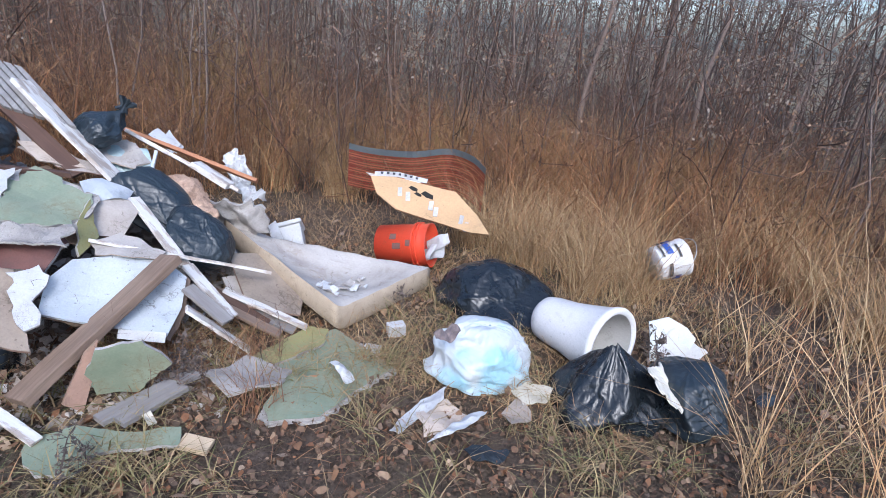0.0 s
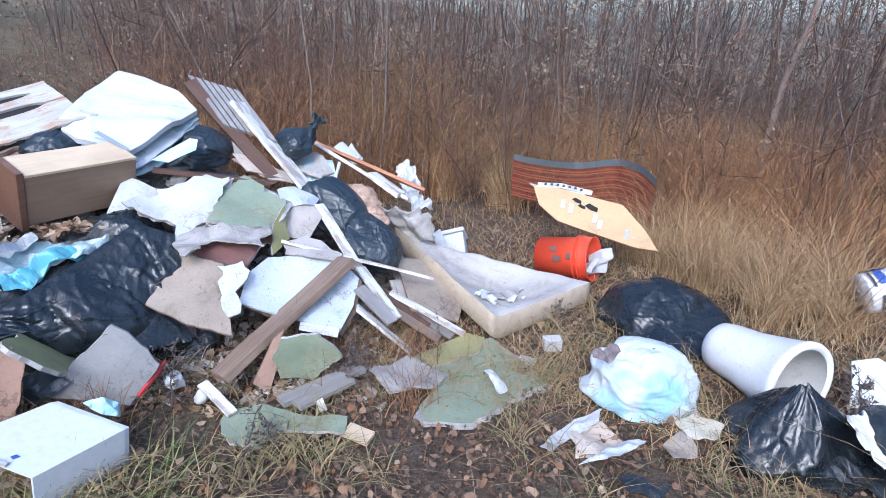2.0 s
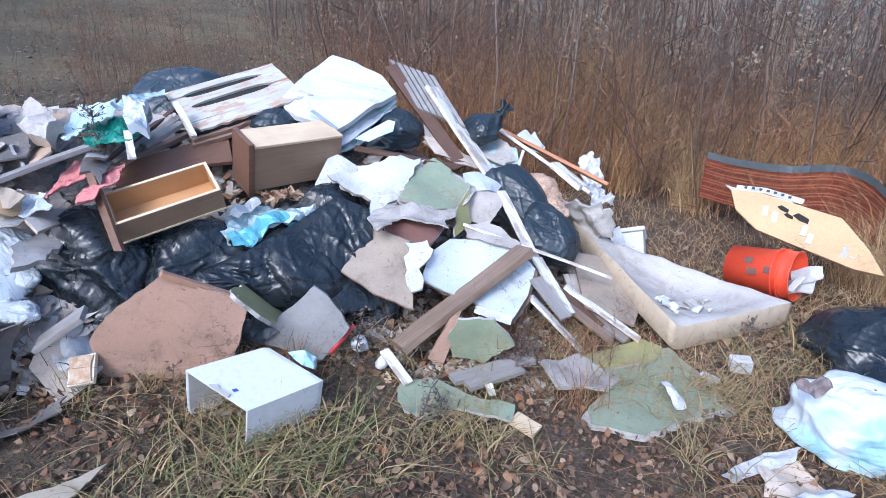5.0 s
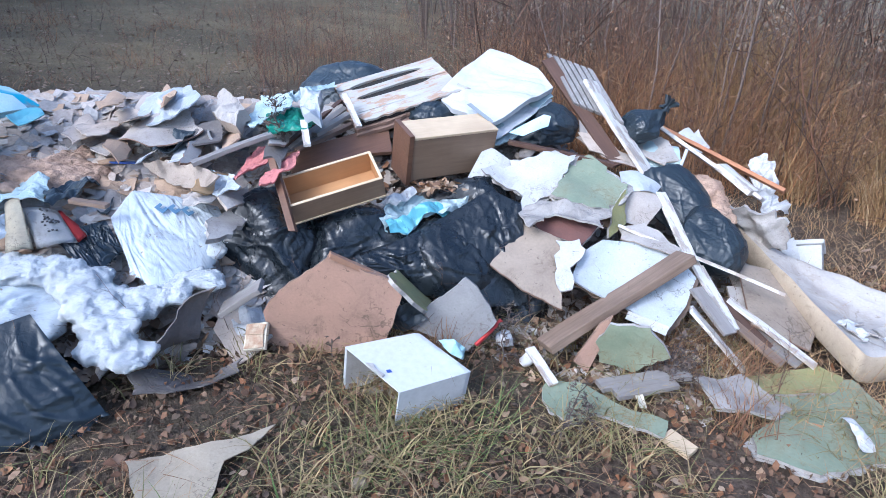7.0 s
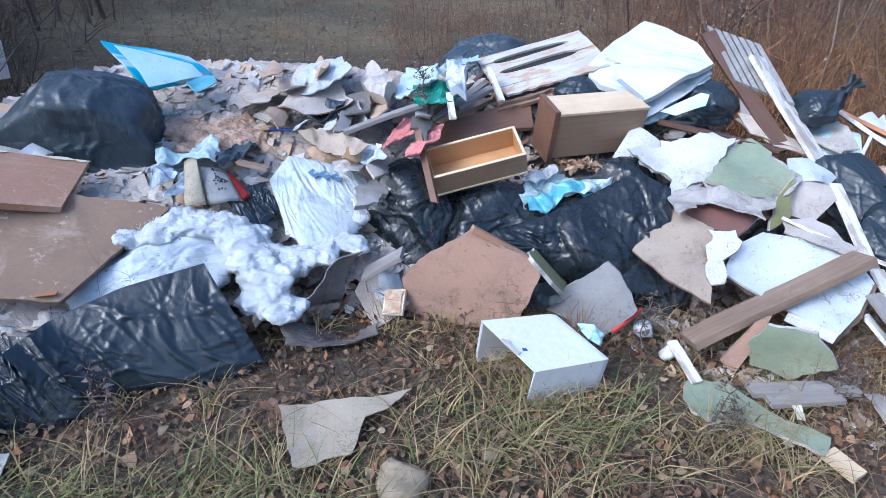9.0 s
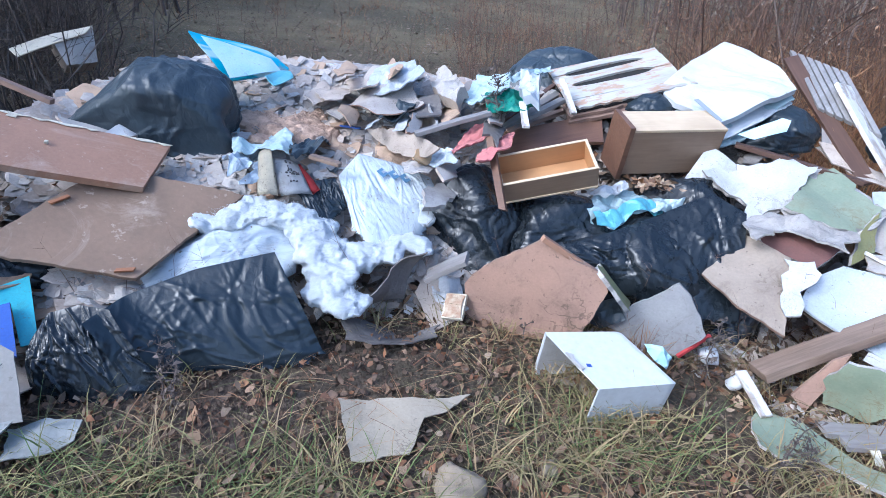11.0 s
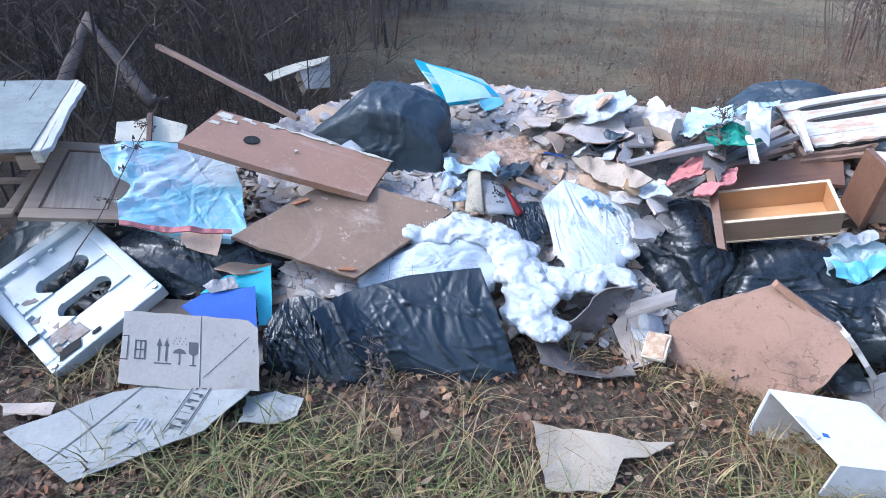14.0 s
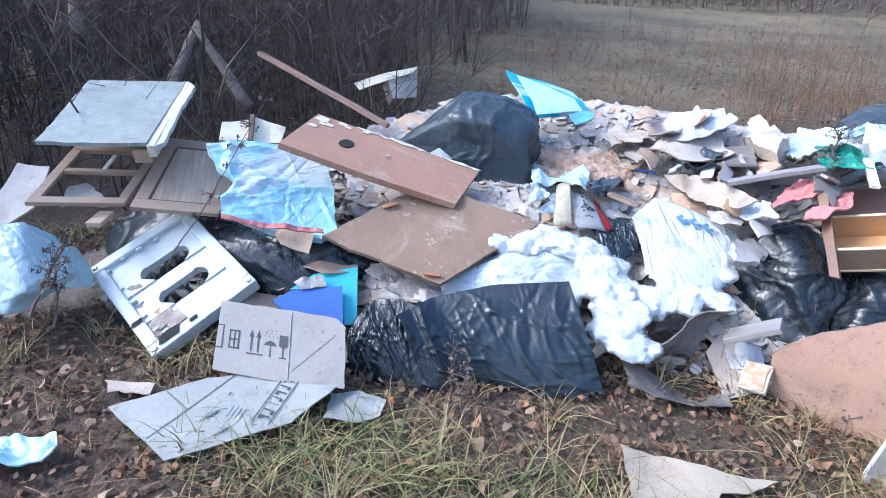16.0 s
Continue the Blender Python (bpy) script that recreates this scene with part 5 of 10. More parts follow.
def brown_sheet(m, w, h, lean=0.0):
    t = thing("shelf_board", "brown stained shelf board lying across bags", "board", m)
    part("board", shear_to_view(sheet_mesh([(0, 0), (w, 0), (w, h), (0, h)], 0.02, 0.003, 0.01, 8, 4), lean), "brown_top", t)
    for x, y, turn in ((w * 0.9, 0.02, 20), (0.03, h * 0.55, 70)):
        bm = block((-0.025, -0.008, 0), (0.025, 0.008, 0.01), 0.002)
        bmesh.ops.transform(bm, matrix=pose(x, y, 0.024, 0, 0, turn), verts=bm.verts)
        part("cleat", shear_to_view(bm, lean), "orange_wood", t)


def appliance_tray(m, w, h, lean=0.0):
    t = thing("appliance_back", "white plastic appliance cover with two slots, broken corner", "appliance cover", m)
    deep, rim = 0.06, 0.05
    n = 18

    def oval(cx, cy, a, b):
        """Half-lengths a and b; a slot with round ends."""
        pts = []
        for i in range(n):
            q = 2 * math.pi * i / n
            x, y = math.cos(q), math.sin(q)
            pts.append((cx + (a - b) * (1 if x > 0 else -1) + b * x, cy + b * y))
        return pts

    # the sunken plate between the slots, in five bands
    y_slots = (0.36, 0.64)
    a, b = w * 0.235, h * 0.08
    cx = w * 0.53
    ys = [rim, h * y_slots[0] - b, h * y_slots[0] + b, h * y_slots[1] - b, h * y_slots[1] + b, h - rim]
    for i in (0, 2, 4):
        part("plate", shear_to_view(block((rim, ys[i], -0.03), (w - rim, ys[i + 1], -0.022), 0), lean), "appliance", t)
    for k in (1, 3):
        mid = (ys[k] + ys[k + 1]) / 2
        ends = oval(cx, mid, a, b)
        left = [p for p in ends if p[0] < cx]
        right = [p for p in ends if p[0] >= cx]
        left.sort(key=lambda p: p[1])
        right.sort(key=lambda p: p[1])
        for side, edge in ((left, rim), (right, w - rim)):
            bm = bmesh.new()
            loop = [(edge, ys[k])] + [(side[0][0], ys[k])] + side + [(side[-1][0], ys[k + 1])] + [(edge, ys[k + 1])]
            bm.faces.new([bm.verts.new((x, y, -0.022)) for x, y in loop])
            bmesh.ops.triangulate(bm, faces=bm.faces[:])
            bmesh.ops.recalc_face_normals(bm, faces=bm.faces[:])
            bmesh.ops.solidify(bm, geom=bm.faces[:], thickness=0.008)
            part("plate", shear_to_view(bm, lean), "appliance", t)
        wall = bmesh.new()
        row = [[wall.verts.new((x, y, z)) for z in (-0.021, -0.05)] for x, y in ends]
        for i in range(n):
            p, q = row[i], row[(i + 1) % n]
            wall.faces.new((p[0], q[0], q[1], p[1]))
        part("slot_lip", shear_to_view(wall, lean), "appliance", t)
    for lo, hi in (((0, 0), (w, rim)), ((0, h - rim), (w, h)), ((0, rim), (rim, h - rim)), ((w - rim, rim), (w, h - rim))):
        part("rim", shear_to_view(block((*lo, -deep), (*hi, 0), 0.008), lean), "appliance", t)
    rnd = random.Random(8)
    for i in range(8):
        s = rnd.uniform(0.008, 0.016)
        x, y = (rim + rnd.uniform(0, 0.02), h * (0.1 + 0.08 * i)) if i % 2 else (w * (0.12 + 0.08 * i), h - rim - rnd.uniform(0.0, 0.02))
        part("lug", shear_to_view(block((x - s, y - s * 0.6, -0.022), (x + s, y + s * 0.6, -0.004), 0.003), lean), "appliance", t)
    for x, y in ((0.022, 0.022), (w - 0.022, 0.022), (w - 0.022, h - 0.022), (0.022, h - 0.022)):
        bm = shell([(0.001, 0.006), (0.009, 0.006), (0.011, 0.002), (0.011, -0.002)], 14)
        bmesh.ops.translate(bm, vec=(x, y, 0), verts=bm.verts)
        part("screw", shear_to_view(bm, lean), "metal", t)
    for i, (x, y, s) in enumerate(((0.22, 0.25, 0.05), (0.14, 0.4, 0.035), (0.3, 0.16, 0.04), (0.2, 0.6, 0.03), (0.1, 0.16, 0.03))):
        bm = sheet_mesh([(w * x - s, h * y - s), (w * x + s, h * y - s * 0.6), (w * x + s * 0.8, h * y + s), (w * x - s * 0.7, h * y + s * 0.8)], 0.003, 0.02, 0.003, 6, 120 + i)
        bmesh.ops.translate(bm, vec=(0, 0, -0.017), verts=bm.verts)
        part("grime", shear_to_view(bm, lean), "rust", t, "brown grime and dead leaves")
    # near-black patches on the unbroken rim colour in the shade of breaks
    for i, (x, y, s) in enumerate(((0.2, 0.06, 0.03), (0.06, 0.3, 0.016), (0.42, 0.05, 0.012))):
        bm = sheet_mesh([(w * x - s * 1.6, h * y - s * 0.5), (w * x + s, h * y - s * 0.6), (w * x + s * 1.6, h * y + s * 0.5), (w * x - s, h * y + s * 0.6)], 0.002, 0.008, 0.0, 5, 130 + i)
        bmesh.ops.translate(bm, vec=(0, 0, 0.004), verts=bm.verts)
        part("break", shear_to_view(bm, lean), "dark_hole", t, "near-black patch for the shade of a broken gap")


def flat_shape(pts, z, material, parent, name, lean, label=""):
    bm = bmesh.new()
    f = bm.faces.new([bm.verts.new((x, y, z)) for x, y in pts])
    bmesh.ops.triangulate(bm, faces=[f])
    bmesh.ops.recalc_face_normals(bm, faces=bm.faces[:])
    return part(name, shear_to_view(bm, lean), material, parent, label)


def carton_flap(m, w, h, lean=0.0):
    t = thing("carton_flap", "grey-brown cardboard carton side with handling symbols", "cardboard", m)
    part("panel", shear_to_view(sheet_mesh([(0, 0), (w * 0.55, -0.01), (w, 0), (w, h * 0.86), (w * 0.93, h * 0.97), (w * 0.6, h), (0, h)], 0.004, 0.0015, 0.0005, 8, 5), lean), "card", t)
    part("crease", shear_to_view(block((w * 0.57, 0, 0.004), (w * 0.575, h * 0.98, 0.0075), 0.001), lean), "card_white", t, "pressed crease")
    z, y0, s = 0.0055, h * 0.28, h * 0.31

    def bar(x0, yy0, x1, yy1, name="symbol"):
        flat_shape([(x0, yy0), (x1, yy0), (x1, yy1), (x0, yy1)], z, "ink", t, name, lean)

    # a box drawn in outline
    x = w * 0.10
    for a, b, c, d in ((0, 0.2, 0.08, 1.0), (0.52, 0.2, 0.6, 1.0), (0, 0.15, 0.6, 0.22), (0, 0.55, 0.6, 0.62), (0, 0.95, 0.6, 1.02), (0.28, 0.15, 0.34, 0.95)):
        bar(x + a * s * 0.8, y0 + b * s, x + c * s * 0.8, y0 + d * s)
    bar(w * 0.0, y0 + 0.1 * s, w * 0.05, y0 + 0.16 * s)
    bar(w * 0.045, y0 + 0.1 * s, w * 0.055, y0 + 1.2 * s)
    bar(w * 0.0, y0 + 1.15 * s, w * 0.055, y0 + 1.2 * s)
    # two arrows over a line
    x = w * 0.27
    for d in (0, 0.32):
        bar(x + d * s, y0 + 0.12 * s, x + (d + 0.07) * s, y0 + 0.85 * s)
        flat_shape([(x + (d - 0.08) * s, y0 + 0.8 * s), (x + (d + 0.15) * s, y0 + 0.8 * s), (x + (d + 0.035) * s, y0 + 1.15 * s)], z, "ink", t, "symbol", lean)
    bar(x - 0.15 * s, y0, x + 0.6 * s, y0 + 0.06 * s)
    # an umbrella with drops
    x = w * 0.425
    flat_shape([(x - 0.3 * s, y0 + 0.5 * s), (x - 0.2 * s, y0 + 0.66 * s), (x, y0 + 0.74 * s), (x + 0.2 * s, y0 + 0.66 * s), (x + 0.3 * s, y0 + 0.5 * s)], z, "ink", t, "symbol", lean)
    bar(x - 0.025 * s, y0, x + 0.025 * s, y0 + 0.5 * s)
    for i in range(10):
        bar(x + (-0.3 + 0.065 * i) * s, y0 + (0.9 + 0.13 * (i % 3)) * s, x + (-0.27 + 0.065 * i) * s, y0 + (0.96 + 0.13 * (i % 3)) * s)
    # a glass
    x = w * 0.525
    flat_shape([(x - 0.2 * s, y0 + 0.55 * s), (x, y0 + 0.4 * s), (x + 0.2 * s, y0 + 0.55 * s), (x + 0.2 * s, y0 + 1.05 * s), (x - 0.2 * s, y0 + 1.05 * s)], z, "ink", t, "symbol", lean)
    bar(x - 0.03 * s, y0, x + 0.03 * s, y0 + 0.42 * s)
    bar(x - 0.15 * s, y0 - 0.02 * s, x + 0.15 * s, y0 + 0.04 * s)
    for i in range(22):
        u = i / 22
        x, y = w * (0.60 + 0.33 * u), h * (0.12 + 0.6 * u)
        flat_shape([(x, y), (x + 0.008, y + 0.007), (x + 0.007, y + 0.009), (x - 0.001, y + 0.002)], z, "ink", t, "dash", lean)


def carton_sheet(m):
    t = thing("carton_sheet", "flattened grey-white cardboard carton with a black printed panel", "cardboard", m)
    part("panel", sheet_mesh([(-0.146, 0.097), (-0.02, 0.01), (0.101, -0.07), (0.18, -0.035), (0.267, 0.004), (0.428, 0.073), (0.554, 0.232), (0.54, 0.27), (0.367, 0.28), (0.118, 0.225)], 0.005, 0.002, 0.003, 10, 7), "carton_white", t)
    part("crease", ribbon([(0.02, -0.005, 0.006), (0.1, 0.1, 0.006), (0.2, 0.24, 0.006)], 0.004, thick=0.0015), "card", t)
    part("crease", ribbon([(0.0, 0.17, 0.006), (0.1, 0.1, 0.006)], 0.004, thick=0.0015), "card", t)
    z = 0.0085

    def quad(p, u, w, tall, mat, name):
        """A flat bar from p along u, w long, with its height to the side of u."""
        v = Vector((-u.y, u.x))
        flat_shape([tuple(q) for q in (p, p + u * w, p + u * w + v * tall, p + v * tall)], z, mat, t, name, 0.0)

    # the name panel: plain bars of uneven width between two ruled lines
    top, foot = Vector((0.405, 0.252)), Vector((0.345, 0.055))
    u = (foot - top).normalized()
    v = Vector((-u.y, u.x))
    for k, wide in enumerate((0.014, 0.012, 0.013, 0.015, 0.012, 0.005, 0.016, 0.015)):
        p = top + u * (0.008 + 0.0235 * k) - v * 0.028
        quad(p, u, wide * 0.35, 0.034, "ink", "print_bar")
        if wide > 0.006:
            quad(p + u * wide * 0.35 + v * (0.0 if k % 2 else 0.026), u, wide * 0.65, 0.008, "ink", "print_bar")
    for d in (-0.04, 0.014):
        quad(top + v * d, u, 0.2, 0.004, "ink", "print_line")
    # small faded lines of print
    for k in range(4):
        quad(Vector((0.275, 0.125)) - v * (0.014 * k) + u * 0.01, u, 0.05 - 0.008 * (k % 2), 0.006, "faded_ink", "print_bar")
    for k in range(3):
        quad(Vector((0.19, 0.005)) + Vector((0.012, 0.012)) * k, Vector((0.87, 0.5)), 0.05, 0.005, "faded_ink", "print_bar")
    quad(Vector((0.21, 0.17)), u, 0.012, 0.006, "ink", "print_bar")
    # a smudge
    bm = sheet_mesh([(0.15, 0.06), (0.19, 0.09), (0.2, 0.11), (0.16, 0.085)], 0.001, 0.004, 0.0, 4, 21)
    bmesh.ops.translate(bm, vec=(0, 0, 0.0065), verts=bm.verts)
    part("smudge", bm, "edge_grey", t, "dark smudge")


def cabinet_panel(m, w, h, lean=0.0):
    t = thing("cupboard_carcass", "pale grey-green cabinet side with a broken white edge", "cabinet panel", m)
    part("panel", shear_to_view(sheet_mesh([(0, 0), (w * 0.9, -0.012), (w * 0.94, h), (0, h)], 0.016, 0.002, 0.006, 8, 9), lean), "pale_side", t)
    part("edge_strip", shear_to_view(block((w * 0.9, -0.02, -0.04), (w * 0.97, h + 0.01, 0.012), 0.004), lean), "cream", t, "cream edge strip")
    part("torn_edge", shear_to_view(sheet_mesh([(w * 0.975, -0.02), (w * 1.03, 0.01), (w * 1.05, h * 0.92), (w * 0.975, h)], 0.02, 0.003, 0.01, 8, 12), lean), "foam_white", t, "broken white chipboard")
    part("batten", shear_to_view(block((w * 0.75, 0.0, -0.08), (w * 0.9, 0.03, -0.018), 0.003), lean), "oak", t)


def rail_frame(t, x0, y0, x1, y1, k, thick, mat, lean, top=0.0):
    for lo, hi in (((x0, y0), (x1, y0 + k)), ((x0, y1 - k), (x1, y1)), ((x0, y0 + k), (x0 + k, y1 - k)), ((x1 - k, y0 + k), (x1, y1 - k))):
        part("rail", shear_to_view(block((*lo, top - thick), (*hi, top), 0.003), lean), mat, t)


def face_frame(m, w, h, lean=0.0):
    t = thing("cupboard_surround", "broken oak cabinet face frame with empty openings", "cabinet frame", m)
    rail_frame(t, 0, 0, w, h, 0.035, 0.02, "oak", lean)
    part("middle_rail", shear_to_view(block((0.035, h * 0.52, -0.02), (w - 0.035, h * 0.58, -0.001), 0.003), lean), "oak", t)
    part("lath", shear_to_view(block((w * 0.45, h * 0.6, -0.03), (w * 0.5, h * 0.93, -0.021), 0.002), lean), "white_wood", t)
    bm = sheet_mesh([(w * 0.3, 0.02), (w * 0.8, 0.03), (w * 0.6, h * 0.3), (w * 0.35, h * 0.5), (w * 0.2, h * 0.4)], 0.003, 0.006, 0.01, 6, 14)
    bmesh.ops.translate(bm, vec=(0, 0, -0.05), verts=bm.verts)
    part("torn_card", shear_to_view(bm, lean), "card", t, "torn grey card behind the frame")


def cabinet_door(m, w, h, lean=0.0):
    t = thing("cupboard_leaf", "oak cabinet door with a raised grained panel", "cabinet door", m)
    rail_frame(t, 0, 0, w, h, 0.05, 0.022, "oak", lean)
    part("panel", shear_to_view(block((0.05, 0.05, -0.016), (w - 0.05, h - 0.05, -0.006), 0.002), lean), "oak_panel", t, "pale raised panel with bold grain")
    rail_frame(t, 0.05, 0.05, w - 0.05, h - 0.05, 0.008, 0.012, "dark_wood", lean, -0.003)
    bm = shell([(0.001, 0.022), (0.01, 0.02), (0.012, 0.014), (0.006, 0.004), (0.006, 0.0)], 14)
    bmesh.ops.translate(bm, vec=(w - 0.025, h * 0.2, 0), verts=bm.verts)
    part("knob", shear_to_view(bm, lean), "cream", t, "pale round knob", smooth=True)


def fluffs(c, radius=0.06, material="fluff", label=""):
    """Torn insulation wool: tufts run together into one soft mass, with fine loose fibres standing off it."""
    o = sum((Vector(p) for p in c), Vector()) / len(c)
    rnd = random.Random(int(abs(o.x) * 1000))
    t = thing("insulation_wool", label, "insulation", Matrix.Translation(o))
    line = []
    for i, p in enumerate(c):
        line.append(Vector(p) - o)
        if i + 1 < len(c) and (Vector(c[i + 1]) - Vector(p)).length < radius * 4:
            line.append((Vector(p) + Vector(c[i + 1])) / 2 - o)
    bm = bmesh.new()
    wisps = bmesh.new()
    for p in line:
        for k in range(4):
            at = p + Vector((rnd.gauss(0, 0.4), rnd.gauss(0, 0.4), rnd.gauss(-0.3, 0.08))) * radius
            r = radius * rnd.uniform(0.8, 1.15)
            off = Vector((rnd.uniform(0, 50), rnd.uniform(0, 50), 0))
            for v in bmesh.ops.create_icosphere(bm, subdivisions=3, radius=1.1)["verts"]:
                n = v.co.normalized()
                q = 1 + 0.4 * noise.noise(n * 1.2 + off) + 0.15 * noise.noise(n * 4 + off)
                v.co = at + Vector((n.x * r * q, n.y * r * q, n.z * r * q * 0.55))
        for k in range(220):
            d = Vector((rnd.gauss(0, 1), rnd.gauss(0, 1), rnd.gauss(0.5, 0.5))).normalized()
            a = p + Vector((d.x * 1.35, d.y * 1.35, d.z * 0.5)) * radius * rnd.uniform(0.6, 1.0)
            d = (d + Vector((rnd.gauss(0, 0.7), rnd.gauss(0, 0.7), rnd.gauss(0, 0.5)))).normalized() * rnd.uniform(0.004, 0.011)
            s = d.orthogonal().normalized() * rnd.uniform(0.0006, 0.0014)
            wisps.faces.new([wisps.verts.new(x) for x in (a - s, a + s, a + d + s * 0.3)])
    mass = part("mass", bm, material, t, smooth=True)
    merge = mass.modifiers.new("merge", "REMESH")
    merge.mode = "VOXEL"
    merge.voxel_size = 0.007
    merge.use_smooth_shade = True
    soft = mass.modifiers.new("soft", "SMOOTH")
    soft.factor, soft.iterations = 0.6, 6
    for name, size, strength in (("tufts", 0.04, 0.028), ("fibres", 0.012, 0.012)):
        tex = bpy.data.textures.new(name, "CLOUDS")
        tex.noise_scale, tex.noise_depth = size, 3
        mod = mass.modifiers.new(name, "DISPLACE")
        mod.texture, mod.strength, mod.mid_level = tex, strength, 0.5
    part("fibre", wisps, material, t, "loose fine fibres")


def paper_sack(flap, front, side):
    """A torn cream paper sack: a folded flap, a dotted front and a red side, each over four corners."""
    o = sum((Vector(p) for p in front), Vector()) / 4
    t = thing("paper_sack", "torn cream paper sack with a red side and a dotted print", "paper sack", Matrix.Translation(o))
    rnd = random.Random(5)

    def face(name, c, material, label=""):
        c = [Vector(p) - o for p in c]
        bm = bmesh.new()
        out = (c[1] - c[0]).cross(c[3] - c[0]).normalized()
        grid = [[bm.verts.new(c[0].lerp(c[1], u / 8).lerp(c[3].lerp(c[2], u / 8), v / 8) + out * (0.012 * math.sin(math.pi * u / 8) + 0.004 * noise.noise(Vector((u * 0.6, v * 0.5, len(name)))))) for v in range(9)] for u in range(9)]
        for u in range(8):
            for v in range(8):
                bm.faces.new((grid[u][v], grid[u + 1][v], grid[u + 1][v + 1], grid[u][v + 1]))
        bmesh.ops.solidify(bm, geom=bm.faces[:], thickness=0.003)
        return part(name, bm, material, t, label, smooth=True), c, out

    face("flap", flap, "cream")
    face("side", side, "red_ink", "red printed side")
    paper, c, out = face("front", front, "white_board")
    for k in range(26):
        u, v = rnd.gauss(0.55, 0.13), rnd.gauss(0.62, 0.12)
        p = c[0].lerp(c[1], u).lerp(c[3].lerp(c[2], u), v) + out * (0.0145 * math.sin(math.pi * u) + 0.002)
        bm = shell([(0.001, 0.001), (0.0035, 0.001), (0.004, -0.002)], 8)
        bmesh.ops.transform(bm, matrix=Matrix.Translation(p) @ out.to_track_quat("Z", "Y").to_matrix().to_4x4(), verts=bm.verts)
        part("dot", bm, "ink", paper, "dark printed dot")


def dead_trunk(a, b):
    """A bare dead trunk from a up to b."""
    a, b = Vector(a), Vector(b)
    line = [a.lerp(b, u / 7) + Vector((0.006 * math.sin(u * 2), 0.006 * math.cos(u * 1.7), 0)) for u in range(8)]
    bm = tube_mesh([p - a for p in line], [0.042 * (1 - 0.06 * i) for i in range(8)], 10)
    wobble(bm, 0.008, 14, a.y)
    ob = part("dead_trunk", bm, "bark_pale", smooth=True)
    ob.location = a
    tagged(ob, "dead grey tree trunk leaning in the brambles", "trunk")

# ---- scattered rubble on the heap ----


def heap_spot(rnd, turn, reach):
    """A place on the heap between two turns and two distances from its centre."""
    a, r = radians(rnd.uniform(*turn)), rnd.uniform(*reach)
    x, y = HEAP_X - r * math.sin(a), HEAP_Y + r * math.cos(a)
    return x, y, heap(x, y)


def build_scraps():
    rnd = random.Random(11)
    kinds = []
    for i in range(16):
        s = rnd.uniform(0.035, 0.1) if i < 12 else rnd.uniform(0.11, 0.18)
        k = rnd.choice((4, 4, 5, 5))
        turn = rnd.uniform(0, 6)
        pts = []
        for j in range(k):
            q = 2 * math.pi * (j + rnd.uniform(-0.2, 0.2)) / k + turn
            pts.append((s * rnd.uniform(0.85, 1.3) * math.cos(q), s * rnd.uniform(0.4, 0.75) * math.sin(q)))
        kinds.append(sheet_mesh(pts, rnd.choice((0.003, 0.005, 0.009)), rnd.choice((0.001, 0.003, 0.006)), 0.012, 5, 300 + i, fold=0.008 if i % 5 == 4 else 0, lift=rnd.choice((0, 0, 0.005, -0.006))))
    looks = (("pale_card", "torn piece of pale cardboard lying on rubble"), ("brown_card", "torn piece of brown cardboard lying on rubble"), ("plaster", "broken piece of grey plasterboard on rubble"),
             ("white_board", "broken piece of white board on rubble"), ("grey_board", "grey board scrap lying on rubble"), ("card_white", "dirty white card scrap lying on rubble"), ("brown_card", "bent brown cardboard flap on rubble"))
    meshes = {}
    for i, bm in enumerate(kinds):
        for j, (mat, label) in enumerate(looks):
            me = bpy.data.meshes.new("scrap")
            bm.to_mesh(me)
            me.materials.append(M[mat])
            meshes[i, j] = me
        bm.free()
    for n in range(290):
        turn, reach = ((60, 98), (2.3, 3.5)) if n < 205 else ((18, 62), (2.5, 3.3)) if n < 240 else ((60, 112), (1.95, 3.0))
        x, y, z = heap_spot(rnd, turn, reach)
        j = rnd.choice((0, 0, 1, 1, 1, 2, 3, 4, 5, 6, 6))
        ob = new("scrap", meshes[rnd.randrange(16), j])
        # they lie with the slope, tilted to show their faces to the camera
        out = Vector((HEAP_X - x, HEAP_Y - y, 0)).normalized()
        up = (Vector((0, 0, 1)) + out * rnd.uniform(0.15, 0.55) + Vector((rnd.gauss(0, 0.1), rnd.gauss(0, 0.1), 0))).normalized()
        m = up.to_track_quat("Z", "Y").to_matrix().to_4x4() @ pose(0, 0, 0, 0, 0, rnd.uniform(0, 360))
        m.translation = (x, y, z + rnd.uniform(-0.01, 0.03))
        ob.matrix_basis = m
        tagged(ob, looks[j][1], "scrap", "rubble scraps")


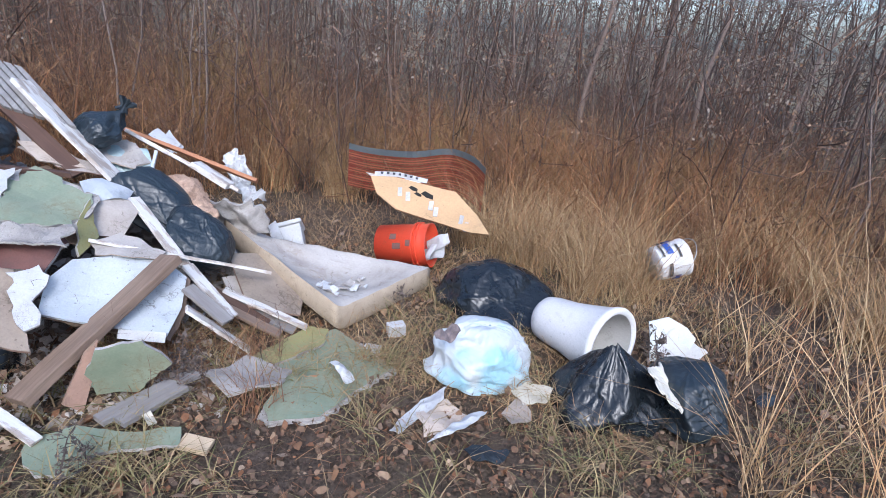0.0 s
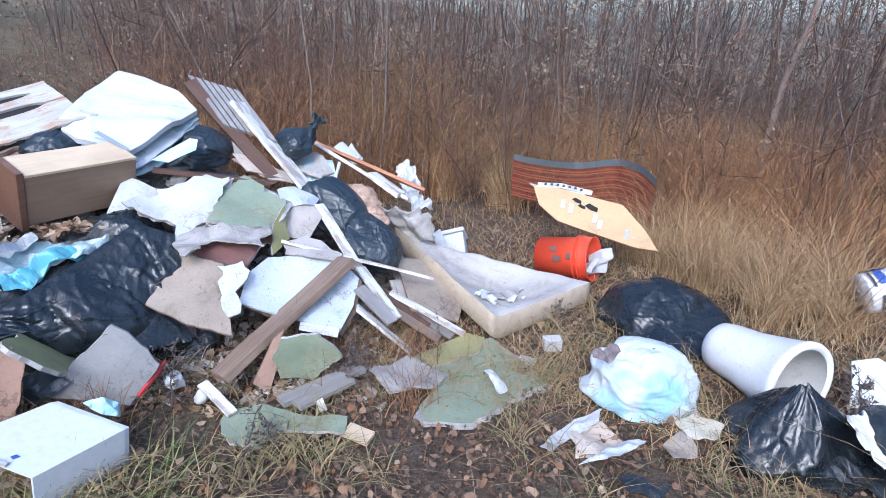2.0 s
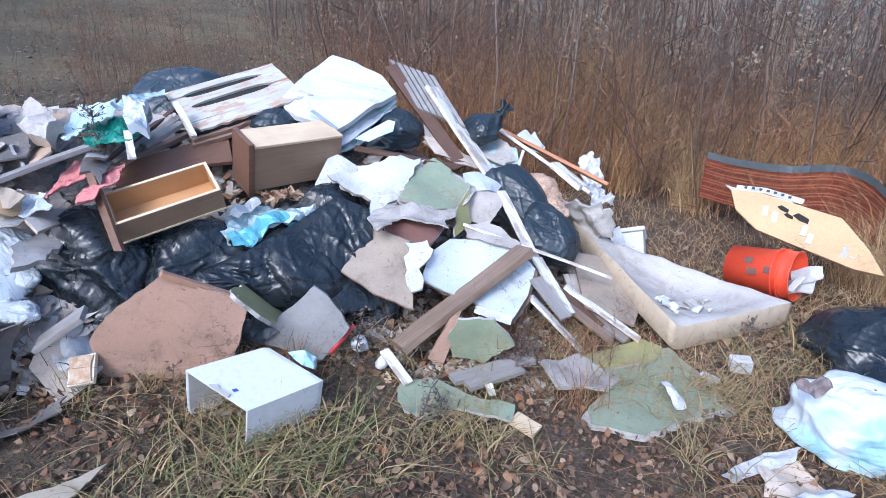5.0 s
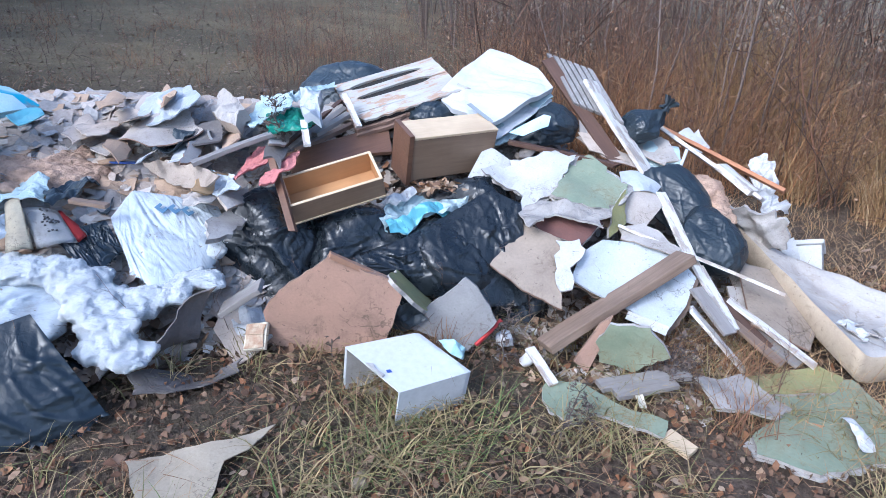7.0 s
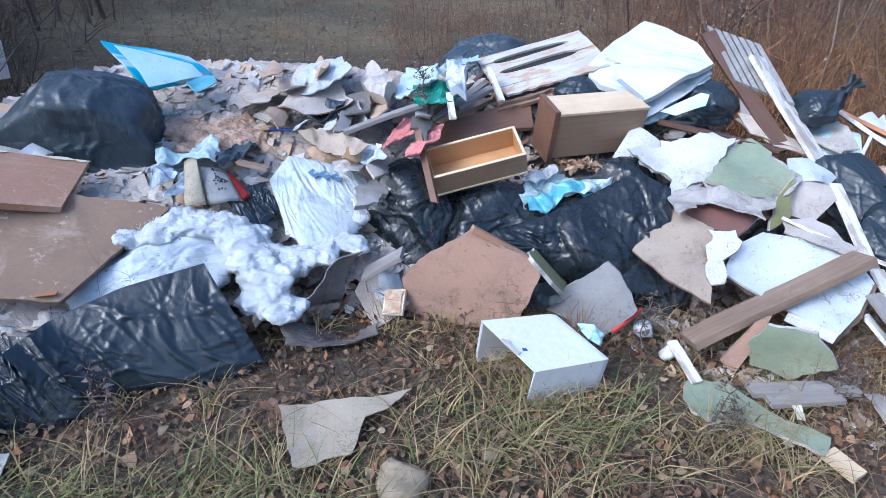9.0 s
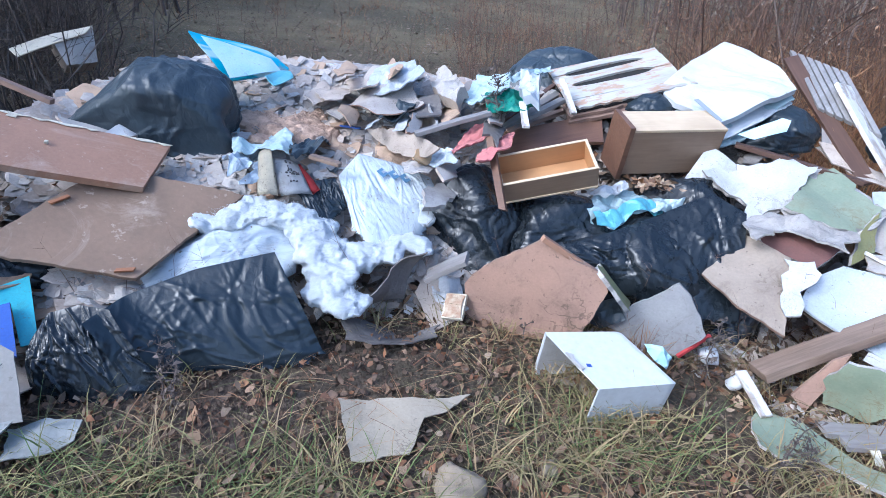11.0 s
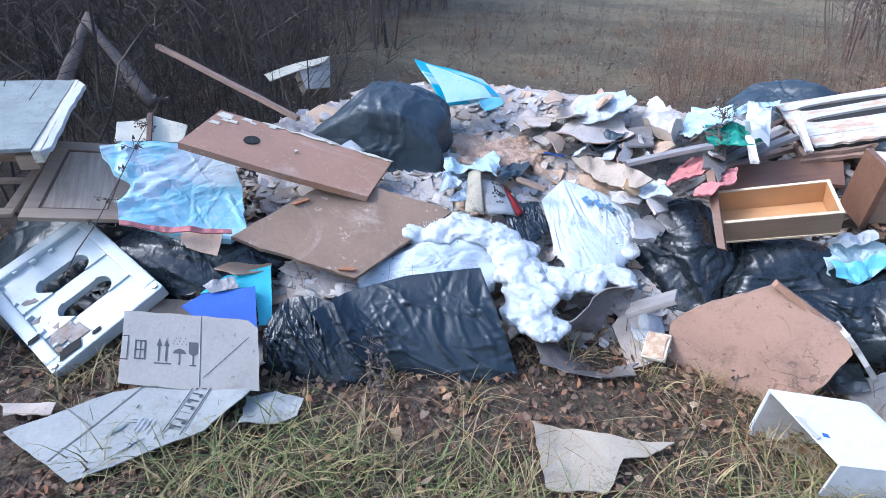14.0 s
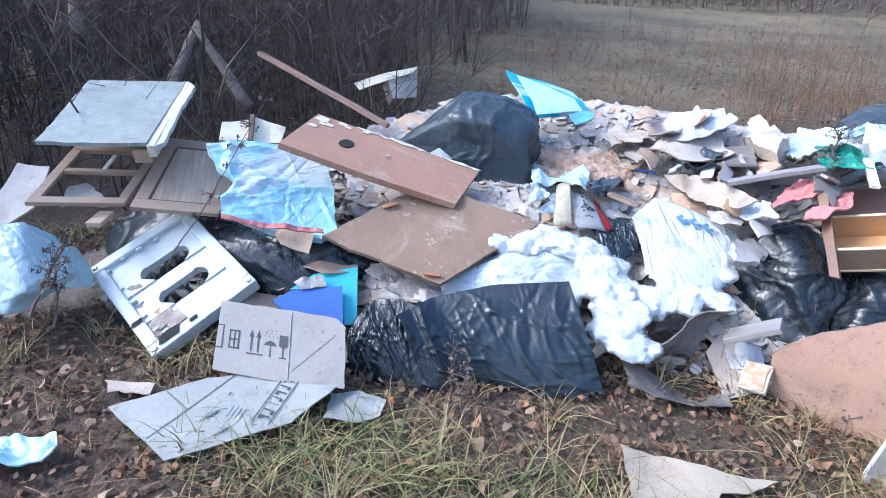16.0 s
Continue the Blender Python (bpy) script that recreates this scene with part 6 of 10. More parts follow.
def pieces(name, count, spot, size, material, label, category, seed, flat=0.5, curl=0.3, square=False, slope=0.0):
    """Loose leaves, or square-broken chips: six-cornered, curled, lying on what is below."""
    rs = np.random.RandomState(seed)
    rnd = random.Random(seed)
    at = np.array([spot(rnd) for _ in range(count)])
    s = rs.uniform(size[0], size[1], count)
    base = np.array([[-1, 0, 0], [-0.35, 0.55, 0], [0.4, 0.5, 0], [1, 0, 0], [0.4, -0.5, 0], [-0.35, -0.55, 0]])
    if square:
        base = np.array([[-1, -0.15, 0], [-0.9, 0.6, 0], [0.55, 0.66, 0], [1, 0.3, 0], [0.85, -0.55, 0], [-0.65, -0.65, 0]])
    p = np.repeat(base[None], count, 0) * rs.uniform(0.7, 1.3, (count, 6, 1))
    p[:, :, 2] = curl * (p[:, :, 1] ** 2 * rs.uniform(-1.5, 2.5, (count, 1)) + p[:, :, 0] ** 2 * rs.uniform(-0.6, 1.0, (count, 1)))
    p *= s[:, None, None]
    a, b, c = rs.uniform(0, 2 * math.pi, count), rs.normal(0, flat, count), rs.normal(0, flat, count)
    ca, sa, cb, sb, cc, sc = np.cos(a), np.sin(a), np.cos(b), np.sin(b), np.cos(c), np.sin(c)
    x, y, z = p[..., 0], p[..., 1], p[..., 2]
    y, z = y * cb[:, None] - z * sb[:, None], y * sb[:, None] + z * cb[:, None]
    x, z = x * cc[:, None] + z * sc[:, None], z * cc[:, None] - x * sc[:, None]
    x, y = x * ca[:, None] - y * sa[:, None], x * sa[:, None] + y * ca[:, None]
    if slope:
        # they lie with the heap's side, tipped towards the camera to fit its view
        fall = np.array([HEAP_X, HEAP_Y]) - at[:, :2]
        fall /= np.linalg.norm(fall, axis=1, keepdims=True)
        z = z - slope * (x * fall[:, :1] + y * fall[:, 1:])
    v = np.stack([x, y, z], -1) + at[:, None, :]
    f = np.array([[0, 5, 1], [1, 5, 4], [1, 4, 2], [2, 4, 3]])
    faces = (np.arange(count)[:, None, None] * 6 + f[None]).reshape(-1, 3)
    return rows_mesh(name, v, faces, material, label, category)


def blades(name, at, tall, lean, width, material, label, category, seed, droop=0.5, knots=5):
    """Grass: one curved, tapering ribbon a blade."""
    rs = np.random.RandomState(seed)
    n = len(at)
    a = rs.uniform(0, 2 * math.pi, n)
    u = np.linspace(0, 1, knots)
    out = np.stack([np.cos(a), np.sin(a)], -1)
    reach = (tall * lean)[:, None] * (u[None] * (1 - droop) + droop * u[None] ** 2.2)
    up = tall[:, None] * (u[None] - 0.35 * droop * lean[:, None] * u[None] ** 3)
    wob = rs.normal(0, 0.02, (n, knots, 2)) * tall[:, None, None] * u[None, :, None]
    mid = np.zeros((n, knots, 3))
    mid[..., :2] = at[:, None, :2] + out[:, None, :] * reach[..., None] + wob
    mid[..., 2] = at[:, None, 2] + up
    b = rs.uniform(0, 2 * math.pi, n)
    side = np.stack([np.cos(b), np.sin(b), np.zeros(n)], -1)[:, None, :] * (width[:, None] * (1.05 - u[None] ** 1.5))[..., None] * 0.5
    v = np.stack([mid - side, mid + side], 2)
    k = np.arange(knots - 1)
    q = np.stack([2 * k, 2 * k + 1, 2 * k + 3, 2 * k + 2], -1)
    faces = (np.arange(n)[:, None, None] * knots * 2 + q[None]).reshape(-1, 4)
    return rows_mesh(name, v, faces, material, label, category)


def stems_arrays(at, tall, lean, thick, rs, knots=6, sides=3, crook=0.05):
    """Woody stems: crooked tapering prisms. Returns vertices, faces and the middle line."""
    n = len(at)
    a = rs.uniform(0, 2 * math.pi, n)
    u = np.linspace(0, 1, knots)
    mid = np.zeros((n, knots, 3))
    out = np.stack([np.cos(a), np.sin(a)], -1)
    mid[..., :2] = at[:, None, :2] + out[:, None, :] * (tall * lean)[:, None, None] * (u ** 1.3)[None, :, None]
    walk_ = np.cumsum(rs.normal(0, crook, (n, knots, 2)), 1) * tall[:, None, None] * 0.4
    walk_ -= walk_[:, :1]
    mid[..., :2] += walk_
    mid[..., 2] = at[:, None, 2] + tall[:, None] * u[None] * np.sqrt(np.maximum(0.05, 1 - lean ** 2))[:, None]
    r = thick[:, None] * (1 - 0.8 * u[None])
    ring = []
    for k in range(sides):
        q = 2 * math.pi * k / sides
        ring.append(mid + np.stack([np.cos(q) * r, np.sin(q) * r, np.zeros_like(r)], -1))
    v = np.stack(ring, 2)
    faces = []
    for j in range(knots - 1):
        for k in range(sides):
            faces.append([j * sides + k, j * sides + (k + 1) % sides, (j + 1) * sides + (k + 1) % sides, (j + 1) * sides + k])
    f = (np.arange(n)[:, None, None] * knots * sides + np.array(faces)[None]).reshape(-1, 4)
    return v.reshape(-1, 3), f, mid


def twig_arrays(mid, rs, per, length, thick, lift=0.5, start=0.25):
    """Side twigs on stems: thin bent ribbons."""
    n, knots, _ = mid.shape
    i = np.repeat(np.arange(n), per)
    u = rs.uniform(start, 1, len(i)) * (knots - 1)
    k = np.minimum(u.astype(int), knots - 2)
    w = (u - k)[:, None]
    p = mid[i, k] * (1 - w) + mid[i, k + 1] * w
    d = rs.normal(0, 1, (len(i), 3))
    d[:, 2] = np.abs(d[:, 2]) * lift + 0.3
    d /= np.linalg.norm(d, axis=1, keepdims=True)
    ln = rs.uniform(0.4, 1.0, len(i)) * length
    bend = rs.normal(0, 0.25, (len(i), 3))
    s = np.cross(d, rs.normal(0, 1, (len(i), 3)))
    s /= np.linalg.norm(s, axis=1, keepdims=True) + 1e-9
    s *= thick * 0.5
    q = p + d * (ln * 0.5)[:, None]
    e = p + (d + bend) * ln[:, None]
    v = np.stack([p - s, p + s, q - s * 0.7, q + s * 0.7, e], 1)
    f4 = np.arange(len(i))[:, None] * 5
    tri = np.concatenate([f4 + np.array([[0, 1, 3]]), f4 + np.array([[0, 3, 2]]), f4 + np.array([[2, 3, 4]])])
    return v.reshape(-1, 3), tri, (q, e)


def spread(rs, n, turn, reach, power=1.0):
    """Places on the ground between two turns (to the left of straight ahead) and two distances."""
    a = np.radians(rs.uniform(turn[0], turn[1], n))
    r = reach[0] + (reach[1] - reach[0]) * rs.uniform(0, 1, n) ** power
    x, y = -0.35 - r * np.sin(a), -0.1 + r * np.cos(a)
    z = np.array([lie(p, q) for p, q in zip(x, y)])
    return np.stack([x, y, z], -1)


def brush(name, n, turn, reach, tall, thick, per, length, material, label, category, seed, lean=0.18, power=0.8):
    rs = np.random.RandomState(seed)
    at = spread(rs, n, turn, reach, power)
    h = rs.uniform(tall[0], tall[1], n)
    v, f, mid = stems_arrays(at, h, np.abs(rs.normal(0, lean, n)).clip(0, 0.8), rs.uniform(thick[0], thick[1], n), rs)
    rows_mesh(name, v, f, material, label, category)
    tv, tf, (q, e) = twig_arrays(mid, rs, per, length, thick[0] * 1.2)
    rows_mesh(name + "_twigs", tv, tf, material, label, category)
    return mid, e


def tangle(name, n, turn, reach, top, length, thick, material, label, category, seed):
    """Short bent twigs lying every way, up to a height."""
    rs = np.random.RandomState(seed)
    p = spread(rs, n, turn, reach, 0.8)
    p[:, 2] += top * rs.uniform(0, 1, n) ** 1.4
    d = rs.normal(0, 1, (n, 3))
    d[:, 2] = np.abs(d[:, 2]) * 0.9 + 0.1
    d /= np.linalg.norm(d, axis=1, keepdims=True)
    ln = rs.uniform(length[0], length[1], n)[:, None]
    side = np.cross(d, rs.normal(0, 1, (n, 3)))
    side /= np.linalg.norm(side, axis=1, keepdims=True) + 1e-9
    w = side * thick * 0.5 * rs.uniform(0.5, 1.3, n)[:, None]
    q = p + d * ln * 0.5 + rs.normal(0, 0.08, (n, 3)) * ln
    e = p + d * ln + rs.normal(0, 0.15, (n, 3)) * ln
    v = np.stack([p - w, p + w, q - w, q + w, e], 1)
    i = np.arange(n)[:, None] * 5
    tri = np.concatenate([i + np.array([[0, 1, 3]]), i + np.array([[0, 3, 2]]), i + np.array([[2, 3, 4]])])
    return rows_mesh(name, v, tri, material, label, category)


def build_plants():
    rs = np.random.RandomState(3)
    # leaf litter and short grass round the heap's foot
    def near(rnd):
        while True:
            a, r = radians(rnd.uniform(-75, 150)), 0.5 + 3.2 * rnd.random() ** 0.9
            x, y = -0.35 - r * math.sin(a), -0.2 + r * math.cos(a)
            if heap(x, y) - rise(x) < 0.06:
                return x, y, lie(x, y) + rnd.uniform(0.004, 0.028)

    pieces("leaf_litter", 34000, near, (0.004, 0.019), "leaves", "brown dead leaves covering the ground", "leaf litter", 21, flat=0.65, curl=0.7)
    pieces("large_leaves", 2000, near, (0.01, 0.028), "bright_leaves", "larger tan and orange dead leaves on the ground", "leaf litter", 27, flat=0.45, curl=0.8)
    def behind(rnd):
        a, r = radians(rnd.uniform(140, 300)), 0.3 + 7 * rnd.random() ** 0.7
        x, y = -0.35 - r * math.sin(a), -0.2 + r * math.cos(a)
        return x, y, lie(x, y) + rnd.uniform(0.004, 0.02)

    pieces("open_litter", 4000, behind, (0.008, 0.026), "leaves", "brown dead leaves on the open ground", "leaf litter", 28)
    rear = np.array([behind(random.Random(500 + i)) for i in range(350)])
    at = np.repeat(rear, 12, 0)
    at[:, :2] += rs.normal(0, 0.05, (len(at), 2))
    n = len(at)
    blades("open_grass", at, rs.uniform(0.04, 0.14, n), rs.uniform(0.4, 2.2, n), rs.uniform(0.003, 0.006, n), "short_grass", "short grass on the open ground", "grass", 50, droop=0.7)
    pieces("rubble_chips", 9000, lambda rnd: (lambda p: (p[0], p[1], p[2] - 0.02 + rnd.uniform(0, 0.03)))(heap_spot(rnd, (10, 114), (1.95, 3.7))), (0.008, 0.035), "chips", "small chips of plaster, card and wood on the heap", "rubble", 22, flat=0.3, curl=0.1, square=True, slope=0.4)
    pieces("rubble_flakes", 11000, lambda rnd: (lambda p: (p[0], p[1], p[2] + rnd.uniform(-0.01, 0.03)))(heap_spot(rnd, (52, 100), (2.1, 3.7))), (0.012, 0.055), "flakes", "broken flakes of card, paper and plasterboard", "rubble", 26, flat=0.22, curl=0.1, square=True, slope=0.4)
    pieces("heap_leaves", 2600, lambda rnd: (lambda p: (p[0], p[1], p[2] + rnd.uniform(0, 0.02)))(heap_spot(rnd, (10, 118), (1.9, 2.8))), (0.012, 0.03), "leaves", "brown dead leaves caught in the heap", "leaf litter", 23)

    def wide(rnd):
        a, r = radians(rnd.uniform(-70, 110) if rnd.random() < 0.3 else rnd.uniform(40, 104)), 2.9 + 14 * rnd.random() ** 1.4
        x, y = -0.35 - r * math.sin(a), -0.2 + r * math.cos(a)
        return x, y, lie(x, y) + rnd.uniform(0.0, 0.03)

    pieces("far_litter", 14000, wide, (0.012, 0.035), "field_litter", "brown dead leaves in the clearing", "leaf litter", 24, flat=0.15)

    mid = np.array([near(random.Random(100 + i)) for i in range(820)])
    patch = np.array([noise.noise(Vector((x * 1.6, y * 1.6, 4))) for x, y, _ in mid])
    mid = mid[patch + rs.uniform(-0.35, 0.35, len(mid)) > -0.05]
    at = np.repeat(mid, 26, 0)
    at[:, :2] += rs.normal(0, 0.03, (len(at), 2))
    at[:, 2] -= 0.02
    n = len(at)
    blades("short_grass", at, rs.uniform(0.05, 0.17, n), rs.uniform(0.4, 2.4, n), rs.uniform(0.003, 0.0065, n), "short_grass", "clumps of short grass, part green and part straw", "grass", 31, droop=0.75)
    at = spread(rs, 8500, (-33, 26), (2.0, 4.3))
    n = len(at)
    blades("weed_floor", at, rs.uniform(0.03, 0.18, n), rs.uniform(0.3, 2.6, n), rs.uniform(0.002, 0.004, n), "dead_grass", "low dead weeds on the open ground", "weeds", 38, droop=0.6)
    straw = np.array([near(random.Random(9000 + i)) for i in range(6500)])
    n = len(straw)
    blades("loose_straw", straw, rs.uniform(0.02, 0.05, n), rs.uniform(2.0, 6.0, n), rs.uniform(0.002, 0.004, n), "dry_weeds", "loose dead straw lying on the ground", "straw", 37, droop=0.3)

    brush("heap_twigs", 110, (5, 104), (1.85, 2.5), (0.15, 0.42), (0.0012, 0.0024), 9, 0.09, "stems", "thin dry weed stems along the heap's foot", "weeds", 49, lean=0.5)
    at = []
    for x, y in ((-1.02, 1.95), (-0.95, 1.85), (-1.08, 2.05), (-0.72, 2.05), (-1.55, 1.2), (-0.6, 1.75)):
        for k in range(120):
            p, q = x + rs.normal(0, 0.05), y + rs.normal(0, 0.05)
            at.append((p, q, lie(p, q)))
    at = np.array(at)
    n = len(at)
    blades("red_weeds", at, rs.uniform(0.06, 0.24, n), rs.uniform(0.1, 1.2, n), rs.uniform(0.002, 0.005, n), "dry_weeds", "small red-brown dead weeds before the heap", "weeds", 40, droop=0.6)
    # denser green tufts
    tufts = ((-1.35, 0.75), (-1.6, -0.35), (-1.55, -0.1), (-1.45, -0.7), (-1.3, 0.2), (-1.7, -0.55), (-1.2, -0.35), (-1.2, 1.0), (-1.75, -0.85), (-1.9, -1.0), (-1.85, -0.65))
    at = []
    for i, (x, y) in enumerate(tufts):
        for k in range(170):
            p, q = x + rs.normal(0, 0.1), y + rs.normal(0, 0.1)
            at.append((p, q, lie(p, q) - 0.01))
    at = np.array(at)
    n = len(at)
    blades("green_grass", at, rs.uniform(0.05, 0.16, n), rs.uniform(0.5, 2.2, n), rs.uniform(0.0035, 0.007, n), "green_grass", "tufts of long green grass", "grass", 32)

    def open_ground(at):
        """Leaves out what would stand on the open ground before the weeds."""
        r = np.hypot(at[:, 0] + 0.35, at[:, 1] + 0.1)
        turn = np.degrees(np.arctan2(-0.35 - at[:, 0], at[:, 1] + 0.1))
        thin = (turn < -34) & (np.random.RandomState(len(at)).uniform(0, 1, len(at)) < 0.55) & (r < 4.5)
        return at[~thin & (r > np.interp(turn, (-75, -44, -36, -24, -12, -6, 8, 16, 20, 30, 45), (1.7, 2.0, 3.0, 3.6, 3.7, 4.4, 4.5, 4.2, 3.8, 3.6, 3.8)))]

    def clumps(count, per, turn, reach, size):
        mid = spread(rs, count, turn, reach)
        at = np.repeat(mid, per, 0)
        at[:, :2] += rs.normal(0, size, (len(at), 2))
        return open_ground(at)

    # tangled low weeds, then straw in clumps, on the far side of the open ground
    at = open_ground(spread(rs, 9000, (-64, 40), (2.0, 8.5), 0.7))
    n = len(at)
    blades("low_weeds", at, rs.uniform(0.12, 0.6, n), rs.uniform(0.1, 1.6, n), rs.uniform(0.0025, 0.006, n), "dry_weeds", "tangled low red-brown dead weeds", "weeds", 33, droop=0.7)
    at = clumps(190, 64, (-64, 40), (2.0, 7.0), 0.07)
    n = len(at)
    blades("dead_grass", at, rs.uniform(0.2, 0.85, n), rs.uniform(0.1, 1.3, n), rs.uniform(0.0028, 0.006, n), "dead_grass", "clumps of tall straw-coloured dead grass", "grass", 36)
    # fountain-like clumps
    at, tall = [], []
    for x, y in ((0.5, 3.5), (0.65, 3.3), (0.3, 3.65), (0.8, 3.4), (1.0, 3.2), (0.92, 2.95), (1.2, 2.95), (1.35, 3.2), (0.95, 3.7), (0.75, 3.95), (1.5, 4.2), (2.0, 3.6), (1.3, 4.6), (-0.7, 4.4), (-1.2, 4.4), (2.4, 2.6), (2.3, 3.1), (1.15, 3.75)):
        for k in range(330):
            p, q = x + rs.normal(0, 0.07), y + rs.normal(0, 0.07)
            at.append((p, q, lie(p, q)))
            tall.append(rs.uniform(0.2, 0.62))
    at = np.array(at)
    n = len(at)
    blades("grass_clumps", at, np.array(tall), rs.uniform(0.2, 1.4, n), rs.uniform(0.0022, 0.0045, n), "dead_grass", "arching clumps of straw-coloured grass", "grass", 34, droop=0.8)
    # taller tawny weeds, in drifts
    at = clumps(150, 44, (-40, 40), (3.9, 6.0), 0.11)
    n = len(at)
    blades("tawny_weeds", at, rs.uniform(0.3, 1.1, n), rs.uniform(0.1, 1.3, n), rs.uniform(0.003, 0.006, n), "tawny", "drifts of tall orange-brown dead weeds", "weeds", 39, droop=0.6)
    # weeds in drifts on the field
    at = clumps(170, 36, (40, 104), (4.3, 14.0), 0.13)
    n = len(at)
    blades("field_tufts", at, rs.uniform(0.06, 0.32, n), rs.uniform(0.2, 1.8, n), rs.uniform(0.002, 0.0045, n), "dry_weeds", "drifts of low brown weeds on the field", "weeds", 65, droop=0.6)
    # low stubble in the clearing
    at = spread(rs, 12000, (24, 104), (3.9, 26.0), 1.5)
    n = len(at)
    blades("stubble", at, rs.uniform(0.02, 0.11, n), rs.uniform(0.4, 2.2, n), rs.uniform(0.003, 0.007, n), "dull_grass", "low dead grass of the clearing", "grass", 35)

    # thicket behind the open ground
    brush("thicket", 760, (-66, 42), (4.3, 9.0), (0.7, 3.2), (0.003, 0.009), 15, 0.36, "stems", "dense brown thicket of bare stems", "thicket", 41, lean=0.45)
    tangle("tangle", 9000, (-66, 42), (4.2, 8.0), 2.6, (0.12, 0.6), 0.006, "stems", "fine tangled twigs and dead stalks", "thicket", 51)
    brush("woody_stems", 150, (-60, 36), (4.4, 7.5), (1.6, 4.2), (0.006, 0.014), 12, 0.6, "woody", "pale and dark woody stems standing in the thicket", "thicket", 66, lean=0.22)
    tangle("low_tangle", 5500, (-60, 38), (3.9, 6.5), 0.8, (0.05, 0.25), 0.0045, "dry_weeds", "broken weed stalks lying every way", "weeds", 52)
    brush("far_thicket", 850, (-70, 48), (8.5, 17.0), (2.5, 6.5), (0.006, 0.025), 30, 1.1, "twigs", "bare woodland behind the thicket", "woodland", 42)
    tangle("far_tangle", 18000, (-70, 48), (8.0, 15.0), 5.5, (0.2, 0.9), 0.007, "twigs", "fine twigs of the woodland", "woodland", 53)
    brush("weeds", 600, (16, 62), (4.0, 7.5), (0.4, 1.2), (0.0018, 0.0035), 16, 0.2, "stems", "dry weeds behind the heap", "weeds", 43)
    tangle("edge_brush", 10000, (38, 84), (24.0, 44.0), 5.0, (0.5, 1.8), 0.028, "twigs", "soft brown brushwood beyond the field", "woodland", 57)
    brush("field_weeds", 700, (36, 104), (4.4, 16.0), (0.12, 0.55), (0.002, 0.004), 18, 0.16, "stems", "brown dead weeds standing in the field", "weeds", 48, lean=0.6)
    brush("far_edge", 620, (38, 84), (26.0, 46.0), (2.0, 7.0), (0.015, 0.05), 24, 1.8, "twigs", "distant bare woodland beyond the field", "woodland", 47)
    brush("clearing_edge", 520, (80, 102), (12.0, 26.0), (1.0, 6.0), (0.008, 0.03), 24, 1.2, "twigs", "bare woodland at the clearing's edge", "woodland", 44)
    tangle("edge_tangle", 9000, (82, 102), (11.0, 22.0), 6.0, (0.3, 1.2), 0.012, "twigs", "fine twigs at the clearing's edge", "woodland", 54)
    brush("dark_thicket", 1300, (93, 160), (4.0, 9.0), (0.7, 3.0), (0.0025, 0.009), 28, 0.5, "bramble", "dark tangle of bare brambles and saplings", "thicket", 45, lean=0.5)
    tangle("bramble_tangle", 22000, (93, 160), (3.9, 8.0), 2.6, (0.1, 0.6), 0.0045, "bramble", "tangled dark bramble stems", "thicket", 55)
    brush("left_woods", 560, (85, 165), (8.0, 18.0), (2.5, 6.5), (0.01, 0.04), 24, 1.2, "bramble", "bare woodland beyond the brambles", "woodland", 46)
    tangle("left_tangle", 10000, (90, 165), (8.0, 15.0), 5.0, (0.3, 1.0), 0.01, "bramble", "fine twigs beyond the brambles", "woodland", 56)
    brush("rear_woods", 380, (165, 300), (9.0, 20.0), (2.0, 6.0), (0.01, 0.04), 20, 1.2, "twigs", "bare woodland round the open ground", "woodland", 58)
    # many-stemmed shrubs, each fanning out from one root
    for name, count, material, tall, seed in (("russet_shrubs", 34, "dry_weeds", (0.5, 1.3), 63), ("grey_shrubs", 40, "stems", (0.8, 2.2), 64)):
        root = open_ground(spread(rs, count, (-60, 42), (4.1, 6.5)))
        at = np.repeat(root, 16, 0)
        at[:, :2] += rs.normal(0, 0.05, (len(at), 2))
        h = np.repeat(rs.uniform(tall[0], tall[1], len(root)), 16) * rs.uniform(0.6, 1.0, len(at))
        r2 = np.random.RandomState(seed)
        v, f, mid = stems_arrays(at, h, r2.uniform(0.05, 0.65, len(at)), r2.uniform(0.0018, 0.004, len(at)), r2, crook=0.04)
        rows_mesh(name, v, f, material, "many-stemmed dead shrubs at the thicket's edge", "shrubs")
        tv, tf, _ = twig_arrays(mid, r2, 26, 0.22, 0.0024, lift=0.8, start=0.3)
        rows_mesh(name + "_twigs", tv, tf, material, "fine twigs of dead shrubs", "shrubs")
    # tall golden grass in a few dense stands
    at, tall = [], []
    for x, y, h, size in ((-1.87, 5.05, 1.5, 0.2), (-1.6, 5.3, 1.2, 0.2), (-2.15, 5.3, 1.1, 0.2), (1.0, 5.0, 1.0, 0.25), (0.2, 5.1, 0.9, 0.25), (2.2, 4.6, 0.9, 0.2), (-0.7, 5.0, 0.8, 0.25)):
        for k in range(420):
            p, q = x + rs.normal(0, size), y + rs.normal(0, size)
            at.append((p, q, lie(p, q)))
            tall.append(h * rs.uniform(0.5, 1.05))
    at = np.array(at)
    n = len(at)
    blades("tall_grass", at, np.array(tall), rs.uniform(0.02, 0.5, n), rs.uniform(0.0025, 0.0045, n), "golden", "stands of tall golden dead grass", "grass", 60, droop=0.7)
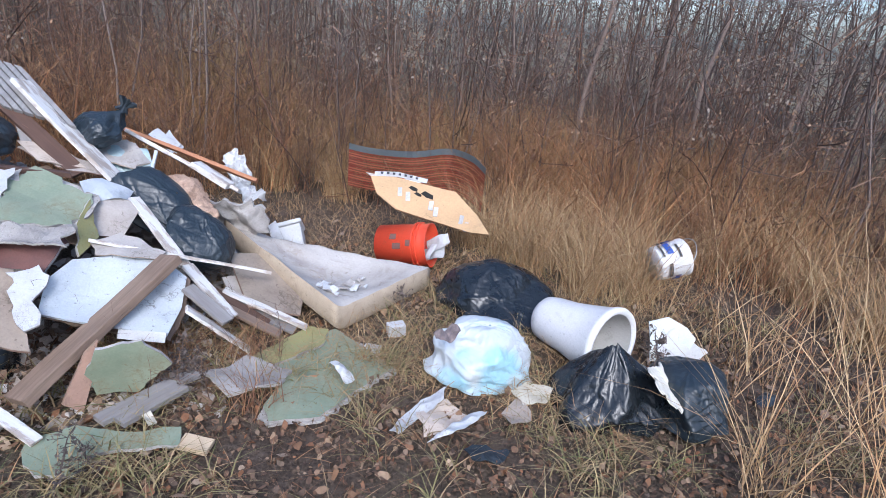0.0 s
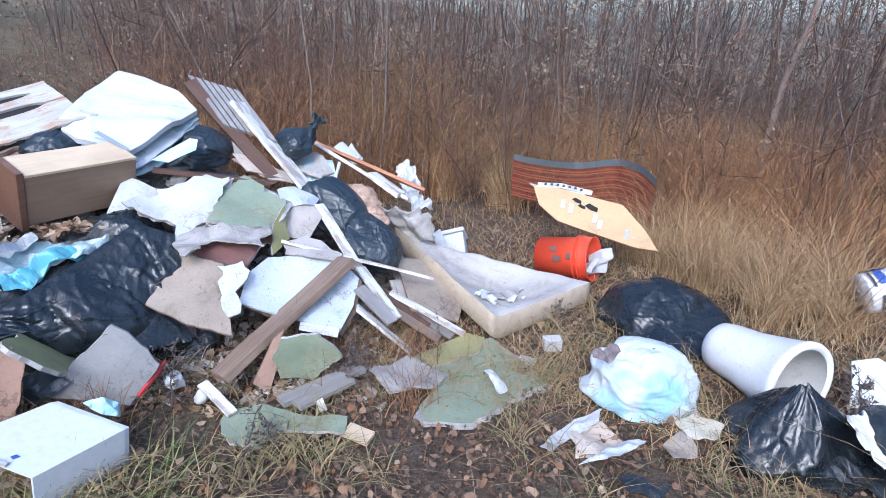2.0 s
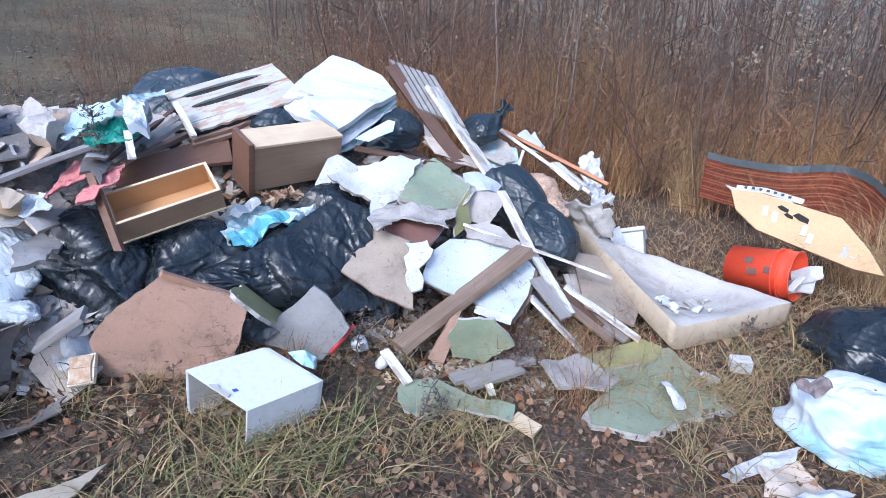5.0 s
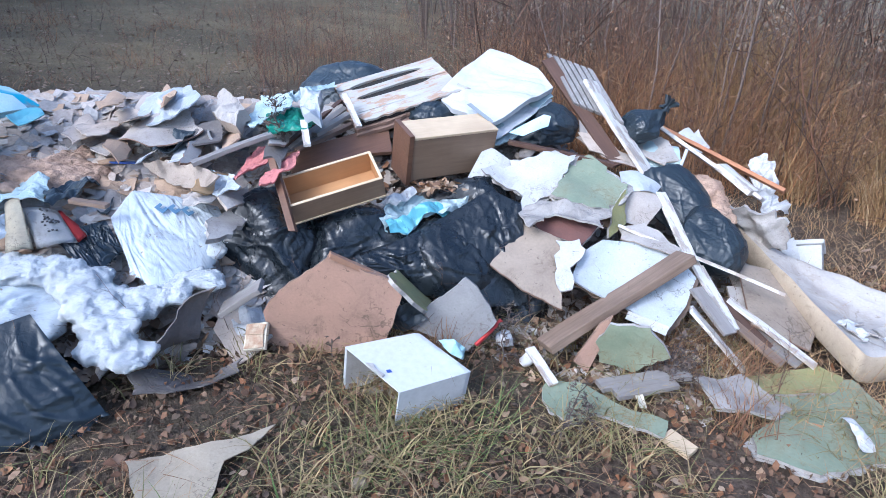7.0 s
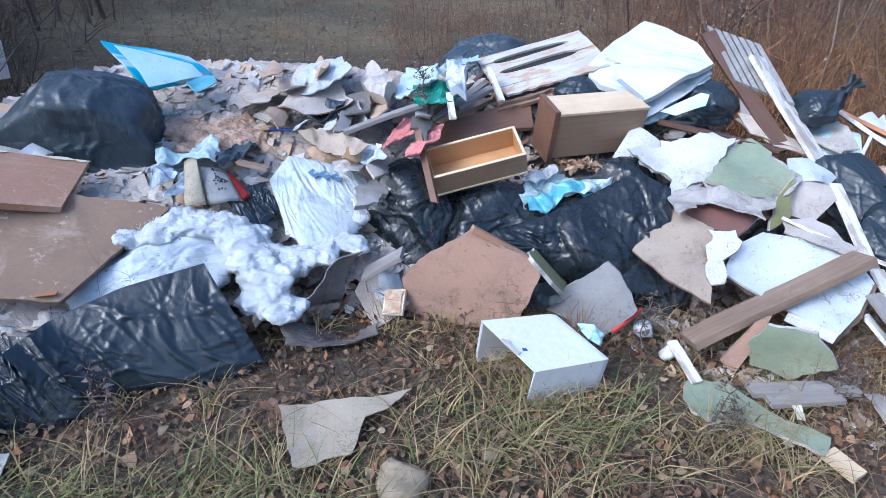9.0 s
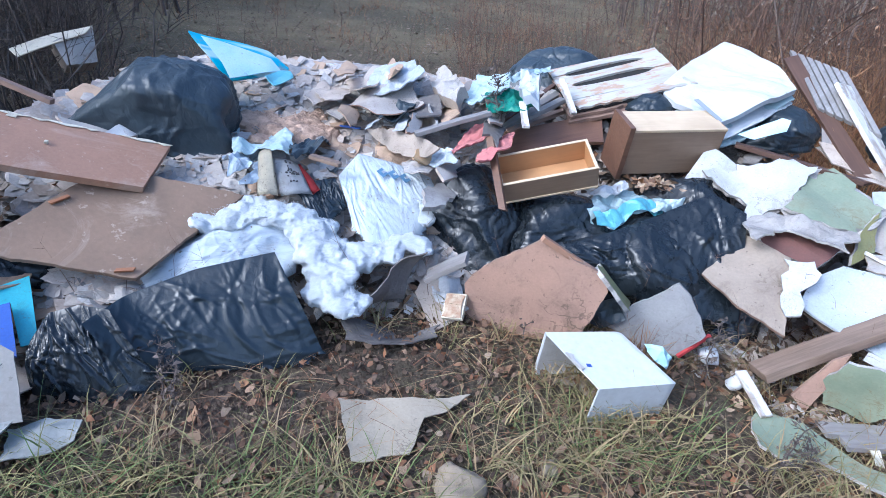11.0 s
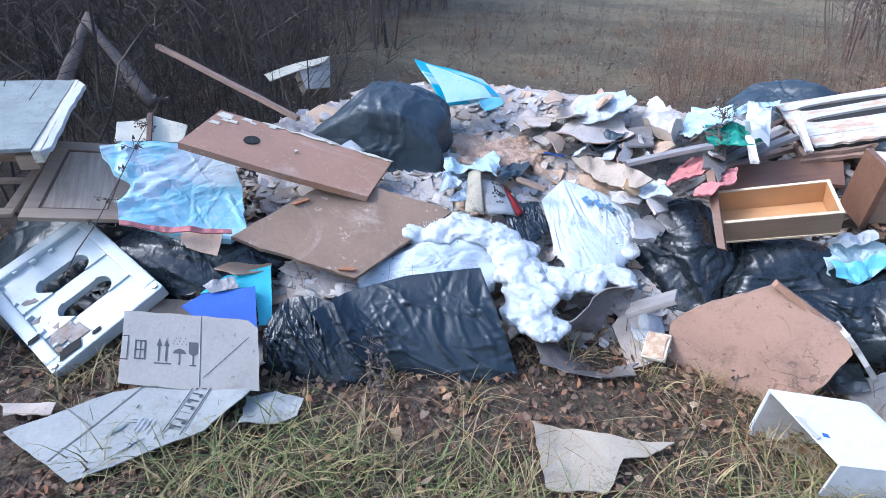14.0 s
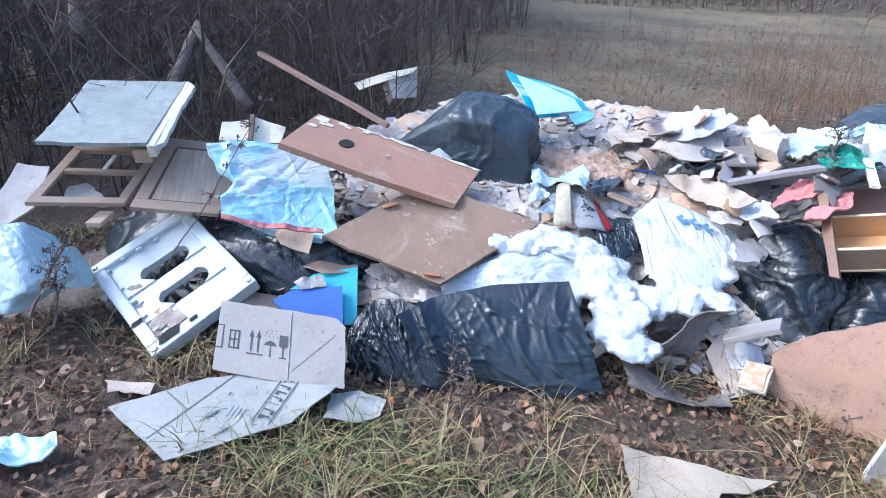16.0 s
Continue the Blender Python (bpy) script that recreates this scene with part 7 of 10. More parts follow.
    # withered leaves still on the shrubs, in drifts
    drifts = [tuple(p) + (u,) for p, u in zip(spread(rs, 700, (-66, 48), (4.0, 7.5), 0.9), rs.uniform(0, 1, 700))]

    def on_shrub(r):
        x, y, z, u = drifts[r.randrange(len(drifts))]
        return x + r.gauss(0, 0.07), y + r.gauss(0, 0.07), z + 0.15 + 2.0 * u ** 1.2 + r.gauss(0, 0.08)

    pieces("shrub_leaves", 17000, on_shrub, (0.005, 0.014), "shrub_leaves", "small withered brown leaves left on the shrubs", "thicket", 61, flat=1.1, curl=0.8)
    # pale seed heads on weeds
    rnd = random.Random(9)
    heads = [tuple(p) for p in spread(rs, 34, (-40, 52), (4.2, 6.2))]

    def head(r):
        x, y, z = heads[r.randrange(len(heads))]
        return x + r.gauss(0, 0.06), y + r.gauss(0, 0.06), z + 0.9 + 0.5 * ((x * 7.3) % 1) + r.gauss(0, 0.05)

    pieces("seed_heads", 1600, head, (0.006, 0.016), "seed_heads", "pale dry seed heads on weeds", "weeds", 25, flat=1.2)


def sapling(x, y, tall, lean, turn, seed, thick=0.02, bark="bark_pale"):
    """A bare young tree: tapered trunk, forking limbs and fine twigs."""
    rnd = random.Random(seed)
    t = thing("sapling", "slender bare grey-brown young tree", "tree", Matrix.Translation((x, y, lie(x, y) - 0.05)), "saplings")
    c, s = math.cos(radians(turn)), math.sin(radians(turn))
    trunk = [Vector((c * lean * u ** 1.4 * tall + rnd.gauss(0, 0.02), s * lean * u ** 1.4 * tall + rnd.gauss(0, 0.02), tall * u)) for u in [i / 8 for i in range(9)]]
    part("trunk", tube_mesh(trunk, [thick * (1 - 0.75 * i / 8) for i in range(9)], 7), bark, t, smooth=True)
    for k in range(7):
        i = rnd.randrange(3, 8)
        a = rnd.uniform(0, 6.28)
        n = tall * rnd.uniform(0.2, 0.4)
        sag = rnd.uniform(-0.5, 0.4)
        limb = [trunk[i] + (Vector((math.cos(a), math.sin(a), 1.3)) * u + Vector((math.sin(a) * sag, -math.cos(a) * sag, sag)) * u * u) * n / 2 + Vector((rnd.gauss(0, 0.02), rnd.gauss(0, 0.02), rnd.gauss(0, 0.01))) * (u > 0) for u in [j / 5 for j in range(6)]]
        r = thick * (1 - 0.75 * i / 8) * 0.55
        bm = tube_mesh(limb, [r * (1 - 0.8 * j / 5) for j in range(6)], 5)
        limb_part = part("limb", bm, bark, t)
        for j in range(10):
            p = limb[rnd.randrange(1, 6)]
            d = Vector((rnd.gauss(0, 1), rnd.gauss(0, 1), 0.8)).normalized() * rnd.uniform(0.1, 0.35)
            part("twig", tube_mesh([p, p + d * 0.5 + Vector((0, 0, 0.02)), p + d], [0.003, 0.002, 0.0008], 3), bark, limb_part)


def build_trees():
    for i, (a, r, tall, lean, turn, thick) in enumerate(((-14, 5.2, 4.5, 0.1, 10, 0.03), (-21, 5.4, 4.2, 0.06, 60, 0.022), (-24, 5.6, 4.6, 0.16, 10, 0.025), (-31, 6.0, 4.0, 0.3, 20, 0.02), (-7, 5.6, 4.2, 0.03, 120, 0.02),
                                                         (4, 5.8, 4.4, 0.08, 170, 0.018), (10, 6.2, 4.0, 0.1, 190, 0.02), (-36, 6.4, 5, 0.1, 0, 0.03), (17, 6.5, 4.4, 0.08, 90, 0.02), (-44, 7, 5, 0.1, 30, 0.03), (26, 7.5, 4.6, 0.06, 90, 0.022), (-2, 6.8, 5, 0.05, 40, 0.022),
                                                         (98, 4.1, 1.6, 0.8, 200, 0.009), (104, 4.0, 1.3, 1.1, 120, 0.008), (110, 3.8, 1.5, 0.9, 260, 0.01), (116, 3.9, 1.8, 0.7, 60, 0.009), (120, 4.2, 1.2, 1.3, 20, 0.008), (101, 4.4, 2.0, 0.6, 320, 0.011), (93, 4.5, 1.6, 0.7, 150, 0.008), (113, 4.6, 2.4, 0.4, 30, 0.012))):
        q = radians(a)
        sapling(-r * math.sin(q), r * math.cos(q), tall, lean, turn, 60 + i, thick, "bark_pale" if a < 60 else "bark")


def weed_stalk(x, y, z, tall, seed, lean=(0.0, 0.0), thick=0.004):
    """A dry dark weed with short side sprigs."""
    rnd = random.Random(seed)
    bm = bmesh.new()
    line = [Vector((lean[0] * u, lean[1] * u, tall * u)) + Vector((rnd.gauss(0, 0.006), rnd.gauss(0, 0.006), 0)) for u in [i / 7 for i in range(8)]]
    tube_mesh(line, [thick * (1 - 0.6 * i / 7) for i in range(8)], 5, bm)
    for k in range(26):
        p = line[rnd.randrange(2, 8)]
        d = Vector((rnd.gauss(0, 1), rnd.gauss(0, 1), rnd.gauss(0.5, 0.5))).normalized() * rnd.uniform(0.02, 0.07)
        tube_mesh([p, p + d], [0.0018, 0.0008], 3, bm)
        for j in range(4):
            q = p + d * rnd.uniform(0.4, 1.1) + Vector((rnd.gauss(0, 0.004), rnd.gauss(0, 0.004), rnd.gauss(0, 0.004)))
            s = rnd.uniform(0.004, 0.008)
            bm.faces.new([bm.verts.new(q + Vector((rnd.gauss(0, s), rnd.gauss(0, s), rnd.gauss(0, s)))) for _ in range(3)])
    ob = part("weed", bm, "twigs")
    ob.location = (x, y, z)
    tagged(ob, "dry dark weed stalk standing among the rubbish", "weed", "weed stalks")

# ---- things ----

# open ground beside the heap
pail((1.389, 2.994, 0.245), (1.515, 3.015, 0.281))
orange_bucket((-0.265, 3.211, 0.132), (0.035, 3.112, 0.187))
bag('black_bin_bag', 'slack black plastic bin bag lying on dead grass', 'bin bag', 'black_film', pose(0.394, 2.703, 0.098, 0, 4, -0.6), (0.300, 0.290, 0.165), crease=0.22, lump=0.2, fine=0.06, seed=14, peak=0.3)
shopping = bag('carrier_bag', 'stuffed white carrier bag with pale blue print', 'carrier bag', 'carrier', pose(0.264, 2.089, 0.100, 0, 8, -0.6), (0.218, 0.185, 0.155), crease=0.3, lump=0.34, fine=0.06, seed=21)
stick(shopping, sheet('bag_contents', "rubbish showing in a bag's open mouth", 'rubbish', 'chips_dark', pose(0.091, 1.919, 0.277, 16.5, -7.6, 43.5), [(-0.048, 0.024), (0.059, 0.024), (0.063, -0.021), (-0.015, -0.022), (-0.058, -0.004)], thick=0.004, fold=0.012, cells=14, ragged=0.01, seed=14))
barrel((0.620, 2.360, 0.145), (0.812, 2.105, 0.180))
sheet('plastic_dish', 'pale green round-edged plastic lid behind the tub', 'lid', 'appliance', pose(1.152, 2.258, 0.151, 70.6, -12.9, 10.1), [(-0.093, 0.097), (0.005, 0.097), (0.078, 0.033), (0.110, -0.028), (0.024, -0.117), (-0.124, -0.083)], thick=0.006, warp=0.01, seed=15)
sheet('foam_sheet', 'broken sheet of white foam packing', 'foam sheet', 'foam_white', pose(1.193, 2.231, 0.104, 57.5, -37.1, 29.1), [(-0.083, 0.096), (0.051, 0.096), (0.099, -0.104), (0.037, -0.100), (-0.104, 0.012)], thick=0.03, ragged=0.006, seed=16)
bag('bin_bag', 'taut black plastic bin bag with a peaked top', 'bin bag', 'black_film', pose(0.765, 1.905, 0.110, 0, -6, -0.6), (0.255, 0.200, 0.205), crease=0.3, lump=0.2, fine=0.06, seed=4, peak=0.9)
bag('navy_bin_bag', 'dark blue-black bin bag leaning on another bag', 'bin bag', 'navy_film', pose(1.100, 1.871, 0.098, 0, 0, -0.6), (0.147, 0.200, 0.157), crease=0.08, seed=25)
sheet('rag', 'grubby cream rag caught between two bags', 'rag', 'rag', pose(0.976, 1.806, 0.174, 37.0, 25.2, 54.8), [(-0.153, 0.111), (0.221, 0.111), (0.256, -0.070), (0.032, -0.114), (-0.098, -0.059), (-0.258, 0.020)], thick=0.006, cells=24, fold=0.006, fold_size=0.04, ragged=0.01, seed=19)
sheet('card_scrap', 'torn piece of pale cardboard in the grass', 'scrap', 'cream', pose(0.461, 1.905, 0.049, 0.0, -0.0, 44.4), [(-0.046, 0.070), (0.067, 0.070), (0.090, -0.038), (-0.013, -0.074), (-0.098, -0.028)], thick=0.003, ragged=0.008, warp=0.02, seed=20)
sheet('card_scrap', 'torn piece of grey-brown cardboard in the grass', 'scrap', 'pale_card', pose(0.380, 1.778, 0.043, 0.0, -0.0, 44.3), [(-0.024, 0.051), (0.090, 0.051), (0.012, -0.063), (-0.078, -0.039)], thick=0.003, ragged=0.008, warp=0.02, seed=21)
sheet('paper_strip', 'torn strip of white glossy paper', 'paper', 'white_board', pose(0.017, 1.756, 0.049, 0.0, -0.0, 57.1), [(-0.139, 0.042), (0.059, 0.042), (0.153, -0.017), (0.085, -0.046), (-0.025, -0.016), (-0.133, -0.005)], thick=0.002, ragged=0.006, warp=0.03, cells=12, fold=0.006, seed=22)
sheet('paper_strip', 'torn strip of white glossy paper', 'paper', 'white_board', pose(0.175, 1.683, 0.049, 0.0, -0.0, 46.9), [(-0.168, 0.026), (0.061, 0.026), (0.131, -0.005), (0.068, -0.023), (-0.091, -0.024)], thick=0.002, ragged=0.006, warp=0.03, cells=12, fold=0.006, seed=23)
sheet('card_scrap', 'crumpled grey paperboard under white paper strips', 'scrap', 'pale_card', pose(0.098, 1.734, 0.029, 0.0, -0.0, 45.7), [(-0.070, 0.072), (0.099, 0.072), (0.122, -0.070), (-0.039, -0.058), (-0.112, -0.016)], thick=0.002, ragged=0.008, warp=0.03, seed=24)
sheet('dark_rag', 'small dark rag lying in the grass', 'rag', 'dark_cloth', pose(0.246, 1.547, 0.029, 0.0, -0.0, 19.9), [(-0.067, 0.039), (0.019, 0.039), (0.085, -0.016), (0.022, -0.046), (-0.059, -0.016)], thick=0.004, fold=0.009, cells=16, ragged=0.008, seed=25)
sheet('navy_scrap', 'scrap of dark blue plastic in the grass', 'scrap', 'navy_film', pose(1.469, 1.972, 0.029, 0.0, -0.0, 36.3), [(-0.035, 0.029), (0.042, 0.029), (0.066, -0.013), (-0.003, -0.034), (-0.070, -0.011)], thick=0.003, fold=0.006, cells=8, seed=26)
sheet('green_board', 'broken green-faced board with an ochre stain, lying flat', 'board', 'olive_board', pose(-0.528, 2.143, 0.062, 4.8, 3.0, 58.0), [(-0.220, 0.064), (0.140, 0.064), (0.180, -0.010), (0.077, -0.077), (-0.177, -0.041)], thick=0.012, ragged=0.004, warp=0.008, seed=27)
sheet('green_board', 'broken slab of green-faced plasterboard lying flat', 'board', 'green_board', pose(-0.408, 1.962, 0.041, 3.3, 0.6, 79.4), [(-0.272, 0.103), (-0.028, 0.103), (0.005, 0.226), (0.200, 0.160), (0.348, 0.054), (0.245, -0.134), (0.154, -0.280), (-0.060, -0.172), (-0.254, -0.108), (-0.338, 0.049)], thick=0.012, ragged=0.004, warp=0.008, seed=28)
sheet('plaster_scrap', 'crumbling piece of grey-white plasterboard', 'plasterboard', 'plaster', pose(-0.653, 1.857, 0.085, 3.8, 4.2, 42.3), [(-0.140, 0.081), (-0.044, 0.081), (0.055, 0.127), (0.115, 0.016), (0.164, -0.040), (0.086, -0.099), (0.013, -0.092), (-0.117, -0.086), (-0.131, 0.013)], thick=0.014, ragged=0.008, warp=0.015, seed=29)
sheet('paper_scrap', 'small folded scrap of white printed paper', 'paper', 'white_board', pose(-0.308, 1.939, 0.064, 0.0, -0.0, 26.9), [(-0.037, 0.068), (0.011, 0.068), (0.034, -0.060), (-0.008, -0.076)], thick=0.002, fold=0.006, cells=8, seed=30)
beam('foam_block', 'small broken block of white foam', 'foam block', 'foam_white', (-0.155, 2.345, 0.038), (-0.075, 2.370, 0.042), 0.06, 0.06, seed=31)
beam('foam_block', 'small white strip of foam in the grass', 'foam block', 'foam_white', (-0.245, 2.215, 0.022), (-0.175, 2.195, 0.022), 0.03, 0.03, seed=32)
foam_box(pose(-0.892, 3.124, 0.050, 45.0, -15.7, 12.6), 0.182, 0.188)
mattress([(-0.400, 2.310, 0.155), (0.024, 2.870, 0.160), (-0.582, 2.999, 0.172), (-1.060, 2.830, 0.330)])
sheet('board_edge', 'pale stained board leaning behind the mattress', 'board', 'mattress_side', pose(-1.031, 2.915, 0.136, 47.7, -4.4, 4.3), [(-0.139, 0.156), (-0.043, 0.156), (0.159, -0.141), (0.082, -0.190), (-0.058, 0.020)], thick=0.015, seed=33)
mesh_screen([(-0.618, 4.230, 0.520), (-0.437, 4.196, 0.503), (-0.138, 4.018, 0.540), (0.126, 4.122, 0.561), (0.283, 3.959, 0.559), (0.374, 3.787, 0.515)], drop=0.33)
yellow_board(pose(-0.002, 3.342, 0.361, 49.4, 8.4, -16.3), [(-0.179, -0.098), (0.300, -0.098), (0.420, -0.072), (0.314, 0.019), (0.137, 0.126), (-0.259, 0.102), (-0.408, 0.060), (-0.325, -0.039)])
sheet('white_trim', 'short white painted trim behind the board', 'trim strip', 'white_wood', pose(-0.232, 3.596, 0.437, 53.1, 3.5, -7.4), [(-0.193, 0.015), (0.173, 0.015), (0.161, -0.019), (-0.141, -0.011)], thick=0.01, seed=34)

# foot of the heap
sheet('green_strip', 'long torn strip of green-faced plasterboard', 'board', 'green_board', pose(-0.992, 1.404, 0.103, 5.5, -1.6, 105.8), [(0.004, 0.182), (0.055, 0.182), (0.106, 0.065), (0.060, -0.105), (0.072, -0.245), (-0.011, -0.248), (-0.015, -0.119), (-0.017, -0.015), (-0.107, 0.026), (-0.098, 0.117), (-0.050, 0.161)], thick=0.012, ragged=0.004, warp=0.008, seed=35)
beam('wood_offcut', 'short pale pine offcut with nail marks', 'offcut', 'pale_wood', (-0.764, 1.501, 0.065), (-0.666, 1.490, 0.054), 0.06, 0.02, seed=36)
beam('grey_batten', 'grey weathered batten lying in the weeds', 'batten', 'grey_wood', (-0.980, 1.526, 0.108), (-0.856, 1.733, 0.114), 0.09, 0.02, seed=37)
sheet('leaf_scrap', 'small yellow-brown paper scrap', 'scrap', 'cream', pose(-0.883, 1.548, 0.107, 4.8, 3.2, 56.3), [(-0.008, 0.030), (0.021, 0.030), (0.011, -0.027), (-0.023, -0.033)], thick=0.002, warp=0.01, seed=38)
beam('pale_lath', 'thin pale lath half hidden in the weeds', 'lath', 'white_wood', (-1.292, 1.440, 0.188), (-1.140, 1.391, 0.124), 0.04, 0.012, seed=39)
tub(pose(-1.370, 0.860, 0.259, 12.9, 3.0, 71.8), 0.278, 0.248, deep=0.22, lean=-0.416)
sheet('torn_card', 'large torn piece of pale tan card on the leaves', 'scrap', 'torn_pale', pose(-1.608, 0.309, 0.174, 5.2, 2.4, 65.7), [(-0.212, 0.095), (-0.05, 0.100), (0.080, 0.085), (0.215, 0.112), (0.130, 0.030), (0.060, 0.000), (0.015, -0.125), (-0.150, -0.148), (-0.175, -0.040)], thick=0.004, ragged=0.004, warp=0.025, cells=12, seed=40)
bag('field_stone', 'pale rounded field stone in the grass', 'stone', 'stone', pose(-1.350, 0.358, 0.123, 0, 0, 56.1), (0.068, 0.060, 0.055), crease=0.0, lump=0.35, fine=0.12, detail=4, seed=41)
bag('field_stone', 'small grey stone in the leaves', 'stone', 'stone', pose(-1.296, 0.625, 0.104, 0, 0, 56.1), (0.029, 0.025, 0.025), crease=0.03, lump=0.3, detail=3, seed=42)
rosy = sheet('pink_board', 'dusty pink-brown board leaning against the heap', 'board', 'pink_panel', pose(-1.804, 0.934, 0.340, 101.2, -51.6, 32.6), [(-0.176, 0.224), (-0.054, 0.224), (0.196, 0.156), (0.251, -0.091), (0.214, -0.143), (0.103, -0.184), (-0.036, -0.221), (-0.193, -0.097), (-0.304, 0.131)], thick=0.012, ragged=0.004, warp=0.012, seed=43)
stick(rosy, beam('pink_batten', "narrow pinkish batten along a board's edge", 'batten', 'pink_top', (-1.766, 0.899, 0.606), (-1.672, 1.104, 0.456), 0.03, 0.02, seed=44))
sheet('olive_scrap', 'torn olive-green foam underlay', 'scrap', 'olive_board', pose(-1.676, 1.180, 0.392, 42.8, 23.9, 129.8), [(-0.097, 0.091), (0.131, 0.091), (0.272, -0.079), (-0.021, -0.102), (-0.118, -0.048), (-0.167, 0.047)], thick=0.015, ragged=0.01, seed=45)
sheet('grey_tile_board', 'grey stained board standing against black bags', 'board', 'slate_board', pose(-1.541, 1.293, 0.284, 84.0, -42.6, 42.8), [(-0.188, 0.098), (0.141, 0.098), (0.148, 0.038), (0.110, -0.114), (-0.067, -0.137), (-0.145, 0.018)], thick=0.012, ragged=0.004, seed=46)
sheet('blue_scrap', 'crumpled dark slate plastic', 'scrap', 'grey_film', pose(-1.683, 1.165, 0.279, 90.3, -17.2, 45.4), [(-0.020, 0.059), (0.048, 0.059), (0.070, -0.030), (-0.032, -0.057), (-0.067, -0.030)], thick=0.003, fold=0.007, cells=10, seed=47)
sheet('blue_rag', 'small pale blue rag on the white tub', 'rag', 'blue_film', pose(-1.402, 1.134, 0.283, 72.2, 2.5, 72.3), [(-0.052, 0.040), (-0.008, 0.040), (0.045, -0.013), (0.032, -0.051), (-0.017, -0.015)], thick=0.004, fold=0.011, cells=12, seed=48)
beam('red_stick', 'thin red plastic stick poking from the weeds', 'stick', 'red_ink', (-1.457, 1.316, 0.185), (-1.426, 1.432, 0.260), 0.012, 0.012, seed=49)
bag('drinks_can', 'crushed red and white drinks can', 'can', 'foil', pose(-1.424, 1.452, 0.161, 0, 0, 37.5), (0.037, 0.030, 0.046), crease=0.1, detail=3, seed=50)
bag('white_cup', 'small crushed white plastic cup', 'cup', 'foam_white', pose(-1.298, 1.430, 0.139, 0, 25, 37.5), (0.025, 0.030, 0.045), crease=0.1, lump=0.2, detail=3, seed=51)
sheet('oriented_board', 'brown stained board under a white panel', 'board', 'pink_panel', pose(-1.121, 1.621, 0.192, 87.5, -60.0, 49.0), [(-0.095, 0.032), (0.086, 0.032), (0.137, 0.011), (-0.010, -0.030), (-0.118, -0.045)], thick=0.01, seed=52)
sheet('green_board', 'broken green-faced board propped on edge', 'board', 'green_board', pose(-1.021, 1.664, 0.204, 117.3, -64.0, -4.4), [(-0.078, 0.101), (0.082, 0.101), (0.150, -0.019), (0.067, -0.144), (-0.093, -0.080), (-0.128, 0.041)], thick=0.012, ragged=0.006, seed=53)
beam('grey_batten', 'grey weathered batten lying flat', 'batten', 'grey_wood', (-1.030, 1.517, 0.111), (-0.837, 1.822, 0.104), 0.06, 0.02, seed=54)

# black bags under the drawers
bag('bin_bag', "full glossy black bin bag slumped at the heap's foot", 'bin bag', 'black_film', pose(-2.366, 1.014, 0.417, 0, 0, 37.5), (0.249, 0.220, 0.262), crease=0.2, lump=0.15, fine=0.06, seed=55)
bag('bin_bag', 'torn black bin bag spilling plastic', 'bin bag', 'black_film', pose(-2.129, 1.264, 0.375, 0, 0, 37.5), (0.282, 0.200, 0.218), crease=0.25, lump=0.2, fine=0.06, seed=56)
bag('bin_bag', 'glossy black bin bag wedged into the heap', 'bin bag', 'black_film', pose(-1.922, 1.495, 0.323, 0, 12, 37.5), (0.320, 0.220, 0.230), crease=0.25, lump=0.2, fine=0.06, seed=57)
bag('bin_bag', 'crumpled black bin bag with shiny folds', 'bin bag', 'black_film', pose(-1.889, 1.796, 0.400, 0, 0, 37.5), (0.257, 0.220, 0.257), crease=0.28, lump=0.2, fine=0.07, seed=58)
bag('bin_bag', 'black bin bag sunk behind tan boards', 'bin bag', 'black_film', pose(-1.658, 1.746, 0.179, 0, 0, 37.5), (0.210, 0.200, 0.210), crease=0.2, seed=59)
drape('torn_bin_bag', 'torn black bin bag spread over rubbish, with shiny creases', 'bin bag', 'black_film', [(-1.970, 1.164, 0.458), (-1.895, 1.332, 0.494), (-1.852, 1.548, 0.551), (-1.788, 1.769, 0.635), (-1.659, 1.828, 0.581)], [(-1.880, 1.180, 0.340), (-1.820, 1.290, 0.310), (-1.697, 1.374, 0.270), (-1.561, 1.532, 0.225), (-1.479, 1.659, 0.215)], bulge=0.04, folds=110, seed=7, deep=0.026)
sheet('plastic_film', 'torn pale blue plastic wrap', 'plastic film', 'haze_film', pose(-1.966, 1.499, 0.542, 24.2, -23.4, 101.1), [(-0.113, 0.133), (0.039, 0.133), (0.103, 0.014), (0.191, -0.139), (0.106, -0.157), (-0.005, -0.051), (-0.147, 0.000), (-0.173, 0.065)], thick=0.002, fold=0.022, cells=26, ragged=0.012, seed=60)
sheet('plastic_film', 'torn strip of bright aqua plastic wrap', 'plastic film', 'aqua_film', pose(-1.918, 1.449, 0.550, 32.6, -5.8, 63.9), [(-0.142, 0.018), (-0.045, 0.018), (0.069, 0.061), (0.165, 0.041), (0.140, -0.025), (0.023, 0.002), (-0.072, -0.065), (-0.138, -0.050)], thick=0.002, fold=0.015, cells=20, ragged=0.008, seed=61)
sheet('paper_scrap', 'torn white paper among black plastic', 'paper', 'white_board', pose(-2.048, 1.470, 0.600, 32.2, -15.0, 79.7), [(-0.099, 0.023), (0.077, 0.023), (0.071, -0.018), (-0.049, -0.029)], thick=0.002, fold=0.011, cells=12, seed=62)
pieces('caught_leaves', 70, lambda r: (-1.981 + r.gauss(0, 0.05), 1.627 + r.gauss(0, 0.05), 0.625 + r.uniform(0, 0.02)), (0.012, 0.028), 'bright_leaves', 'orange-brown dead leaves caught on black bags', 'leaf litter', 67, flat=0.5, curl=0.8)

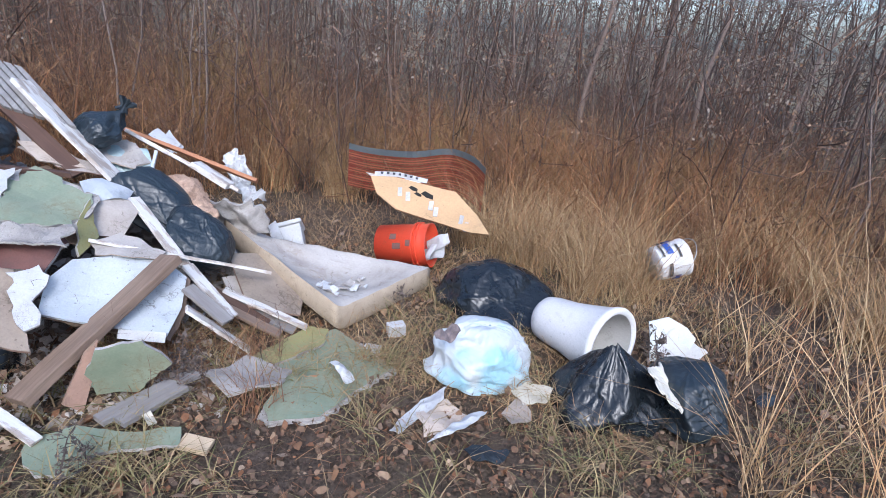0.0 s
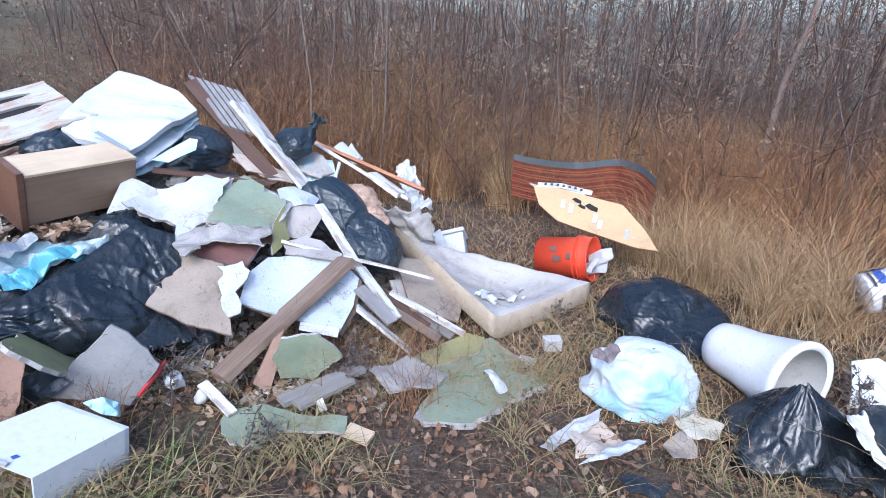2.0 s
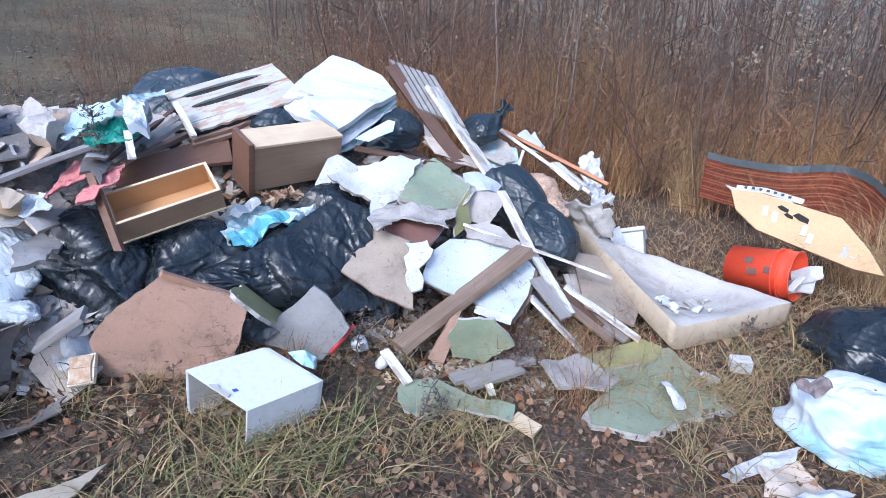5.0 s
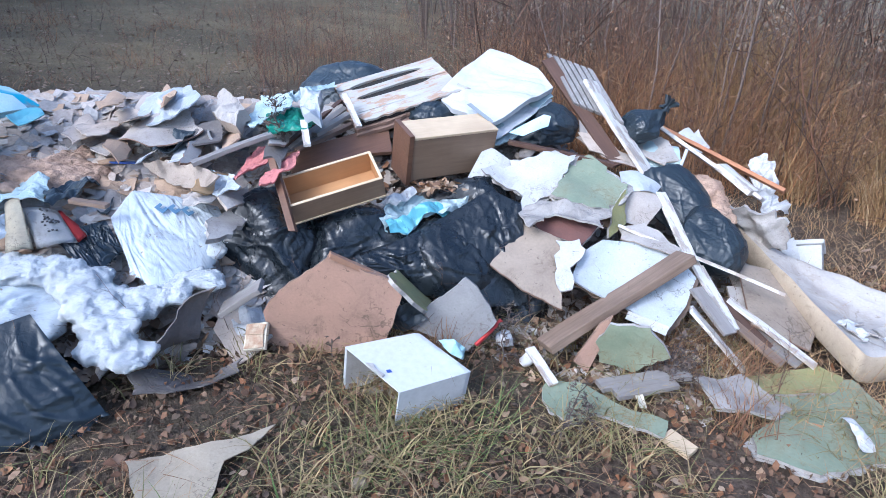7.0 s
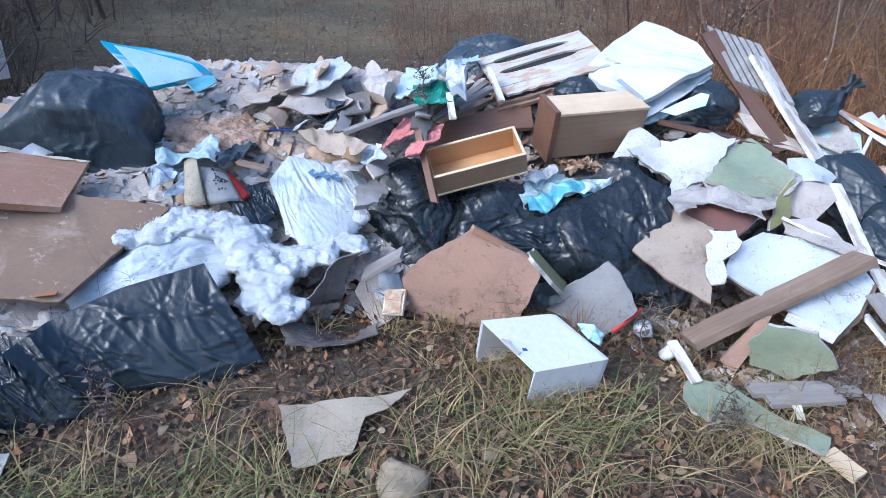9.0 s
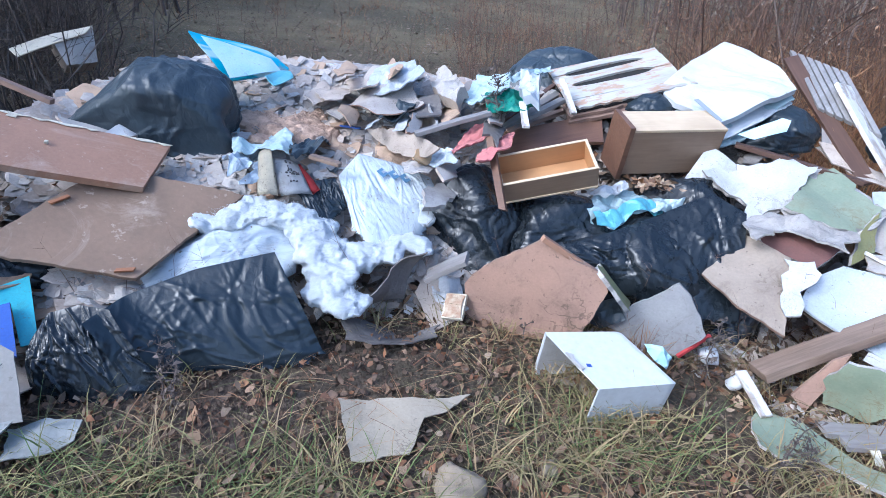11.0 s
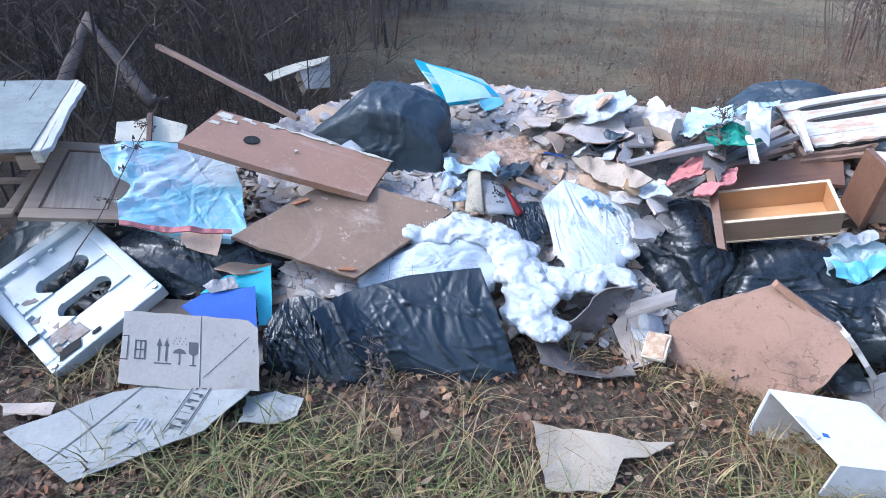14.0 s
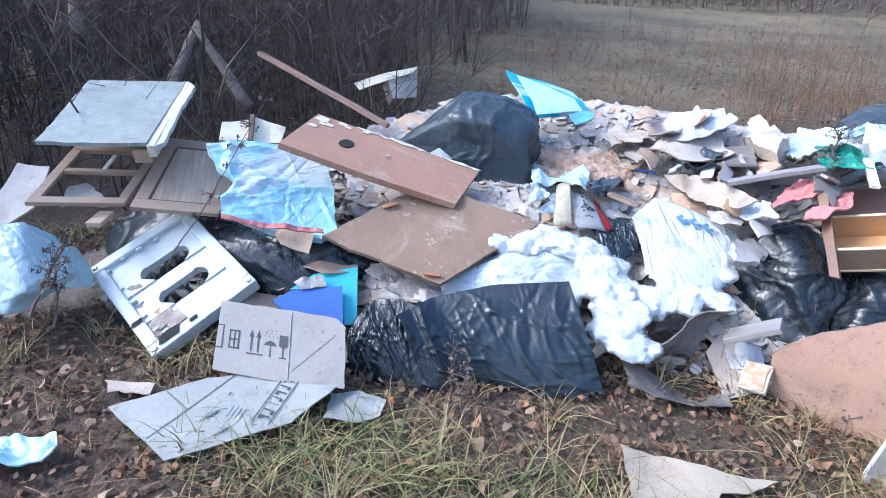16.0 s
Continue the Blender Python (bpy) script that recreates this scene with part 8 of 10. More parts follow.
# drawers and boards on the heap
drawer(pose(-2.162, 0.984, 0.656, 25.1, -11.8, 63.3), 0.393, 0.184, deep=0.1)
sheet('stained_board', "dark stained drawer front at the drawer's end", 'drawer front', 'dark_wood', pose(-2.204, 0.980, 0.707, 53.5, -11.5, 24.2), [(-0.095, 0.159), (-0.060, 0.159), (0.094, -0.161), (0.061, -0.158)], thick=0.018, warp=0, seed=64)
sheet('long_board', 'long dark stained wooden side panel', 'panel', 'dark_wood', pose(-2.468, 1.485, 0.743, 26.3, -9.5, 74.1), [(-0.278, 0.103), (0.277, 0.103), (0.200, -0.100), (0.086, -0.059), (-0.284, -0.047)], thick=0.018, warp=0.004, seed=65)
drawer_box(pose(-2.137, 1.589, 0.637, 106.2, 0.3, 72.7), 0.446, 0.220, deep=0.17)
slotted_board(pose(-2.507, 1.604, 0.842, 19.0, -12.2, 67.6), 0.582, 0.419)
beam('split_lath', 'split weathered lath leaning on the boards', 'lath', 'white_wood', (-2.616, 1.608, 0.981), (-2.429, 1.544, 0.852), 0.03, 0.012, seed=66)
beam('grey_batten', 'grey weathered batten under a slotted board', 'batten', 'grey_wood', (-2.660, 1.273, 0.747), (-2.807, 1.798, 0.897), 0.05, 0.02, seed=67)
beam('brown_batten', 'brown splintered batten under a slotted board', 'batten', 'ply_edge', (-2.618, 1.304, 0.748), (-2.647, 1.816, 0.854), 0.04, 0.02, seed=68)
beam('grey_batten', 'grey weathered batten under a slotted board', 'batten', 'grey_wood', (-2.584, 1.394, 0.816), (-2.595, 1.612, 0.888), 0.05, 0.02, seed=69)
beam('dark_batten', 'thin dark batten across the heap', 'batten', 'umber', (-2.662, 1.219, 0.744), (-2.885, 1.785, 0.905), 0.03, 0.02, seed=70)
bag('far_bin_bag', 'dark grey bin bag on the far side of the heap', 'bin bag', 'grey_film', pose(-3.170, 1.970, 0.890, 0, 0, 37.5), (0.250, 0.250, 0.190), crease=0.15, lump=0.08, seed=71)
sack = sheet('rubbish_sack', 'big flat-sided white woven plastic sack', 'sack', 'sack_white', pose(-2.190, 2.264, 0.985, 18.4, -23.7, 100.0), [(-0.211, 0.229), (0.036, 0.229), (0.279, 0.188), (0.308, 0.043), (0.286, -0.108), (0.166, -0.249), (-0.045, -0.200), (-0.256, -0.131), (-0.293, -0.103), (-0.270, 0.102)], thick=0.03, fold=0.007, fold_size=0.08, cells=30, warp=0.03, seed=72)
for k, film in ((1, 'haze_film'), (2, 'sack_white'), (3, 'haze_film')):
    stick(sack, sheet('fold', 'folded grey-white layer of a sack', 'fold', film, pose(-2.190, 2.264, 0.985, 18.4, -23.7, 100.0) @ pose(-0.012 * k, -0.008 * k, -0.03 - 0.018 * k, 1.5 * k, 0, 3 * k - 5), [(-0.2, 0.2), (0.036, 0.21), (0.26, 0.18), (0.3, 0.043), (0.29, -0.11), (0.175, -0.25), (-0.045, -0.21), (-0.25, -0.14), (-0.28, -0.1), (-0.25, 0.1)], thick=0.008, fold=0.006, fold_size=0.06, cells=22, warp=0.03, ragged=0.004, seed=80 + k))
stick(sack, sheet('printed_mark', 'row of faded print on a white sack', 'print', 'faded_ink', pose(-2.081, 2.022, 0.901, 29.2, -8.5, 74.8), [(-0.029, 0.079), (-0.006, 0.079), (0.027, -0.075), (0.007, -0.084)], thick=0.002, warp=0, seed=73))
bag('black_sack', 'dark plastic sack under a white one', 'bin bag', 'navy_film', pose(-2.062, 2.461, 0.772, 0, 0, 37.5), (0.198, 0.200, 0.134), crease=0.1, seed=74)
sheet('blue_label', 'light blue printed label on dark plastic', 'label', 'pale_blue', pose(-1.907, 2.233, 0.833, 29.3, -19.7, 65.9), [(-0.131, 0.034), (0.074, 0.034), (0.096, 0.004), (0.049, -0.044), (-0.087, -0.028)], thick=0.003, warp=0.004, seed=75)
bag('black_sack', 'dark plastic sack beneath broken boards', 'bin bag', 'navy_film', pose(-2.461, 2.039, 0.845, 0, 0, 37.5), (0.188, 0.200, 0.100), crease=0.1, seed=76)
slatted_panel(pose(-1.944, 2.621, 0.885, 32.3, 15.5, 10.4), 0.306, 0.269, lean=-1.243)
beam('dark_batten', 'dark brown batten behind a white board', 'batten', 'umber', (-2.221, 2.746, 1.086), (-1.589, 2.527, 0.631), 0.07, 0.02, roll=20, seed=77)
beam('white_plank', 'white painted plank with flaking paint', 'plank', 'white_wood', (-1.927, 2.733, 0.991), (-1.421, 2.560, 0.581), 0.1, 0.02, roll=-15, seed=78)
beam('grey_batten', 'grey weathered batten in the heap', 'batten', 'grey_wood', (-2.019, 2.777, 0.972), (-1.822, 2.552, 0.743), 0.04, 0.02, seed=79)
bag('dark_sack', 'dark green-black plastic sack end sticking up', 'bin bag', 'navy_film', pose(-1.618, 2.807, 0.786, 0, -25, 37.5), (0.136, 0.140, 0.104), crease=0.12, neck=(1, 0, 0.5), seed=80)
beam('orange_plank', "orange-brown stained board on the heap's edge", 'plank', 'orange_wood', (-1.728, 3.089, 0.752), (-0.939, 3.001, 0.525), 0.035, 0.02, roll=-40, seed=81)
beam('white_plank', 'white painted board lying beside an orange one', 'plank', 'white_wood', (-1.615, 3.020, 0.737), (-1.003, 2.908, 0.486), 0.06, 0.02, roll=-30, seed=82)
beam('white_block', 'thick white painted board end', 'plank', 'white_wood', (-1.246, 2.951, 0.608), (-1.049, 2.902, 0.515), 0.09, 0.03, roll=-10, seed=83)
sheet('foil_scrap', 'crumpled silvery foil and paper', 'foil', 'foil', pose(-1.099, 3.191, 0.533, 49.3, -33.5, 24.4), [(-0.026, 0.121), (0.050, 0.121), (0.072, 0.008), (0.033, -0.110), (-0.064, -0.143), (-0.064, 0.002)], thick=0.003, fold=0.022, fold_size=0.04, cells=22, ragged=0.012, seed=84)
sheet('foil_scrap', 'crumpled silvery foil and paper', 'foil', 'foil', pose(-1.015, 3.117, 0.400, 41.3, 7.2, 42.7), [(-0.075, 0.067), (0.044, 0.067), (0.066, -0.057), (-0.035, -0.077)], thick=0.003, fold=0.022, fold_size=0.04, cells=16, ragged=0.012, seed=85)
sheet('white_card', "bent white card at the heap's edge", 'card', 'white_board', pose(-1.511, 3.210, 0.659, 18.5, -13.0, 75.1), [(-0.023, 0.088), (0.063, 0.088), (0.019, -0.087), (-0.059, -0.089)], thick=0.003, warp=0.02, seed=86)
sheet('white_card', "bent white card at the heap's edge", 'card', 'white_board', pose(-1.480, 3.234, 0.648, 16.0, -12.6, 88.4), [(-0.005, 0.068), (0.119, 0.068), (-0.021, -0.074), (-0.093, -0.061)], thick=0.003, warp=0.02, seed=87)
fluffs([(-1.274, 2.765, 0.563), (-1.204, 2.722, 0.528), (-1.142, 2.713, 0.495), (-1.115, 2.635, 0.455)], radius=0.055, material='pink_fluff', label='clump of pinkish old insulation wool')
bag('bin_bag', 'long slack black bin bag between white boards', 'bin bag', 'navy_film', pose(-1.262, 2.584, 0.465, 0, 38, -0.6), (0.225, 0.150, 0.125), crease=0.16, lump=0.15, seed=88)
bag('bin_bag', 'black bin bag end under white boards', 'bin bag', 'navy_film', pose(-1.083, 2.493, 0.379, 0, 30, -0.6), (0.173, 0.160, 0.130), crease=0.16, seed=89)
sheet('white_sheet', 'curved sheet of pale grey plastic', 'plastic sheet', 'haze_film', pose(-1.496, 2.733, 0.660, 22.1, -10.3, 48.6), [(-0.119, 0.132), (0.012, 0.132), (0.130, 0.036), (0.083, -0.133), (-0.011, -0.130), (-0.096, -0.037)], thick=0.004, warp=0.04, cells=14, seed=90)
sheet('card_scrap', 'grey pressed card in the heap', 'scrap', 'grey_board', pose(-1.673, 2.564, 0.683, 17.1, -9.7, 76.9), [(-0.060, 0.183), (0.031, 0.183), (0.062, -0.106), (0.021, -0.197), (-0.054, -0.062)], thick=0.006, ragged=0.006, seed=91)
sheet('plaster_bed', "crumbled grey plaster and dirt on the heap's flank", 'plaster crumbs', 'plaster', pose(-1.011, 2.849, 0.366, 102.8, -17.9, -3.5), [(-0.136, 0.133), (0.006, 0.133), (0.170, 0.008), (0.151, -0.112), (-0.027, -0.144), (-0.164, -0.019)], thick=0.02, ragged=0.03, warp=0.06, fold=0.015, fold_size=0.08, cells=18, seed=92)
beam('white_pipe', 'thin white plastic pipe upright in the heap', 'pipe', 'tub_white', (-1.375, 2.816, 0.692), (-1.323, 2.632, 0.616), 0.015, 0.015, seed=93)

# plasterboard, boards and laths on the heap's face
sheet('torn_sheet', 'torn white plasterboard sheet on top of black bags', 'plasterboard', 'white_board', pose(-1.731, 1.994, 0.642, 35.1, -7.4, 62.7), [(-0.209, 0.120), (-0.012, 0.120), (0.112, 0.127), (0.255, 0.069), (0.149, -0.019), (0.099, -0.091), (-0.031, -0.118), (-0.152, -0.167), (-0.069, -0.062), (-0.142, 0.020)], thick=0.01, ragged=0.014, warp=0.03, cells=12, seed=94)
sheet('white_card', 'folded white card beside the dark sack', 'card', 'white_board', pose(-1.922, 1.931, 0.685, 17.3, -30.0, 106.4), [(-0.129, 0.075), (0.103, 0.075), (0.064, -0.085), (-0.037, -0.065)], thick=0.004, warp=0.01, seed=95)
sheet('green_board', 'green-faced plasterboard with broken edges', 'plasterboard', 'green_board', pose(-1.526, 2.137, 0.625, 20.1, -6.7, 79.9), [(0.022, 0.172), (0.183, 0.172), (0.174, -0.094), (0.098, -0.136), (-0.041, -0.178), (-0.167, -0.067), (-0.196, 0.034), (-0.074, 0.096)], thick=0.014, ragged=0.012, warp=0.02, seed=96)
sheet('green_board', 'olive-green board standing on edge', 'board', 'olive_board', pose(-1.355, 2.134, 0.528, 55.0, -21.8, 96.3), [(-0.014, 0.042), (0.143, 0.042), (0.004, -0.058), (-0.134, -0.026)], thick=0.012, ragged=0.006, seed=97)
sheet('maroon_board', 'dark maroon broken board with flaked edges', 'board', 'maroon', pose(-1.459, 1.937, 0.498, 21.4, -25.1, 89.8), [(-0.088, 0.135), (0.051, 0.135), (0.101, -0.016), (0.084, -0.100), (0.001, -0.091), (-0.068, -0.083), (-0.081, 0.020)], thick=0.02, ragged=0.01, warp=0.02, seed=98)
sheet('torn_underlay', 'torn grey underlay hanging from a board', 'underlay', 'plaster', pose(-1.490, 1.881, 0.557, 4.0, -4.7, 87.4), [(-0.099, 0.148), (0.057, 0.148), (0.189, -0.120), (0.047, -0.185), (0.003, -0.054), (-0.036, 0.033), (-0.162, 0.030)], thick=0.008, ragged=0.02, fold=0.011, cells=18, seed=99)
sheet('tan_board', 'tan stained board standing in the heap', 'board', 'tan_panel', pose(-1.481, 1.681, 0.400, 16.4, -24.9, 94.0), [(-0.093, 0.144), (0.165, 0.144), (0.180, -0.039), (-0.123, -0.212), (-0.129, -0.037)], thick=0.012, ragged=0.004, seed=100)
sheet('white_scrap', 'torn strip of white board', 'board', 'white_board', pose(-1.349, 1.763, 0.416, 27.7, -7.2, 36.5), [(-0.051, 0.128), (0.047, 0.128), (0.050, 0.028), (-0.002, -0.025), (0.001, -0.125), (-0.045, -0.134)], thick=0.008, ragged=0.014, seed=101)
cover = sheet('moulded_cover', 'glossy white curved panel with a turned edge', 'panel', 'cover_white', pose(-1.146, 1.976, 0.349, 16.8, -27.5, 106.8), [(-0.140, 0.255), (0.001, 0.255), (0.118, 0.190), (0.191, -0.004), (0.167, -0.127), (0.090, -0.212), (-0.051, -0.203), (-0.199, -0.157), (-0.176, 0.004)], thick=0.012, warp=0.03, cells=12, seed=102)
stick(cover, sheet('cover_strip', 'turned white edge of a panel', 'panel', 'white_board', pose(-1.021, 1.820, 0.250, 58.5, 7.2, 11.2), [(-0.081, 0.018), (0.081, 0.018), (0.080, -0.020), (-0.081, -0.016)], thick=0.008, seed=103))
sheet('card_scrap', 'pale layered card behind a white panel', 'scrap', 'card_white', pose(-1.212, 2.141, 0.456, 23.2, -3.9, 60.4), [(-0.092, 0.093), (0.043, 0.093), (0.110, -0.096), (0.053, -0.115), (-0.114, 0.025)], thick=0.006, ragged=0.008, seed=104)
sheet('grey_board', 'grey board wedged behind laths', 'board', 'grey_board', pose(-1.326, 2.295, 0.533, 39.8, -2.6, 57.6), [(-0.055, 0.087), (0.084, 0.087), (0.107, -0.005), (-0.028, -0.108), (-0.108, -0.062)], thick=0.01, seed=105)
sheet('white_sheet', 'bent sheet of white plastic', 'plastic sheet', 'white_film', pose(-1.394, 2.378, 0.612, 37.2, 2.3, 60.2), [(-0.082, 0.066), (0.014, 0.066), (0.105, -0.028), (0.054, -0.069), (-0.091, -0.036)], thick=0.004, warp=0.02, seed=106)
beam('brown_batten', 'dark brown splintered batten across the heap', 'batten', 'umber', (-1.967, 2.103, 0.764), (-1.546, 2.392, 0.666), 0.045, 0.02, seed=107)
beam('brown_board', 'weathered board in the heap', 'plank', 'weathered', (-1.835, 2.211, 0.684), (-1.381, 2.490, 0.542), 0.06, 0.02, seed=108)
sheet('card_scrap', 'pale board scrap behind the batten', 'scrap', 'pale_card', pose(-1.723, 2.544, 0.715, 32.5, 2.0, 31.3), [(-0.114, 0.071), (0.024, 0.071), (0.135, -0.093), (-0.045, -0.049)], thick=0.008, ragged=0.004, seed=109)
sheet('card_scrap', "pale board scrap at the heap's crest", 'scrap', 'card_white', pose(-1.512, 2.752, 0.674, 20.7, -3.9, 47.4), [(-0.087, 0.129), (0.078, 0.129), (0.095, -0.093), (0.004, -0.129), (-0.090, -0.035)], thick=0.008, ragged=0.006, warp=0.03, seed=110)
beam('brown_plank', 'heavy weathered brown plank leaning on the heap', 'plank', 'weathered', (-1.267, 1.506, 0.175), (-1.027, 2.117, 0.434), 0.105, 0.036, roll=-12, seed=111)
beam('white_lath', 'white painted lath leaning down the heap', 'lath', 'white_wood', (-1.313, 2.429, 0.571), (-1.033, 2.252, 0.341), 0.055, 0.014, roll=-10, seed=112)
beam('white_lath', 'white painted lath leaning down the heap', 'lath', 'white_wood', (-1.017, 2.237, 0.351), (-0.789, 2.101, 0.193), 0.055, 0.014, roll=-10, seed=113)
beam('white_lath', "white painted lath across the heap's foot", 'lath', 'white_wood', (-1.335, 2.104, 0.494), (-0.716, 2.410, 0.264), 0.045, 0.014, roll=-20, seed=114)
beam('white_lath', 'white painted lath with its end on the ground', 'lath', 'white_wood', (-0.923, 1.979, 0.286), (-0.712, 2.063, 0.059), 0.05, 0.014, seed=115)
beam('white_lath', 'white painted lath among brown ones', 'lath', 'white_wood', (-0.878, 2.255, 0.240), (-0.515, 2.266, 0.071), 0.04, 0.014, seed=116)
beam('grey_lath', 'thin grey lath among white ones', 'lath', 'grey_wood', (-0.953, 2.070, 0.331), (-0.771, 1.996, 0.227), 0.06, 0.014, seed=117)
beam('brown_lath', 'brown weathered lath among white ones', 'lath', 'weathered', (-0.894, 2.167, 0.229), (-0.607, 2.158, 0.089), 0.05, 0.014, seed=118)
beam('grey_lath', 'grey lath under white ones', 'lath', 'grey_wood', (-0.852, 2.266, 0.173), (-0.567, 2.236, 0.065), 0.05, 0.014, seed=119)
beam('dark_lath', 'dark lath under white ones', 'lath', 'umber', (-0.967, 2.221, 0.282), (-0.673, 2.211, 0.106), 0.05, 0.014, seed=120)
sheet('brown_board', 'brown board in the shade under the laths', 'board', 'tan_panel', pose(-0.736, 2.442, 0.184, 19.3, 12.7, 46.4), [(-0.099, 0.242), (0.091, 0.242), (0.128, -0.120), (0.047, -0.229), (-0.167, -0.135)], thick=0.01, seed=121)
sheet('white_card', 'white board end under the mattress', 'board', 'card_white', pose(-0.848, 2.373, 0.192, 20.5, 3.7, 46.0), [(-0.046, 0.083), (0.069, 0.083), (0.033, -0.075), (-0.056, -0.091)], thick=0.01, seed=122)
sheet('white_board_end', 'scrap of white board beside a batten', 'board', 'white_board', pose(-0.853, 3.033, 0.226, 22.0, -27.5, 23.6), [(-0.018, 0.078), (0.028, 0.078), (0.018, -0.078), (-0.027, -0.079)], thick=0.01, seed=123)

# flat part of the heap
sheet('slate_sheet', 'dark grey felt sheet with a curled edge', 'felt', 'grey_cloth', pose(-2.117, 0.471, 0.327, 120.0, -54.0, 65.4), [(-0.134, 0.104), (-0.053, 0.104), (0.203, -0.049), (0.075, -0.076), (-0.028, -0.102), (-0.064, 0.019)], thick=0.006, ragged=0.006, warp=0.05, cells=12, seed=124)
sheet('slate_sheet', 'curled grey felt strip on the leaves', 'felt', 'grey_cloth', pose(-2.029, 0.433, 0.227, 8.6, 11.4, 98.2), [(-0.140, 0.111), (-0.055, 0.111), (0.076, -0.007), (0.195, -0.059), (0.136, -0.124), (-0.048, -0.051), (-0.162, 0.019)], thick=0.006, ragged=0.01, warp=0.05, cells=14, seed=125)
beam('grey_board', 'grey weathered board end', 'plank', 'grey_wood', (-2.117, 0.635, 0.351), (-2.026, 0.758, 0.442), 0.1, 0.02, seed=126)
brick_tile(pose(-2.012, 0.644, 0.219, 37.7, -7.3, 42.6), 0.085, 0.106)
sheet('card_scrap', 'pale grey board beside black bags', 'board', 'pale_card', pose(-2.530, 0.946, 0.533, 32.0, -11.3, 101.8), [(-0.101, 0.050), (0.103, 0.050), (0.181, 0.088), (-0.004, -0.108), (-0.179, -0.080)], thick=0.01, ragged=0.006, seed=127)
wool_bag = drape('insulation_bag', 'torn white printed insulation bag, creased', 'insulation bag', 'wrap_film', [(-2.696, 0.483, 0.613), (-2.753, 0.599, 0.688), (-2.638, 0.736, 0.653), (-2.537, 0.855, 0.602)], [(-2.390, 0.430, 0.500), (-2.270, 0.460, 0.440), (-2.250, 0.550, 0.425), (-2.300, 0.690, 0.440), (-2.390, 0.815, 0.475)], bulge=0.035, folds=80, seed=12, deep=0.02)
fluffs([(-2.260, 0.403, 0.448), (-2.207, 0.352, 0.406), (-2.228, 0.460, 0.434), (-2.239, 0.533, 0.446), (-2.257, 0.587, 0.457), (-2.221, 0.642, 0.444), (-2.383, 0.741, 0.503), (-2.443, 0.780, 0.541), (-2.149, 0.301, 0.359)], radius=0.045, material='fluff', label='torn white insulation wool spilling from a bag')
fluffs([(-2.600, -0.069, 0.546), (-2.591, 0.013, 0.556), (-2.573, 0.117, 0.567), (-2.523, 0.202, 0.554), (-2.442, 0.264, 0.518), (-2.365, 0.289, 0.473), (-2.271, 0.283, 0.430), (-2.198, 0.277, 0.383), (-2.124, 0.282, 0.350), (-2.467, 0.236, 0.498), (-2.327, 0.300, 0.452)], radius=0.062, material='fluff', label='long arc of white insulation wool')
bag('insulation_roll', 'white plastic-wrapped insulation roll, crease shade in its colour', 'insulation roll', 'wrap_film', pose(-2.527, -0.048, 0.376, 0, -10, 78.2), (0.278, 0.200, 0.151), crease=0.2, lump=0.12, fine=0.06, seed=9)
bag('bin_bag', 'slack grey-black bin bag under draped film', 'bin bag', 'slate_film', pose(-2.377, -0.106, 0.167, 0, 0, 78.2), (0.300, 0.160, 0.162), crease=0.16, seed=3)
drape('draped_film', 'grey-black plastic film draped over a bag, pulled into folds', 'plastic film', 'slate_film', [(-2.182, -0.519, 0.412), (-2.297, -0.398, 0.423), (-2.295, -0.171, 0.475), (-2.248, 0.093, 0.508)], [(-2.123, -0.437, 0.200), (-2.120, -0.248, 0.186), (-2.061, -0.076, 0.177), (-2.010, 0.096, 0.174), (-2.019, 0.178, 0.200)], bulge=0.03, folds=80, seed=6, deep=0.022)
bag('bin_bag', 'black bin bag under gathered film on the grass', 'bin bag', 'black_film', pose(-2.310, -0.520, 0.270, 0, 0, 78.2), (0.150, 0.130, 0.130), crease=0.28, lump=0.2, fine=0.07, seed=132, peak=0.4)
drape('gathered_film', 'black bin bag film gathered into tight folds on the grass', 'plastic film', 'black_film', [(-2.290, -0.680, 0.330), (-2.285, -0.610, 0.420), (-2.260, -0.520, 0.440), (-2.215, -0.440, 0.425)], [(-2.190, -0.690, 0.180), (-2.120, -0.560, 0.165), (-2.085, -0.430, 0.165), (-2.080, -0.330, 0.175)], bulge=0.03, folds=110, seed=9, deep=0.03)
drape('dark_film', 'dark crumpled plastic film beside insulation wool', 'plastic film', 'slate_film', [(-2.640, 0.250, 0.610), (-2.660, 0.350, 0.615), (-2.650, 0.450, 0.620)], [(-2.470, 0.300, 0.500), (-2.480, 0.370, 0.495), (-2.510, 0.450, 0.530)], bulge=0.03, folds=90, seed=33, deep=0.03)
paper_sack(((-2.593, 0.110, 0.603), (-2.572, 0.190, 0.599), (-2.760, 0.217, 0.743), (-2.820, 0.174, 0.717)), ((-2.561, 0.198, 0.601), (-2.549, 0.324, 0.592), (-2.745, 0.320, 0.669), (-2.779, 0.219, 0.700)), ((-2.550, 0.324, 0.592), (-2.629, 0.393, 0.582), (-2.773, 0.341, 0.634), (-2.750, 0.321, 0.668)))
sheet('pink_packet', 'pinkish cloth bundle beside a cream packet', 'cloth', 'pink_fluff', pose(-2.782, 0.182, 0.601, 4.6, -31.0, 109.5), [(0.020, 0.080), (0.092, 0.080), (-0.040, -0.099), (-0.072, -0.061)], thick=0.02, fold=0.007, cells=10, seed=136)
